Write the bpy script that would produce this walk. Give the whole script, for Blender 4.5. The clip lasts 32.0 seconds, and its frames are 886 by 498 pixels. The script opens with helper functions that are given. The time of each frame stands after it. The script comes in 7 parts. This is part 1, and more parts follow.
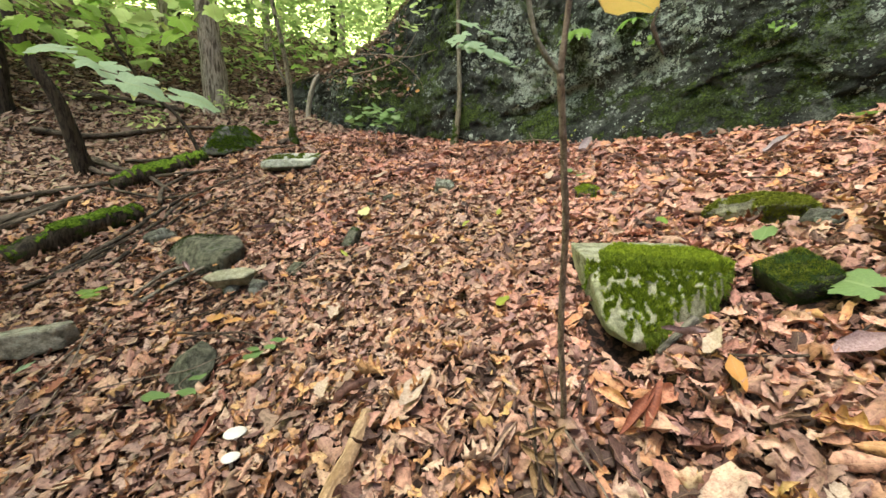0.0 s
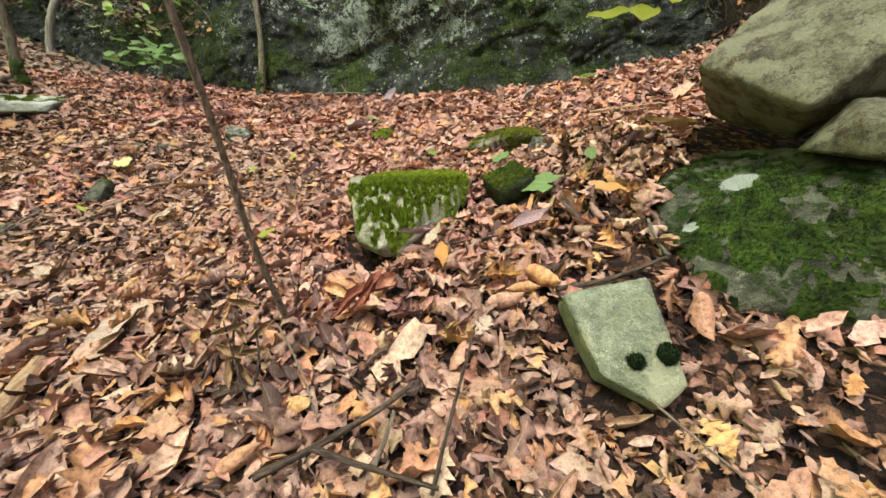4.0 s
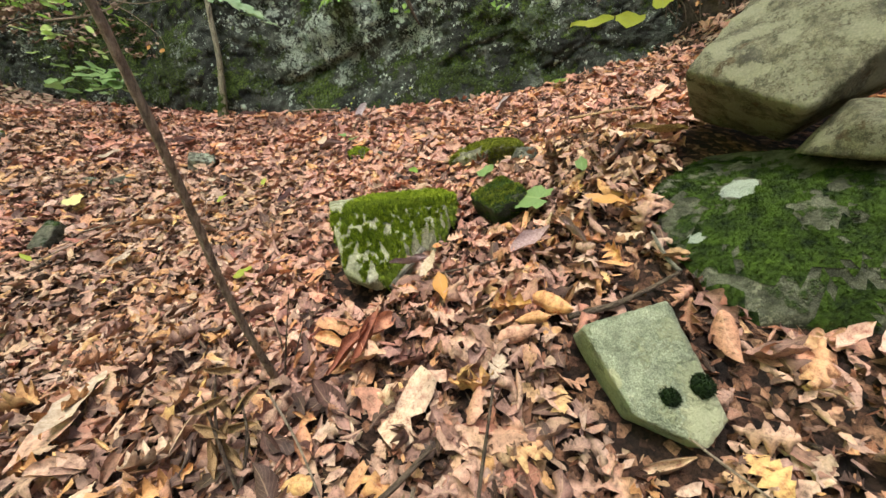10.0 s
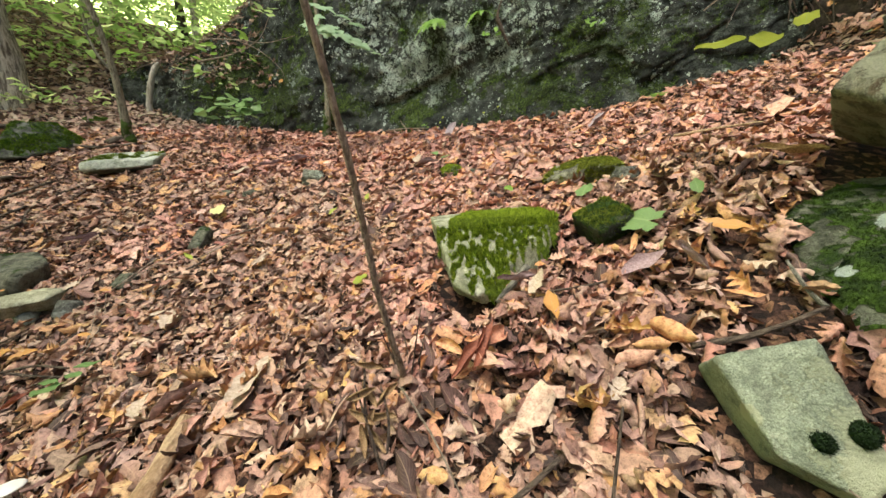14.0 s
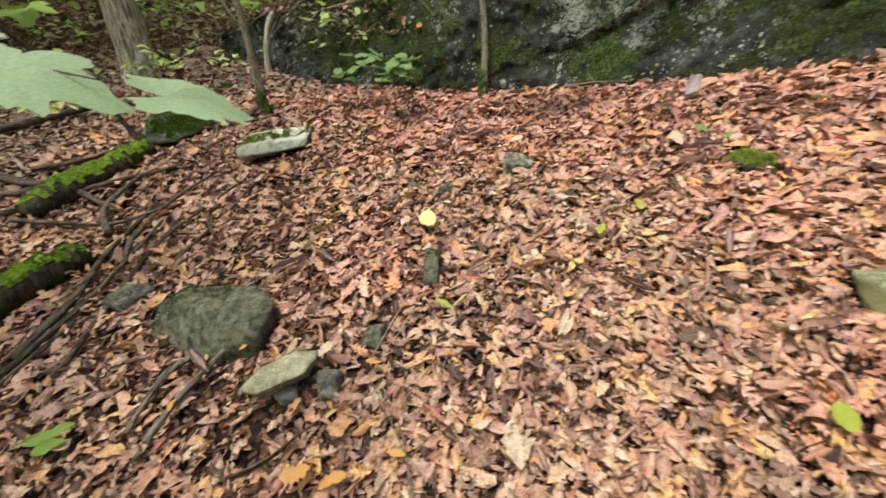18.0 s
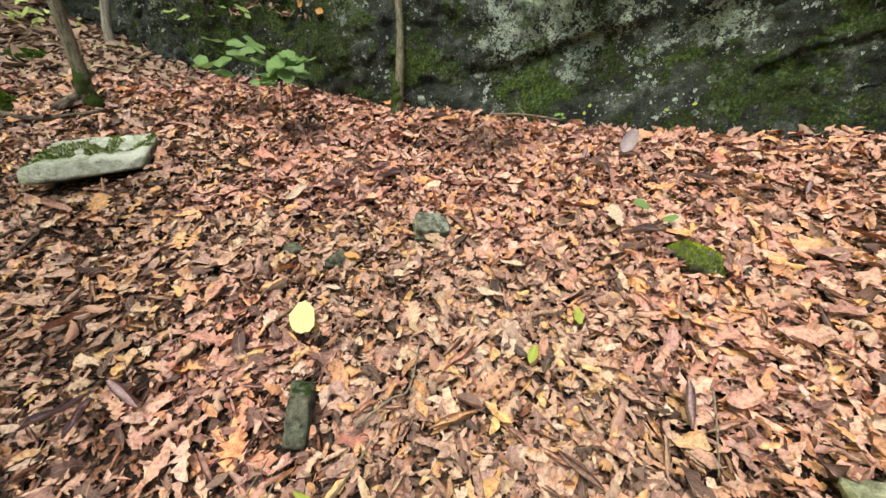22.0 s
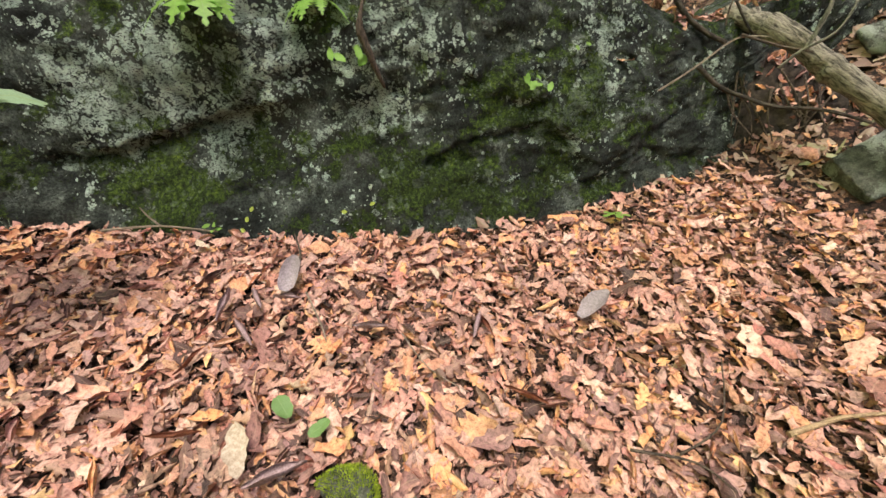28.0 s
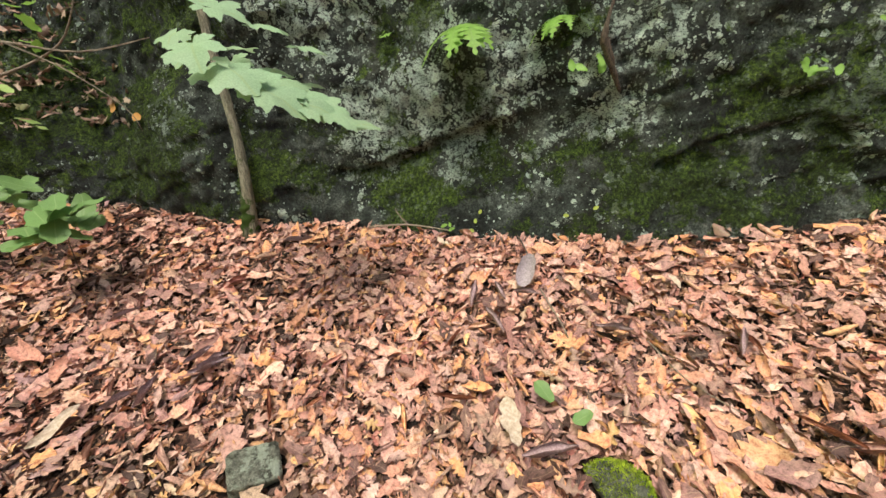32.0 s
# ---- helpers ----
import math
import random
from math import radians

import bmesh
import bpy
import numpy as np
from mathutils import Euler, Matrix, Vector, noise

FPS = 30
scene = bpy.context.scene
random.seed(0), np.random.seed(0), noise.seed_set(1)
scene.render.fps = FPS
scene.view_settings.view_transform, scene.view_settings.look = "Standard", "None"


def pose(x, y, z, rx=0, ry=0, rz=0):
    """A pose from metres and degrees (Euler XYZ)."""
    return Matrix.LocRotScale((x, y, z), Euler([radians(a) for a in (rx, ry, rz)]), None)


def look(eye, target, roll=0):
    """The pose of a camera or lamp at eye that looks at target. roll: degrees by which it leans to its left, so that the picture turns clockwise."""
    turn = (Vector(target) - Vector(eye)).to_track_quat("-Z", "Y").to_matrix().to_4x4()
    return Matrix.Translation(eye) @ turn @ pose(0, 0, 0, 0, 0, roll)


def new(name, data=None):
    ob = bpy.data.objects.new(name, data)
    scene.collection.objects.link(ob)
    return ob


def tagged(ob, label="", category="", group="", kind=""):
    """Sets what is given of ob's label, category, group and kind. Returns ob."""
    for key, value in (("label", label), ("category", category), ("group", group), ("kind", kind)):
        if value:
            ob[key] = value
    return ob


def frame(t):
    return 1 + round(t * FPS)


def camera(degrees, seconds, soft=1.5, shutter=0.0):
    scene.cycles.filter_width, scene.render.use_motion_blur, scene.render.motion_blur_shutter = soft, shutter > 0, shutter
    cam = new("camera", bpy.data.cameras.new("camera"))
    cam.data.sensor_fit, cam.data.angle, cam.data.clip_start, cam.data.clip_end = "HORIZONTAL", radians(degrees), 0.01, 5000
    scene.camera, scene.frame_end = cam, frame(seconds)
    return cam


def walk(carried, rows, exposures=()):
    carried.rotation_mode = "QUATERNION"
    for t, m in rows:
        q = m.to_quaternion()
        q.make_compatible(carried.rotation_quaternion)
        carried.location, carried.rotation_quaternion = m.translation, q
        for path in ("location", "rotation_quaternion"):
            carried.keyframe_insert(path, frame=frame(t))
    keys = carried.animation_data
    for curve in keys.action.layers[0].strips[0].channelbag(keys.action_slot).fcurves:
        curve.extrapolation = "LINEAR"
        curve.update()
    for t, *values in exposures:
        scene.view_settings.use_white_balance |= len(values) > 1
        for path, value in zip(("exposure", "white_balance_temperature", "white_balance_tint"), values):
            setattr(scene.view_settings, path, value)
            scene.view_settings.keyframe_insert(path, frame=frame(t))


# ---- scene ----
# Camera and walk
PATH = [
    (0, (-0.059, -0.021, 0.993), (-0.033, 1.959, 0.718), 0.4),
    (0.5, (0.051, -0.009, 0.998), (0.217, 1.972, 0.771), -0.6),
    (1, (0.177, 0.008, 1.008), (0.599, 1.949, 0.774), -1.6),
    (1.5, (0.238, 0.005, 0.959), (0.774, 1.915, 0.707), -1.0),
    (2, (0.296, -0.015, 0.940), (0.917, 1.865, 0.656), -2.0),
    (2.5, (0.337, -0.030, 0.873), (1.091, 1.805, 0.616), -1.6),
    (3, (0.417, -0.060, 0.801), (1.345, 1.700, 0.593), 4.8),
    (3.5, (0.437, -0.116, 0.715), (1.260, 1.658, 0.294), 0.7),
    (4, (0.401, -0.150, 0.742), (1.157, 1.655, 0.329), -1.0),
    (4.5, (0.365, -0.141, 0.758), (1.029, 1.694, 0.321), -3.5),
    (6.5, (0.391, -0.040, 0.762), (1.207, 1.749, 0.394), 1.6),
    (7, (0.383, -0.016, 0.797), (1.209, 1.774, 0.462), 0.9),
    (7.5, (0.386, 0.012, 0.792), (1.284, 1.770, 0.472), 0.1),
    (8, (0.365, -0.016, 0.785), (1.162, 1.781, 0.415), -0.4),
    (8.5, (0.334, -0.071, 0.827), (0.925, 1.811, 0.501), -4.0),
    (9, (0.348, -0.024, 0.829), (1.139, 1.789, 0.531), -2.3),
    (9.5, (0.368, -0.008, 0.807), (1.241, 1.769, 0.527), -2.2),
    (10, (0.389, -0.017, 0.810), (1.261, 1.742, 0.425), -4.7),
    (10.5, (0.385, 0.001, 0.738), (1.298, 1.730, 0.318), -3.9),
    (11, (0.321, 0.034, 0.782), (1.237, 1.776, 0.428), -1.5),
    (11.5, (0.324, 0.063, 0.808), (1.156, 1.835, 0.399), -0.7),
    (12, (0.281, 0.026, 0.829), (0.925, 1.875, 0.416), -2.8),
    (12.5, (0.215, -0.044, 0.828), (0.696, 1.864, 0.469), -4.7),
    (13, (0.201, -0.023, 0.835), (0.717, 1.882, 0.513), -4.4),
    (13.5, (0.205, -0.040, 0.849), (0.703, 1.873, 0.550), -4.0),
    (15.5, (0.167, 0.053, 0.887), (0.925, 1.882, 0.604), -3.3),
    (16, (-0.118, 0.122, 1.100), (0.482, 2.004, 0.786), 1.0),
    (16.5, (-0.327, 0.407, 1.111), (0.234, 2.304, 0.813), -3.8),
    (17, (-0.465, 0.731, 1.234), (0.242, 2.557, 0.831), -3.7),
    (17.5, (-0.625, 0.859, 1.365), (-0.116, 2.730, 0.872), -5.0),
    (18, (-0.957, 1.083, 1.382), (-0.750, 2.983, 0.792), -5.8),
    (18.5, (-1.325, 1.219, 1.284), (-1.475, 3.028, 0.444), -3.3),
    (19, (-1.438, 1.292, 1.206), (-1.673, 2.753, -0.140), -0.1),
    (19.5, (-1.503, 1.293, 1.163), (-1.847, 2.566, -0.340), -3.9),
    (20, (-1.437, 1.260, 1.433), (-1.654, 2.810, 0.189), -1.9),
    (20.5, (-1.176, 1.415, 1.672), (-1.045, 3.120, 0.635), -1.4),
    (21, (-0.951, 1.598, 1.779), (-0.614, 3.365, 0.904), -1.1),
    (21.5, (-0.753, 1.748, 1.799), (-0.266, 3.534, 1.040), -3.2),
    (22, (-0.624, 1.839, 1.784), (-0.017, 3.610, 1.080), -0.5),
    (22.5, (-0.603, 1.866, 1.833), (0.046, 3.635, 1.162), -1.4),
    (23, (-0.570, 1.838, 1.808), (0.117, 3.567, 1.074), -0.6),
    (23.5, (-0.427, 1.756, 1.855), (0.530, 3.377, 1.178), -1.9),
    (24, (-0.414, 1.622, 1.911), (0.590, 3.186, 1.171), -2.0),
    (24.5, (-0.309, 1.765, 1.844), (0.661, 3.380, 1.171), -0.6),
    (25, (-0.024, 2.043, 1.847), (0.937, 3.710, 1.299), -1.3),
    (25.5, (0.091, 1.999, 1.982), (1.187, 3.475, 1.195), 1.6),
    (26, (0.225, 1.911, 1.968), (1.385, 3.298, 1.115), 1.8),
    (26.5, (0.452, 1.992, 2.059), (1.715, 3.316, 1.252), -0.1),
    (28.5, (0.779, 2.214, 2.374), (2.178, 3.476, 1.704), -2.4),
    (29, (0.670, 2.253, 2.390), (1.915, 3.663, 1.711), -4.7),
    (29.5, (0.518, 2.285, 2.387), (1.602, 3.855, 1.790), -3.1),
    (30, (0.438, 2.334, 2.383), (1.495, 3.922, 1.782), -4.3),
    (30.5, (0.389, 2.390, 2.365), (1.409, 3.995, 1.746), -3.7),
    (31, (0.318, 2.433, 2.359), (1.224, 4.106, 1.744), -4.5),
    (31.5, (0.279, 2.456, 2.362), (1.094, 4.176, 1.745), -6.5),
    (32, (0.266, 2.437, 2.364), (1.113, 4.149, 1.769), -6.1),
]
cam = camera(102.0, 32.0, soft=1.5, shutter=0.2)
walk(cam, [(t, look(eye, target, roll)) for t, eye, target, roll in PATH], exposures=[(0, 0.48, 6500, 9), (9, 0.49, 6500, 9), (14, 0.47, 6500, 9), (17, 0.40, 6500, 9), (19, 0.53, 6700, 13), (21, 0.51, 6700, 7), (22, 0.54, 6500, 9), (24, 0.53, 6500, 14), (26, 0.48, 6500, 20), (29, 0.47, 6500, 10), (32, 0.52, 6500, 10)])

# World and light: soft daylight under a broken canopy
world = bpy.data.worlds.new("sky")
scene.world = world
world.use_nodes = True
wn = world.node_tree.nodes
sky = wn.new("ShaderNodeTexSky")
sky.sky_type = 'NISHITA'
sky.sun_disc = False
SUN_EL, SUN_AZ = 68.0, 215.0
sky.sun_elevation = radians(SUN_EL)
sky.sun_rotation = radians(SUN_AZ)
sky.dust_density = 4.0
wn["Background"].inputs["Strength"].default_value = 0.10
world.node_tree.links.new(sky.outputs[0], wn["Background"].inputs["Color"])
sun_data = bpy.data.lights.new("sun", 'SUN')
sun_data.energy, sun_data.angle, sun_data.color = 2.8, radians(22), (1.0, 0.95, 0.86)
sun = new("sun", sun_data)
_az, _el = radians(SUN_AZ), radians(SUN_EL)
sun.matrix_world = look((0, 0, 0), (-math.sin(_az) * math.cos(_el), -math.cos(_az) * math.cos(_el), -math.sin(_el)))


# ---------------------------------------------------------------- materials
def material(name, rough=0.8):
    m = bpy.data.materials.new(name)
    m.use_nodes = True
    b = m.node_tree.nodes["Principled BSDF"]
    b.inputs["Roughness"].default_value = rough
    b.inputs["Specular IOR Level"].default_value = 0.3
    return m, m.node_tree.nodes, m.node_tree.links, b


def coords(nodes, links, scale=1.0, kind="Object", stretch=(1, 1, 1)):
    tc = nodes.new("ShaderNodeTexCoord")
    mp = nodes.new("ShaderNodeMapping")
    mp.inputs["Scale"].default_value = [scale * s for s in stretch]
    links.new(tc.outputs[kind], mp.inputs["Vector"])
    return mp.outputs[0]


def fractal(nodes, links, vec, scale, detail=6, rough=0.6, distort=0.0):
    n = nodes.new("ShaderNodeTexNoise")
    n.inputs["Scale"].default_value = scale
    n.inputs["Detail"].default_value = detail
    n.inputs["Roughness"].default_value = rough
    n.inputs["Distortion"].default_value = distort
    if vec is not None:
        links.new(vec, n.inputs["Vector"])
    return n.outputs["Fac"]


def ramp(nodes, links, fac, stops, mode="LINEAR"):
    r = nodes.new("ShaderNodeValToRGB")
    r.color_ramp.interpolation = mode
    e = r.color_ramp.elements
    while len(e) < len(stops):
        e.new(0.5)
    for el, (p, c) in zip(e, stops):
        el.position = p
        el.color = (*c, 1) if len(c) == 3 else (c[0], c[0], c[0], 1)
    links.new(fac, r.inputs["Fac"])
    return r.outputs["Color"]


def step(nodes, links, fac, lo, hi):
    r = nodes.new("ShaderNodeMapRange")
    r.interpolation_type = 'SMOOTHSTEP'
    r.inputs["From Min"].default_value, r.inputs["From Max"].default_value = lo, hi
    links.new(fac, r.inputs["Value"])
    return r.outputs["Result"]


def mix(nodes, links, fac, a, b, blend='MIX'):
    m = nodes.new("ShaderNodeMix")
    m.data_type, m.blend_type = 'RGBA', blend
    for sock, v in ((m.inputs[0], fac), (m.inputs[6], a), (m.inputs[7], b)):
        if isinstance(v, (int, float)):
            sock.default_value = v
        elif isinstance(v, tuple):
            sock.default_value = (*v, 1)
        else:
            links.new(v, sock)
    return m.outputs[2]


def calc(nodes, links, op, a, b=0.0):
    m = nodes.new("ShaderNodeMath")
    m.operation = op
    for sock, v in ((m.inputs[0], a), (m.inputs[1], b)):
        if isinstance(v, (int, float)):
            sock.default_value = v
        else:
            links.new(v, sock)
    return m.outputs[0]


def bump(nodes, links, bsdf, height, strength=0.5, dist=0.01):
    b = nodes.new("ShaderNodeBump")
    b.inputs["Strength"].default_value = strength
    b.inputs["Distance"].default_value = dist
    links.new(height, b.inputs["Height"])
    links.new(b.outputs[0], bsdf.inputs["Normal"])


def up_facing(nodes, links):
    g = nodes.new("ShaderNodeNewGeometry")
    s = nodes.new("ShaderNodeSeparateXYZ")
    links.new(g.outputs["Normal"], s.inputs[0])
    return s.outputs[2]


def stone_material(name, dark, light, lichen=0.0, moss=0.0, moss_top=0.0, scale=1.0, lichen_colour=(0.36, 0.42, 0.34), stain=0.3, relief=0.014, rust=0.0, speckle=0.5, pale=(), pale_colour=(0.36, 0.42, 0.36)):
    """Weathered rock. lichen and moss: how much of it they cover."""
    m, n, l, b = material(name, 0.85)
    v = coords(n, l, scale)
    base = ramp(n, l, fractal(n, l, v, 5, 9, 0.72), [(0.38, dark), (0.62, light)])
    speck = fractal(n, l, v, 60, 4, 0.7)
    base = mix(n, l, speckle, base, ramp(n, l, speck, [(0.38, (0.2,)), (0.62, (0.85,))]), 'OVERLAY')
    streak = fractal(n, l, coords(n, l, scale, stretch=(1.2, 1.2, 0.35)), 2.2, 6, 0.6, 0.4)
    base = mix(n, l, calc(n, l, 'MULTIPLY', step(n, l, streak, 0.5, 0.68), stain), base, (0.05, 0.05, 0.045))
    if rust:
        base = mix(n, l, calc(n, l, 'MULTIPLY', step(n, l, fractal(n, l, v, 3.1, 3, 0.5), 0.62, 0.66), rust), base, (0.11, 0.055, 0.022))
    height = calc(n, l, 'ADD', calc(n, l, 'MULTIPLY', speck, 0.5), fractal(n, l, v, 14, 6, 0.7))
    if lichen:
        where = fractal(n, l, v, 2.3, 3, 0.5)
        grain = fractal(n, l, v, 22, 6, 0.75)
        fac = step(n, l, calc(n, l, 'ADD', calc(n, l, 'MULTIPLY', where, 1.5), grain), 1.62 - lichen, 1.72 - lichen)
        tint = ramp(n, l, fractal(n, l, v, 35, 3), [(0.35, tuple(c * 0.75 for c in lichen_colour)), (0.65, lichen_colour)])
        base = mix(n, l, fac, base, tint)
        height = calc(n, l, 'ADD', height, calc(n, l, 'MULTIPLY', fac, 0.4))
    if moss or moss_top:
        where = fractal(n, l, v, 3.1, 5, 0.62)
        up = up_facing(n, l)
        fac = calc(n, l, 'ADD', where, calc(n, l, 'MULTIPLY', up, moss_top * 0.35))
        fac = step(n, l, fac, 0.72 - moss * 0.3, 0.82 - moss * 0.3)
        green = ramp(n, l, fractal(n, l, v, 28, 5, 0.7), [(0.3, (0.012, 0.028, 0.004)), (0.52, (0.035, 0.075, 0.008)), (0.75, (0.09, 0.15, 0.012))])
        base = mix(n, l, fac, base, green)
        height = calc(n, l, 'ADD', height, calc(n, l, 'MULTIPLY', fac, calc(n, l, 'MULTIPLY', fractal(n, l, v, 90, 3), 2.0)))
    if pale:
        edge = calc(n, l, 'ADD', near_spots(n, l, coords(n, l, 1.0), pale), calc(n, l, 'MULTIPLY', fractal(n, l, v, 9, 5, 0.7), 0.8))
        base = mix(n, l, step(n, l, edge, 0.72, 0.80), base, pale_colour)
    l.new(base, b.inputs["Base Color"])
    height = calc(n, l, 'ADD', height, fractal(n, l, v, 5, 7, 0.75))
    bump(n, l, b, height, 0.9, relief)
    return m


def near_spots(nodes, links, vec, spots):
    """How near a point is to any of some places: 1 at a place, 0 at its radius."""
    out = None
    for x, y, z, r in spots:
        v = nodes.new("ShaderNodeVectorMath")
        v.operation = 'DISTANCE'
        links.new(vec, v.inputs[0])
        v.inputs[1].default_value = (x, y, z)
        f = step(nodes, links, v.outputs["Value"], r, 0.0)
        out = f if out is None else calc(nodes, links, 'MAXIMUM', out, f)
    return out


def cliff_material(name):
    """Dark schist with crusts of pale lichen in clusters, sheets of moss and wet streaks."""
    m, n, l, b = material(name, 0.8)
    v = coords(n, l, 1.0)
    grain = fractal(n, l, v, 70, 5, 0.75)
    base = ramp(n, l, fractal(n, l, v, 4.5, 9, 0.7, 0.3), [(0.37, (0.009, 0.011, 0.009)), (0.47, (0.034, 0.042, 0.034)), (0.56, (0.075, 0.089, 0.074)), (0.66, (0.17, 0.195, 0.165))])
    base = mix(n, l, 0.85, base, ramp(n, l, grain, [(0.40, (0.12,)), (0.60, (0.92,))]), 'OVERLAY')
    brown = step(n, l, fractal(n, l, v, 1.7, 4), 0.52, 0.66)
    base = mix(n, l, calc(n, l, 'MULTIPLY', brown, 0.3), base, (0.075, 0.066, 0.048))
    # lichen: crisp crusts and flecks that thin out from the middle of each cluster
    cluster = near_spots(n, l, v, [(1.45, 5.0, 2.62, 0.95), (1.95, 4.55, 2.75, 0.9), (1.0, 5.4, 3.3, 0.9), (2.4, 3.9, 2.75, 0.7), (3.3, 3.3, 2.5, 0.7), (0.0, 6.1, 2.55, 0.6), (-1.8, 7.1, 3.2, 0.7), (2.35, 4.0, 2.4, 0.5)])
    thick = near_spots(n, l, v, [(1.52, 4.88, 2.56, 0.3), (1.17, 5.10, 2.47, 0.3), (1.18, 5.24, 2.23, 0.3), (1.34, 5.26, 2.24, 0.3), (1.68, 4.75, 2.42, 0.3), (1.31, 5.10, 2.57, 0.3), (1.80, 4.70, 2.57, 0.3), (2.54, 4.11, 2.70, 0.25), (1.13, 5.26, 2.73, 0.3), (0.53, 5.77, 3.39, 0.35), (2.36, 4.28, 2.42, 0.3), (2.50, 4.22, 2.38, 0.3), (2.84, 3.96, 2.82, 0.3), (3.17, 3.54, 2.25, 0.3), (-0.20, 6.51, 2.75, 0.3), (-0.34, 6.55, 2.62, 0.3)])
    cluster = calc(n, l, 'ADD', calc(n, l, 'MULTIPLY', cluster, 0.8), calc(n, l, 'MULTIPLY', thick, 0.7))
    patch = fractal(n, l, v, 3.3, 6, 0.65)
    crowd = calc(n, l, 'ADD', calc(n, l, 'MULTIPLY', cluster, 0.58), calc(n, l, 'MULTIPLY', calc(n, l, 'SUBTRACT', patch, 0.482), 1.9))
    bent = mix(n, l, 0.035, v, n.new("ShaderNodeTexNoise").outputs["Color"], 'ADD')
    rag = n.new("ShaderNodeTexNoise")
    rag.inputs["Scale"].default_value, rag.inputs["Detail"].default_value = 26, 6
    l.new(v, rag.inputs["Vector"])
    bent = mix(n, l, 0.045, bent, rag.outputs["Color"], 'ADD')
    lich = None
    for scale, least in ((11, 0.79), (26, 0.72), (60, 0.77)):
        vo = n.new("ShaderNodeTexVoronoi")
        vo.inputs["Scale"].default_value = scale
        l.new(bent, vo.inputs["Vector"])
        sepc = n.new("ShaderNodeSeparateXYZ")
        l.new(vo.outputs["Color"], sepc.inputs[0])
        size = calc(n, l, 'MULTIPLY', calc(n, l, 'SUBTRACT', calc(n, l, 'ADD', sepc.outputs[0], crowd), least), 1.3)
        fleck = step(n, l, calc(n, l, 'SUBTRACT', size, vo.outputs["Distance"]), 0.0, 0.05)
        lich = fleck if lich is None else calc(n, l, 'MAXIMUM', lich, fleck)
    lich = calc(n, l, 'MULTIPLY', lich, step(n, l, fractal(n, l, coords(n, l, 1.0, stretch=(1, 1, 1.8)), 60, 5, 0.75), 0.42, 0.48))
    lich = calc(n, l, 'MULTIPLY', lich, step(n, l, fractal(n, l, v, 13, 7, 0.8), 0.37, 0.45))
    tint = ramp(n, l, fractal(n, l, v, 7, 6, 0.75), [(0.38, (0.32, 0.40, 0.33)), (0.48, (0.48, 0.59, 0.49)), (0.58, (0.64, 0.76, 0.64)), (0.68, (0.52, 0.60, 0.40))])
    # moss: granular mats
    beds = near_spots(n, l, v, [(2.75, 3.7, 2.0, 0.8), (3.2, 3.3, 2.4, 0.7), (0.5, 5.6, 2.2, 0.6), (-0.3, 6.3, 2.5, 0.9), (-1.2, 6.8, 2.9, 1.3), (1.3, 5.0, 2.0, 0.5), (2.45, 3.9, 1.95, 0.5), (2.9, 3.9, 3.2, 0.8), (1.5, 5.0, 3.1, 0.4), (0.3, 6.0, 3.6, 0.9)])
    where = fractal(n, l, v, 3.4, 9, 0.74)
    up = up_facing(n, l)
    ms = calc(n, l, 'ADD', calc(n, l, 'ADD', where, calc(n, l, 'MULTIPLY', beds, 0.15)), calc(n, l, 'MULTIPLY', up, 0.08))
    moss = step(n, l, ms, 0.54, 0.60)
    mgrain = fractal(n, l, v, 42, 8, 0.85)
    green = ramp(n, l, mgrain, [(0.40, (0.008, 0.014, 0.004)), (0.48, (0.038, 0.070, 0.011)), (0.55, (0.105, 0.175, 0.020)), (0.65, (0.28, 0.40, 0.045))])
    green = mix(n, l, calc(n, l, 'SUBTRACT', 1.0, step(n, l, fractal(n, l, v, 1.9, 4, 0.6), 0.40, 0.58)), green, mix(n, l, 1.0, green, (0.55, 0.56, 0.55), 'MULTIPLY'))
    base = mix(n, l, moss, base, green)
    lich = calc(n, l, 'MULTIPLY', lich, calc(n, l, 'SUBTRACT', 1.0, calc(n, l, 'MULTIPLY', moss, 0.8)))
    base = mix(n, l, lich, base, tint)
    l.new(base, b.inputs["Base Color"])
    h = calc(n, l, 'ADD', fractal(n, l, v, 14, 9, 0.75), calc(n, l, 'MULTIPLY', grain, 0.5))
    h = calc(n, l, 'ADD', h, calc(n, l, 'MULTIPLY', calc(n, l, 'MULTIPLY', moss, mgrain), 2.2))
    h = calc(n, l, 'ADD', h, calc(n, l, 'MULTIPLY', lich, 0.15))
    bump(n, l, b, h, 1.0, 0.05)
    return m


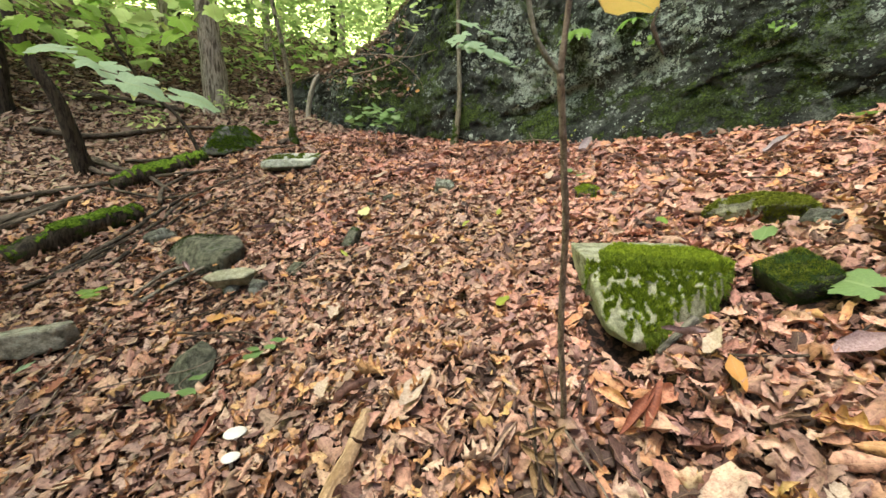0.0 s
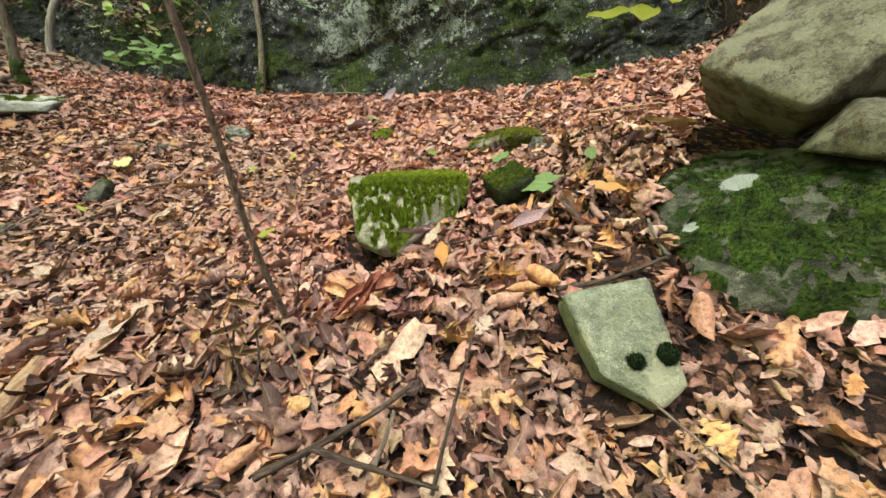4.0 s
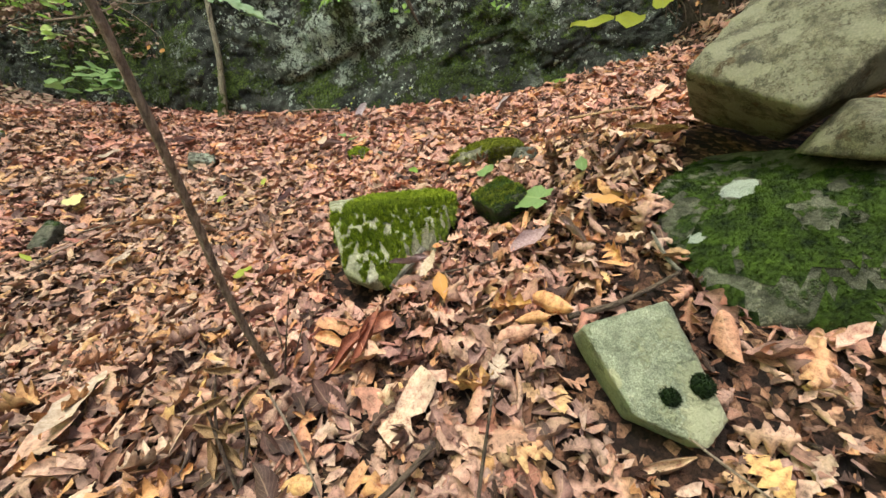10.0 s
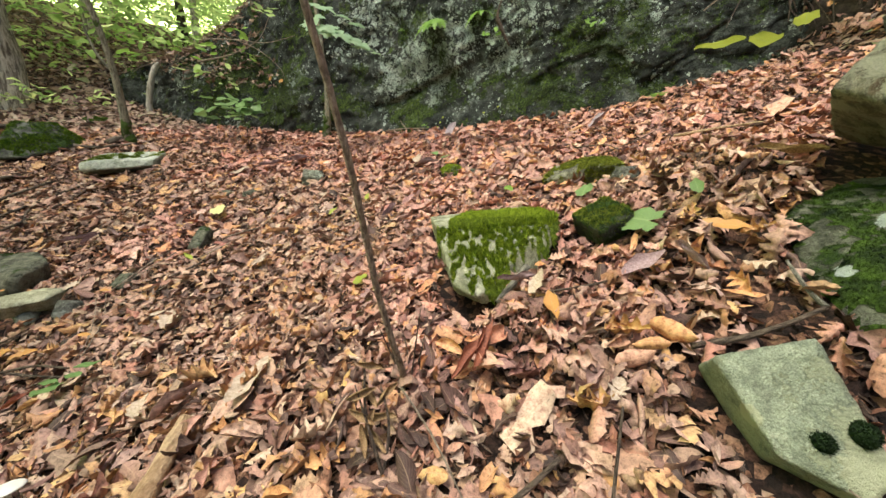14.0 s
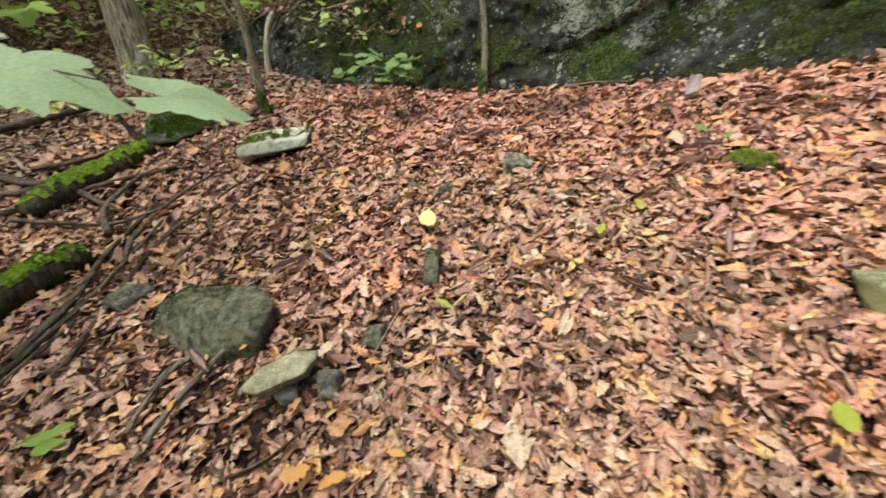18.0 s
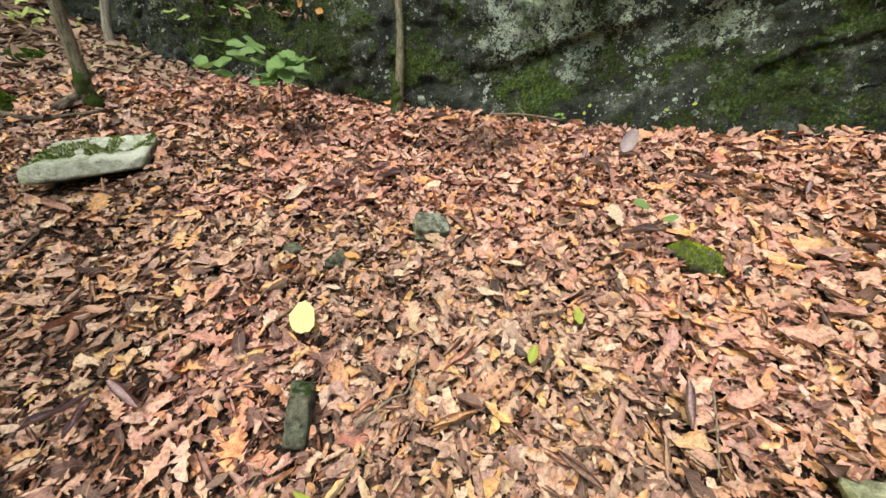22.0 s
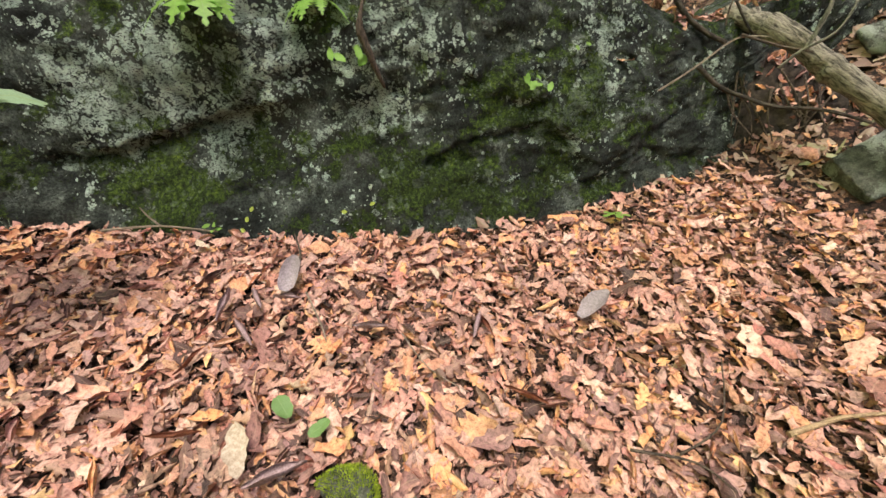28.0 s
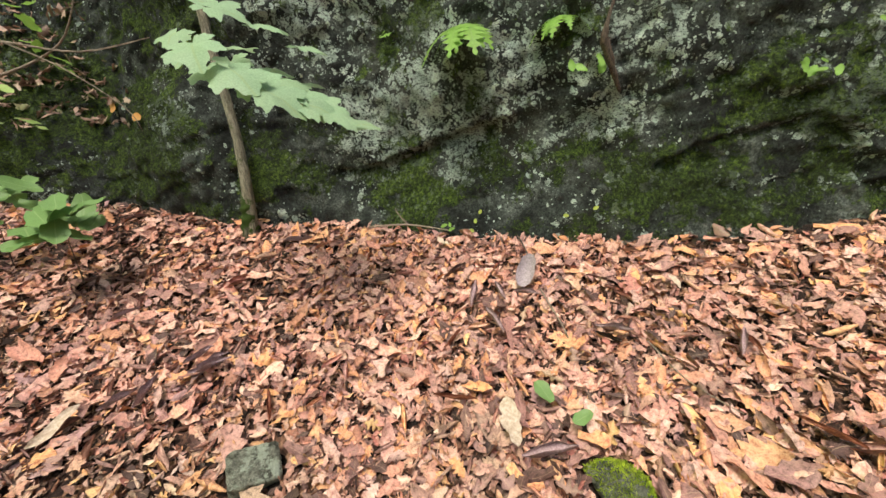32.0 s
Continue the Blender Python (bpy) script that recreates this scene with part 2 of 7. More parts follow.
def litter_material(name, single=False, gap_dark=False):
    """Dry fallen leaves: a tone for each leaf, a midrib with side veins, blotches and darker rims. The last switch
    takes darkened tones for the shaded gaps between leaves.
    """
    m, n, l, b = material(name, 0.62)
    if single:
        rnd = n.new("ShaderNodeObjectInfo").outputs["Random"]
    else:
        rnd = n.new("ShaderNodeNewGeometry").outputs["Random Per Island"]
    if gap_dark:
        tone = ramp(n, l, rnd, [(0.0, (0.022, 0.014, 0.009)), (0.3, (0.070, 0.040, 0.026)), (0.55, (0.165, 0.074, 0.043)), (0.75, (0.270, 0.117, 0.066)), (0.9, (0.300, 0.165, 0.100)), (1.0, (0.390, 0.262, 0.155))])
    else:
        tone = ramp(n, l, rnd, [
            (0.0, (0.046, 0.029, 0.024)), (0.07, (0.122, 0.071, 0.055)), (0.14, (0.326, 0.186, 0.141)), (0.21, (0.510, 0.329, 0.237)),
            (0.28, (0.235, 0.138, 0.114)), (0.35, (0.571, 0.389, 0.275)), (0.42, (0.408, 0.211, 0.154)), (0.49, (0.592, 0.324, 0.132)), (0.55, (0.204, 0.110, 0.088)),
            (0.62, (0.551, 0.402, 0.303)), (0.69, (0.439, 0.232, 0.160)), (0.75, (0.632, 0.400, 0.165)), (0.80, (0.306, 0.200, 0.176)), (0.85, (0.520, 0.283, 0.187)),
            (0.89, (0.60, 0.46, 0.32)), (0.925, (0.316, 0.121, 0.090)), (0.96, (0.530, 0.373, 0.237)), (1.0, (0.160, 0.100, 0.082))])
    uv = coords(n, l, 1.0, "UV")
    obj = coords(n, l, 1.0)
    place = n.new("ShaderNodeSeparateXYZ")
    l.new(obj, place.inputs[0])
    # Tones turn redder and lighter upslope and rightward, which paints extra light there.
    lit_drift = calc(n, l, 'ADD', fractal(n, l, obj, 0.8, 2), calc(n, l, 'ADD', calc(n, l, 'MULTIPLY', calc(n, l, 'SUBTRACT', place.outputs[1], 2.4), 0.08), calc(n, l, 'MULTIPLY', calc(n, l, 'SUBTRACT', place.outputs[0], 0.2), 0.11)))
    tone = mix(n, l, calc(n, l, 'MULTIPLY', step(n, l, lit_drift, 0.46, 0.64), 0.8), tone, mix(n, l, 1.0, tone, (1.20, 1.02, 1.09), 'MULTIPLY'))
    sep = n.new("ShaderNodeSeparateXYZ")
    l.new(uv, sep.inputs[0])
    across = calc(n, l, 'ABSOLUTE', calc(n, l, 'SUBTRACT', sep.outputs[0], 0.5))
    rib = step(n, l, across, 0.035, 0.012)
    vein = calc(n, l, 'SUBTRACT', calc(n, l, 'MULTIPLY', sep.outputs[1], 9.0), calc(n, l, 'MULTIPLY', across, 7.0))
    vein = calc(n, l, 'ABSOLUTE', calc(n, l, 'SUBTRACT', calc(n, l, 'FRACT', vein), 0.5))
    vein = calc(n, l, 'MULTIPLY', step(n, l, vein, 0.10, 0.03), 0.5)
    lines = calc(n, l, 'MAXIMUM', rib, vein)
    blotch = fractal(n, l, obj, 48, 6, 0.75)
    col = mix(n, l, 0.85, tone, ramp(n, l, blotch, [(0.33, (0.06,)), (0.48, (0.48,)), (0.68, (0.82,))]), 'OVERLAY')
    col = mix(n, l, calc(n, l, 'MULTIPLY', step(n, l, fractal(n, l, obj, 110, 3), 0.62, 0.7), 0.6), col, (0.07, 0.035, 0.02))
    col = mix(n, l, calc(n, l, 'MULTIPLY', lines, 0.3), col, (0.60, 0.42, 0.26))
    l.new(col, b.inputs["Base Color"])
    bump(n, l, b, calc(n, l, 'ADD', blotch, calc(n, l, 'MULTIPLY', lines, 0.5)), 0.35, 0.004)
    return m


def green_leaf_material(name, stops, trans=0.35, spots=0.0):
    m, n, l, b = material(name, 0.5)
    rnd = n.new("ShaderNodeNewGeometry").outputs["Random Per Island"]
    uv = coords(n, l, 1.0, "UV")
    sep = n.new("ShaderNodeSeparateXYZ")
    l.new(uv, sep.inputs[0])
    across = calc(n, l, 'ABSOLUTE', calc(n, l, 'SUBTRACT', sep.outputs[0], 0.5))
    rib = step(n, l, across, 0.03, 0.01)
    col = ramp(n, l, rnd, stops)
    blotch = fractal(n, l, coords(n, l, 1.0), 40, 4)
    col = mix(n, l, 0.4, col, ramp(n, l, blotch, [(0.3, (0.3,)), (0.7, (0.7,))]), 'OVERLAY')
    if spots:
        col = mix(n, l, calc(n, l, 'MULTIPLY', step(n, l, blotch, 0.62, 0.68), spots), col, (0.35, 0.22, 0.04))
    col = mix(n, l, calc(n, l, 'MULTIPLY', rib, 0.4), col, (0.35, 0.45, 0.2))
    l.new(col, b.inputs["Base Color"])
    t = n.new("ShaderNodeBsdfTranslucent")
    l.new(col, t.inputs["Color"])
    sh = n.new("ShaderNodeMixShader")
    sh.inputs[0].default_value = trans
    l.new(b.outputs[0], sh.inputs[1])
    l.new(t.outputs[0], sh.inputs[2])
    l.new(sh.outputs[0], n["Material Output"].inputs["Surface"])
    return m


def bark_material(name, dark, light, scale=1.0, ridged=1.0, moss=0.0):
    m, n, l, b = material(name, 0.9)
    v = coords(n, l, scale, stretch=(1, 1, 0.16))
    ridges = fractal(n, l, v, 30 * ridged, 6, 0.7, 0.6)
    fine = fractal(n, l, coords(n, l, scale), 55, 5, 0.7)
    col = ramp(n, l, ridges, [(0.40, dark), (0.58, light)])
    col = mix(n, l, 0.6, col, ramp(n, l, fine, [(0.3, (0.3,)), (0.7, (0.75,))]), 'OVERLAY')
    if moss:
        f = step(n, l, fractal(n, l, coords(n, l, scale), 4, 5), 0.62 - moss * 0.3, 0.72 - moss * 0.3)
        col = mix(n, l, f, col, (0.05, 0.09, 0.012))
    l.new(col, b.inputs["Base Color"])
    bump(n, l, b, calc(n, l, 'ADD', ridges, calc(n, l, 'MULTIPLY', fine, 0.3)), 0.9, 0.03)
    return m


def plain_material(name, a, b_, rough=0.7, scale=30.0, relief=0.004):
    m, n, l, b = material(name, rough)
    f = fractal(n, l, coords(n, l, 1.0), scale, 6, 0.72)
    l.new(ramp(n, l, f, [(0.36, a), (0.64, b_)]), b.inputs["Base Color"])
    bump(n, l, b, f, 0.4 if relief < 0.01 else 1.0, relief)
    return m


def soil_material(name):
    """Dark humus strewn with crumbled leaf."""
    m, n, l, b = material(name, 0.95)
    v = coords(n, l, 1.0)
    warp = mix(n, l, 0.06, v, n.new("ShaderNodeTexNoise").outputs["Color"], 'ADD')
    vo = n.new("ShaderNodeTexVoronoi")
    vo.inputs["Scale"].default_value = 38
    l.new(warp, vo.inputs["Vector"])
    s = n.new("ShaderNodeSeparateXYZ")
    l.new(vo.outputs["Color"], s.inputs[0])
    col = ramp(n, l, s.outputs[0], [(0.0, (0.012, 0.008, 0.006)), (0.45, (0.04, 0.022, 0.015)), (0.7, (0.12, 0.06, 0.038)), (0.88, (0.26, 0.135, 0.08)), (1.0, (0.34, 0.20, 0.12))])
    f = fractal(n, l, v, 60, 6, 0.75)
    col = mix(n, l, 0.9, col, ramp(n, l, f, [(0.38, (0.1,)), (0.62, (0.8,))]), 'OVERLAY')
    l.new(col, b.inputs["Base Color"])
    bump(n, l, b, calc(n, l, 'ADD', f, s.outputs[1]), 0.9, 0.02)
    return m


M_SOIL = soil_material("forest_soil")
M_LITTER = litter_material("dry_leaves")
M_LITTER_GAP_DARK = litter_material("gap_dark_leaves", False, True)
M_LITTER_ONE = litter_material("dry_leaf", True)
M_CLIFF = cliff_material("cliff_rock")
M_GREY = stone_material("grey_rock", (0.07, 0.075, 0.06), (0.27, 0.27, 0.22), lichen=0.38, scale=2.8, stain=0.5, relief=0.03, speckle=0.5, lichen_colour=(0.40, 0.44, 0.36))
M_GREEN_STONE = stone_material("green_grey_stone", (0.26, 0.30, 0.205), (0.50, 0.56, 0.39), lichen=0.36, scale=4.0, lichen_colour=(0.47, 0.51, 0.33), stain=0.35, speckle=0.45, relief=0.02, pale=[(0.03, -0.14, -0.06, 0.14), (-0.03, 0.02, 0.05, 0.035), (-0.12, 0.03, 0.03, 0.05)], pale_colour=(0.54, 0.57, 0.37))
M_BOULDER = stone_material("tan_boulder", (0.095, 0.093, 0.058), (0.30, 0.29, 0.19), lichen=0.40, scale=4.5, lichen_colour=(0.37, 0.37, 0.25), stain=0.6, relief=0.018, rust=0.5, speckle=0.6)
M_MOSSY = stone_material("mossy_rock", (0.05, 0.055, 0.045), (0.15, 0.16, 0.13), lichen=0.16, moss=0.72, moss_top=0.35, scale=1.8)
M_BIG_MOSSY = stone_material("large_mossy_rock", (0.04, 0.044, 0.028), (0.15, 0.16, 0.11), lichen=0.24, moss=0.62, moss_top=0.0, scale=3.2, lichen_colour=(0.28, 0.29, 0.20), speckle=0.5, pale=[(-0.061, 0.089, 0.110, 0.100), (-0.272, 0.121, -0.012, 0.055), (-0.052, -0.133, 0.047, 0.060)])
M_MOSSED = stone_material("moss_covered_rock", (0.03, 0.035, 0.02), (0.09, 0.10, 0.06), lichen=0.05, moss=0.9, moss_top=0.6, scale=4.5)
M_PALE = stone_material("pale_stone", (0.20, 0.21, 0.12), (0.50, 0.51, 0.34), lichen=0.3, moss=0.1, scale=2.8, lichen_colour=(0.60, 0.62, 0.43), speckle=0.45)
M_SLAB = stone_material("bleached_slab", (0.26, 0.29, 0.21), (0.60, 0.64, 0.51), lichen=0.35, moss=0.1, scale=2.8, lichen_colour=(0.68, 0.73, 0.60), speckle=0.4)
M_DARK_STONE = stone_material("dark_wet_stone", (0.028, 0.032, 0.02), (0.21, 0.215, 0.15), lichen=0.24, moss=0.25, moss_top=0.3, scale=3.4, lichen_colour=(0.21, 0.23, 0.17), speckle=0.5)
M_TAN_STONE = stone_material("tan_stone", (0.26, 0.26, 0.165), (0.54, 0.54, 0.37), lichen=0.15, scale=3.4, lichen_colour=(0.58, 0.59, 0.42), stain=0.35, relief=0.012)
M_BEAM = stone_material("brown_grey_stone", (0.16, 0.155, 0.11), (0.56, 0.54, 0.42), lichen=0.22, scale=3.4, lichen_colour=(0.55, 0.57, 0.44), stain=0.45, relief=0.014, speckle=0.5)
M_PITTED = stone_material("pitted_grey_rock", (0.07, 0.072, 0.05), (0.42, 0.43, 0.33), lichen=0.42, scale=5.0, lichen_colour=(0.54, 0.60, 0.46), stain=0.55, relief=0.03, speckle=0.5)
M_MOSS = plain_material("moss", (0.12, 0.21, 0.008), (0.58, 0.71, 0.055), 0.95, 45, 0.02)
M_MOSS_MID = plain_material("deep_moss", (0.045, 0.09, 0.008), (0.32, 0.43, 0.04), 0.95, 40, 0.02)
M_MOSS_LOG = plain_material("log_moss", (0.035, 0.085, 0.006), (0.25, 0.40, 0.03), 0.95, 40, 0.02)
M_MOSS_OLIVE = plain_material("olive_moss", (0.09, 0.12, 0.010), (0.50, 0.54, 0.07), 0.95, 40, 0.02)
M_MOSS_DULL = plain_material("dull_moss", (0.005, 0.013, 0.003), (0.06, 0.108, 0.012), 0.95, 18, 0.02)
M_MOSS_DARK = plain_material("dark_moss", (0.004, 0.012, 0.003), (0.015, 0.035, 0.006), 0.95, 90)
M_BARK_BIG = bark_material("furrowed_bark", (0.12, 0.10, 0.075), (0.56, 0.51, 0.42), 1.0, 0.9)
M_BARK_DARK = bark_material("dark_bark", (0.02, 0.016, 0.012), (0.085, 0.068, 0.05), 1.2)
M_BARK_GREY = bark_material("grey_green_bark", (0.14, 0.13, 0.085), (0.36, 0.335, 0.24), 2.0, 1.0, moss=0.1)
M_BARK_MOSS = bark_material("mossy_foot_bark", (0.05, 0.05, 0.03), (0.17, 0.16, 0.10), 2.0, 1.0, moss=0.8)
M_STUB = bark_material("bleached_root", (0.30, 0.28, 0.22), (0.62, 0.59, 0.49), 2.0, 0.6)
M_SAPLING = bark_material("sapling_bark", (0.22, 0.165, 0.125), (0.50, 0.40, 0.31), 3.0)
M_LOG_MOSSY = bark_material("mossy_bark", (0.03, 0.026, 0.018), (0.12, 0.10, 0.07), 1.6, 0.8, moss=0.35)
M_LOG_GREY = bark_material("rotting_log_bark", (0.06, 0.052, 0.04), (0.34, 0.30, 0.23), 1.6, 1.0)
M_DEADWOOD = bark_material("weathered_wood", (0.10, 0.095, 0.075), (0.34, 0.32, 0.25), 2.0, 0.8)
M_PALEWOOD = bark_material("barkless_stick", (0.36, 0.23, 0.12), (0.62, 0.44, 0.26), 2.0, 0.7)
M_TWIG = bark_material("twig_bark", (0.06, 0.045, 0.035), (0.20, 0.15, 0.11), 4.0)
M_TWIG_PALE = bark_material("pale_twig", (0.22, 0.17, 0.12), (0.46, 0.38, 0.29), 4.0)
M_BRANCH = bark_material("fallen_branch_bark", (0.035, 0.028, 0.02), (0.17, 0.14, 0.105), 1.6, 0.7)
GREEN_STOPS = [(0.0, (0.12, 0.24, 0.045)), (0.5, (0.23, 0.40, 0.075)), (1.0, (0.36, 0.54, 0.12))]
M_GREEN = green_leaf_material("green_leaves", GREEN_STOPS, 0.45, 0.2)
M_FADED = green_leaf_material("faded_leaves", [(0.0, (0.11, 0.068, 0.05)), (0.25, (0.28, 0.172, 0.125)), (0.5, (0.42, 0.28, 0.20)), (0.75, (0.31, 0.20, 0.145)), (0.9, (0.44, 0.34, 0.24)), (1.0, (0.26, 0.27, 0.12))], 0.05)
M_GREEN_BLUE = green_leaf_material("dull_green_leaves", [(0.0, (0.12, 0.23, 0.075)), (1.0, (0.22, 0.36, 0.12))], 0.3)
M_DULL_GREEN = green_leaf_material("pale_dull_green_leaf", [(0.0, (0.15, 0.25, 0.085)), (1.0, (0.20, 0.30, 0.11))], 0.15, 0.2)
M_MAPLE = green_leaf_material("pale_maple_leaves", [(0.0, (0.26, 0.42, 0.22)), (1.0, (0.38, 0.53, 0.32))], 0.35)
M_LIME = green_leaf_material("yellow_green_leaves", [(0.0, (0.30, 0.42, 0.05)), (1.0, (0.5, 0.55, 0.10))], 0.4, 0.5)
M_CANOPY = green_leaf_material("canopy_leaves", [(0.0, (0.24, 0.37, 0.11)), (0.3, (0.36, 0.52, 0.17)), (0.6, (0.50, 0.66, 0.25)), (0.85, (0.66, 0.80, 0.32)), (1.0, (0.75, 0.80, 0.36))], 0.6)
M_FERN = green_leaf_material("fern_fronds", [(0.0, (0.22, 0.42, 0.07)), (1.0, (0.34, 0.56, 0.13))], 0.45)
M_YELLOW = green_leaf_material("yellow_leaf", [(0.0, (0.66, 0.68, 0.28)), (1.0, (0.74, 0.72, 0.34))], 0.2)
M_ORANGE = green_leaf_material("orange_leaf", [(0.0, (0.52, 0.25, 0.07)), (1.0, (0.60, 0.32, 0.10))], 0.15, 0.6)
M_HANGING = green_leaf_material("yellow_orange_leaf", [(0.0, (0.80, 0.62, 0.16)), (1.0, (0.85, 0.66, 0.2))], 0.35, 0.7)
M_CREAM = plain_material("cream_leaf", (0.34, 0.25, 0.17), (0.60, 0.49, 0.37), 0.6, 14)
M_HOLLOW_SHADE = plain_material("hollow_shade_earth", (0.008, 0.007, 0.005), (0.075, 0.056, 0.042), 0.95, 22, 0.02)
M_PURPLE = plain_material("grey_purple_leaf", (0.22, 0.14, 0.14), (0.46, 0.33, 0.33), 0.6, 25)
M_LILAC = plain_material("lilac_grey_leaf", (0.22, 0.175, 0.18), (0.40, 0.335, 0.345), 0.6, 20)
M_WITHERED = plain_material("withered_leaf", (0.16, 0.10, 0.045), (0.48, 0.32, 0.16), 0.7, 30)
M_TOADSTOOL = plain_material("toadstool_cap", (0.36, 0.22, 0.10), (0.62, 0.44, 0.26), 0.6, 22)
M_RUST = plain_material("rust_leaf", (0.16, 0.05, 0.03), (0.36, 0.13, 0.07), 0.6, 25)
M_MUSHROOM = plain_material("mushroom_cap", (0.72, 0.70, 0.62), (0.82, 0.80, 0.73), 0.5, 20)


# ---------------------------------------------------------------- ground shape and mesh helpers
SWELLS = [(4.2, 2.4, 0.9, -0.08), (3.1, 2.95, 0.45, -0.05), (1.25, 0.95, 0.7, 0.065), (2.15, 1.2, 0.55, 0.22), (0.5, 1.2, 0.55, 0.09), (1.3, 0.3, 0.5, -0.05), (-0.25, 1.05, 0.55, 0.18)]


def slope(x, y):
    """The hillside, as a smooth quadratic near the walk that turns into a plain slope further off."""
    qx, qy = max(-6.0, min(6.0, x)), max(-3.0, min(9.0, y))
    z = -0.328 + 0.28 * qx + 0.333 * qy + 0.028 * qx * qx - 0.025 * qx * qy + 0.009 * qy * qy
    dx, dy = x - qx, y - qy
    gx, gy = 0.28 + 0.056 * qx - 0.025 * qy, 0.333 - 0.025 * qx + 0.018 * qy
    far = math.hypot(dx, dy)
    k = 1.0 / (1.0 + far / 25.0)
    z += (dx * gx + dy * gy) * k
    for cx, cy, r, h in SWELLS:
        z += h * math.exp(-((x - cx) ** 2 + (y - cy) ** 2) / (r * r))
    # the hill goes on rising past the end of the rock
    return z + 0.36 * max(0.0, x - 4.2) ** 1.25 * min(1.0, max(0.0, y + 1.0) / 2.0)


def ground_z(x, y):
    z = slope(x, y)
    z -= 0.03
    z -= 0.09 * math.exp(-((x - 0.5) ** 2 + (y + 0.15) ** 2) / 0.25)
    z -= 0.09 * math.exp(-((x - 0.68) ** 2 + (y - 1.36) ** 2) / 0.02)
    z -= 0.05 * math.exp(-((x - 0.80) ** 2 + (y - 1.38) ** 2) / 0.03)
    z -= 0.10 * math.exp(-((x + 1.69) ** 2 + (y - 2.42) ** 2) / 0.006)
    z += 0.035 * noise.noise((x * 1.1, y * 1.1, 3.0)) + 0.016 * noise.noise((x * 3.7, y * 3.7, 7.0))
    return z


def ground_normal(x, y, h=0.08):
    return Vector((slope(x - h, y) - slope(x + h, y), slope(x, y - h) - slope(x, y + h), 2 * h)).normalized()


def mesh_of(name, verts, faces, mat, smooth=True, uvs=None):
    me = bpy.data.meshes.new(name)
    me.from_pydata([tuple(v) for v in verts], [], faces)
    if smooth:
        me.polygons.foreach_set("use_smooth", [True] * len(me.polygons))
    if uvs is not None:
        lay = me.uv_layers.new(name="UVMap")
        idx = np.empty(len(me.loops), dtype=np.int32)
        me.loops.foreach_get("vertex_index", idx)
        lay.data.foreach_set("uv", np.asarray(uvs, dtype=np.float32)[idx].ravel())
    me.materials.append(mat)
    return me


def part(name, me, parent=None, label=""):
    ob = new(name, me)
    if parent is not None:
        ob.parent = parent
        ob.matrix_parent_inverse = parent.matrix_world.inverted()
    return tagged(ob, label)


def thing(name, at, label, category, group="", kind=""):
    """An Empty at the base of a thing, to hold its parts, which are then built in world places."""
    ob = new(name)
    ob.empty_display_size = 0.1
    ob.matrix_world = Matrix.Translation(at)
    return tagged(ob, label, category, group, kind)


def tube(points, radii, sides=8, rough=0.0, seed=0, steps=5):
    """Verts and faces of a tapered limb along points (Catmull-Rom), with capped ends."""
    P = [Vector(p) for p in points]
    fine, rad = [], []
    for i in range(len(P) - 1):
        a, b, c, d = P[max(i - 1, 0)], P[i], P[i + 1], P[min(i + 2, len(P) - 1)]
        for j in range(steps):
            t = j / steps
            fine.append(0.5 * ((2 * b) + (c - a) * t + (2 * a - 5 * b + 4 * c - d) * t * t + (3 * b - a - 3 * c + d) * t ** 3))
            rad.append(radii[i] * (1 - t) + radii[i + 1] * t)
    fine.append(P[-1]); rad.append(radii[-1])
    verts, faces = [], []
    side = None
    for i, p in enumerate(fine):
        d = (fine[min(i + 1, len(fine) - 1)] - fine[max(i - 1, 0)]).normalized()
        if side is None:
            side = d.orthogonal().normalized()
        side = (side - d * side.dot(d)).normalized()
        other = d.cross(side)
        for k in range(sides):
            a = 2 * math.pi * k / sides
            q = math.cos(a) * side + math.sin(a) * other
            r = rad[i] * (1 + rough * noise.noise((p + q * rad[i]) * (0.6 / max(rad[i], 0.004)) + Vector((seed, 0, 0))))
            verts.append(p + q * r)
    for i in range(len(fine) - 1):
        for k in range(sides):
            faces.append((i * sides + k, i * sides + (k + 1) % sides, (i + 1) * sides + (k + 1) % sides, (i + 1) * sides + k))
    faces.append(tuple(reversed(range(sides))))
    faces.append(tuple(range((len(fine) - 1) * sides, len(fine) * sides)))
    return verts, faces


def limb(name, points, radii, mat, parent=None, label="", sides=8, rough=0.0, seed=0):
    v, f = tube(points, radii, sides, rough, seed)
    return part(name, mesh_of(name, v, f, mat), parent, label)


def hull_planes(pts):
    bm = bmesh.new()
    for p in pts:
        bm.verts.new(p)
    bmesh.ops.convex_hull(bm, input=bm.verts)
    bm.normal_update()
    out = [(f.normal.copy(), f.calc_center_median()) for f in bm.faces]
    bm.free()
    return out


_sphere = {}


def sphere_dirs(level):
    if level not in _sphere:
        bm = bmesh.new()
        bmesh.ops.create_icosphere(bm, subdivisions=level, radius=1.0)
        bm.verts.ensure_lookup_table()
        _sphere[level] = ([v.co.normalized() for v in bm.verts], [tuple(v.index for v in f.verts) for f in bm.faces])
        bm.free()
    return _sphere[level]


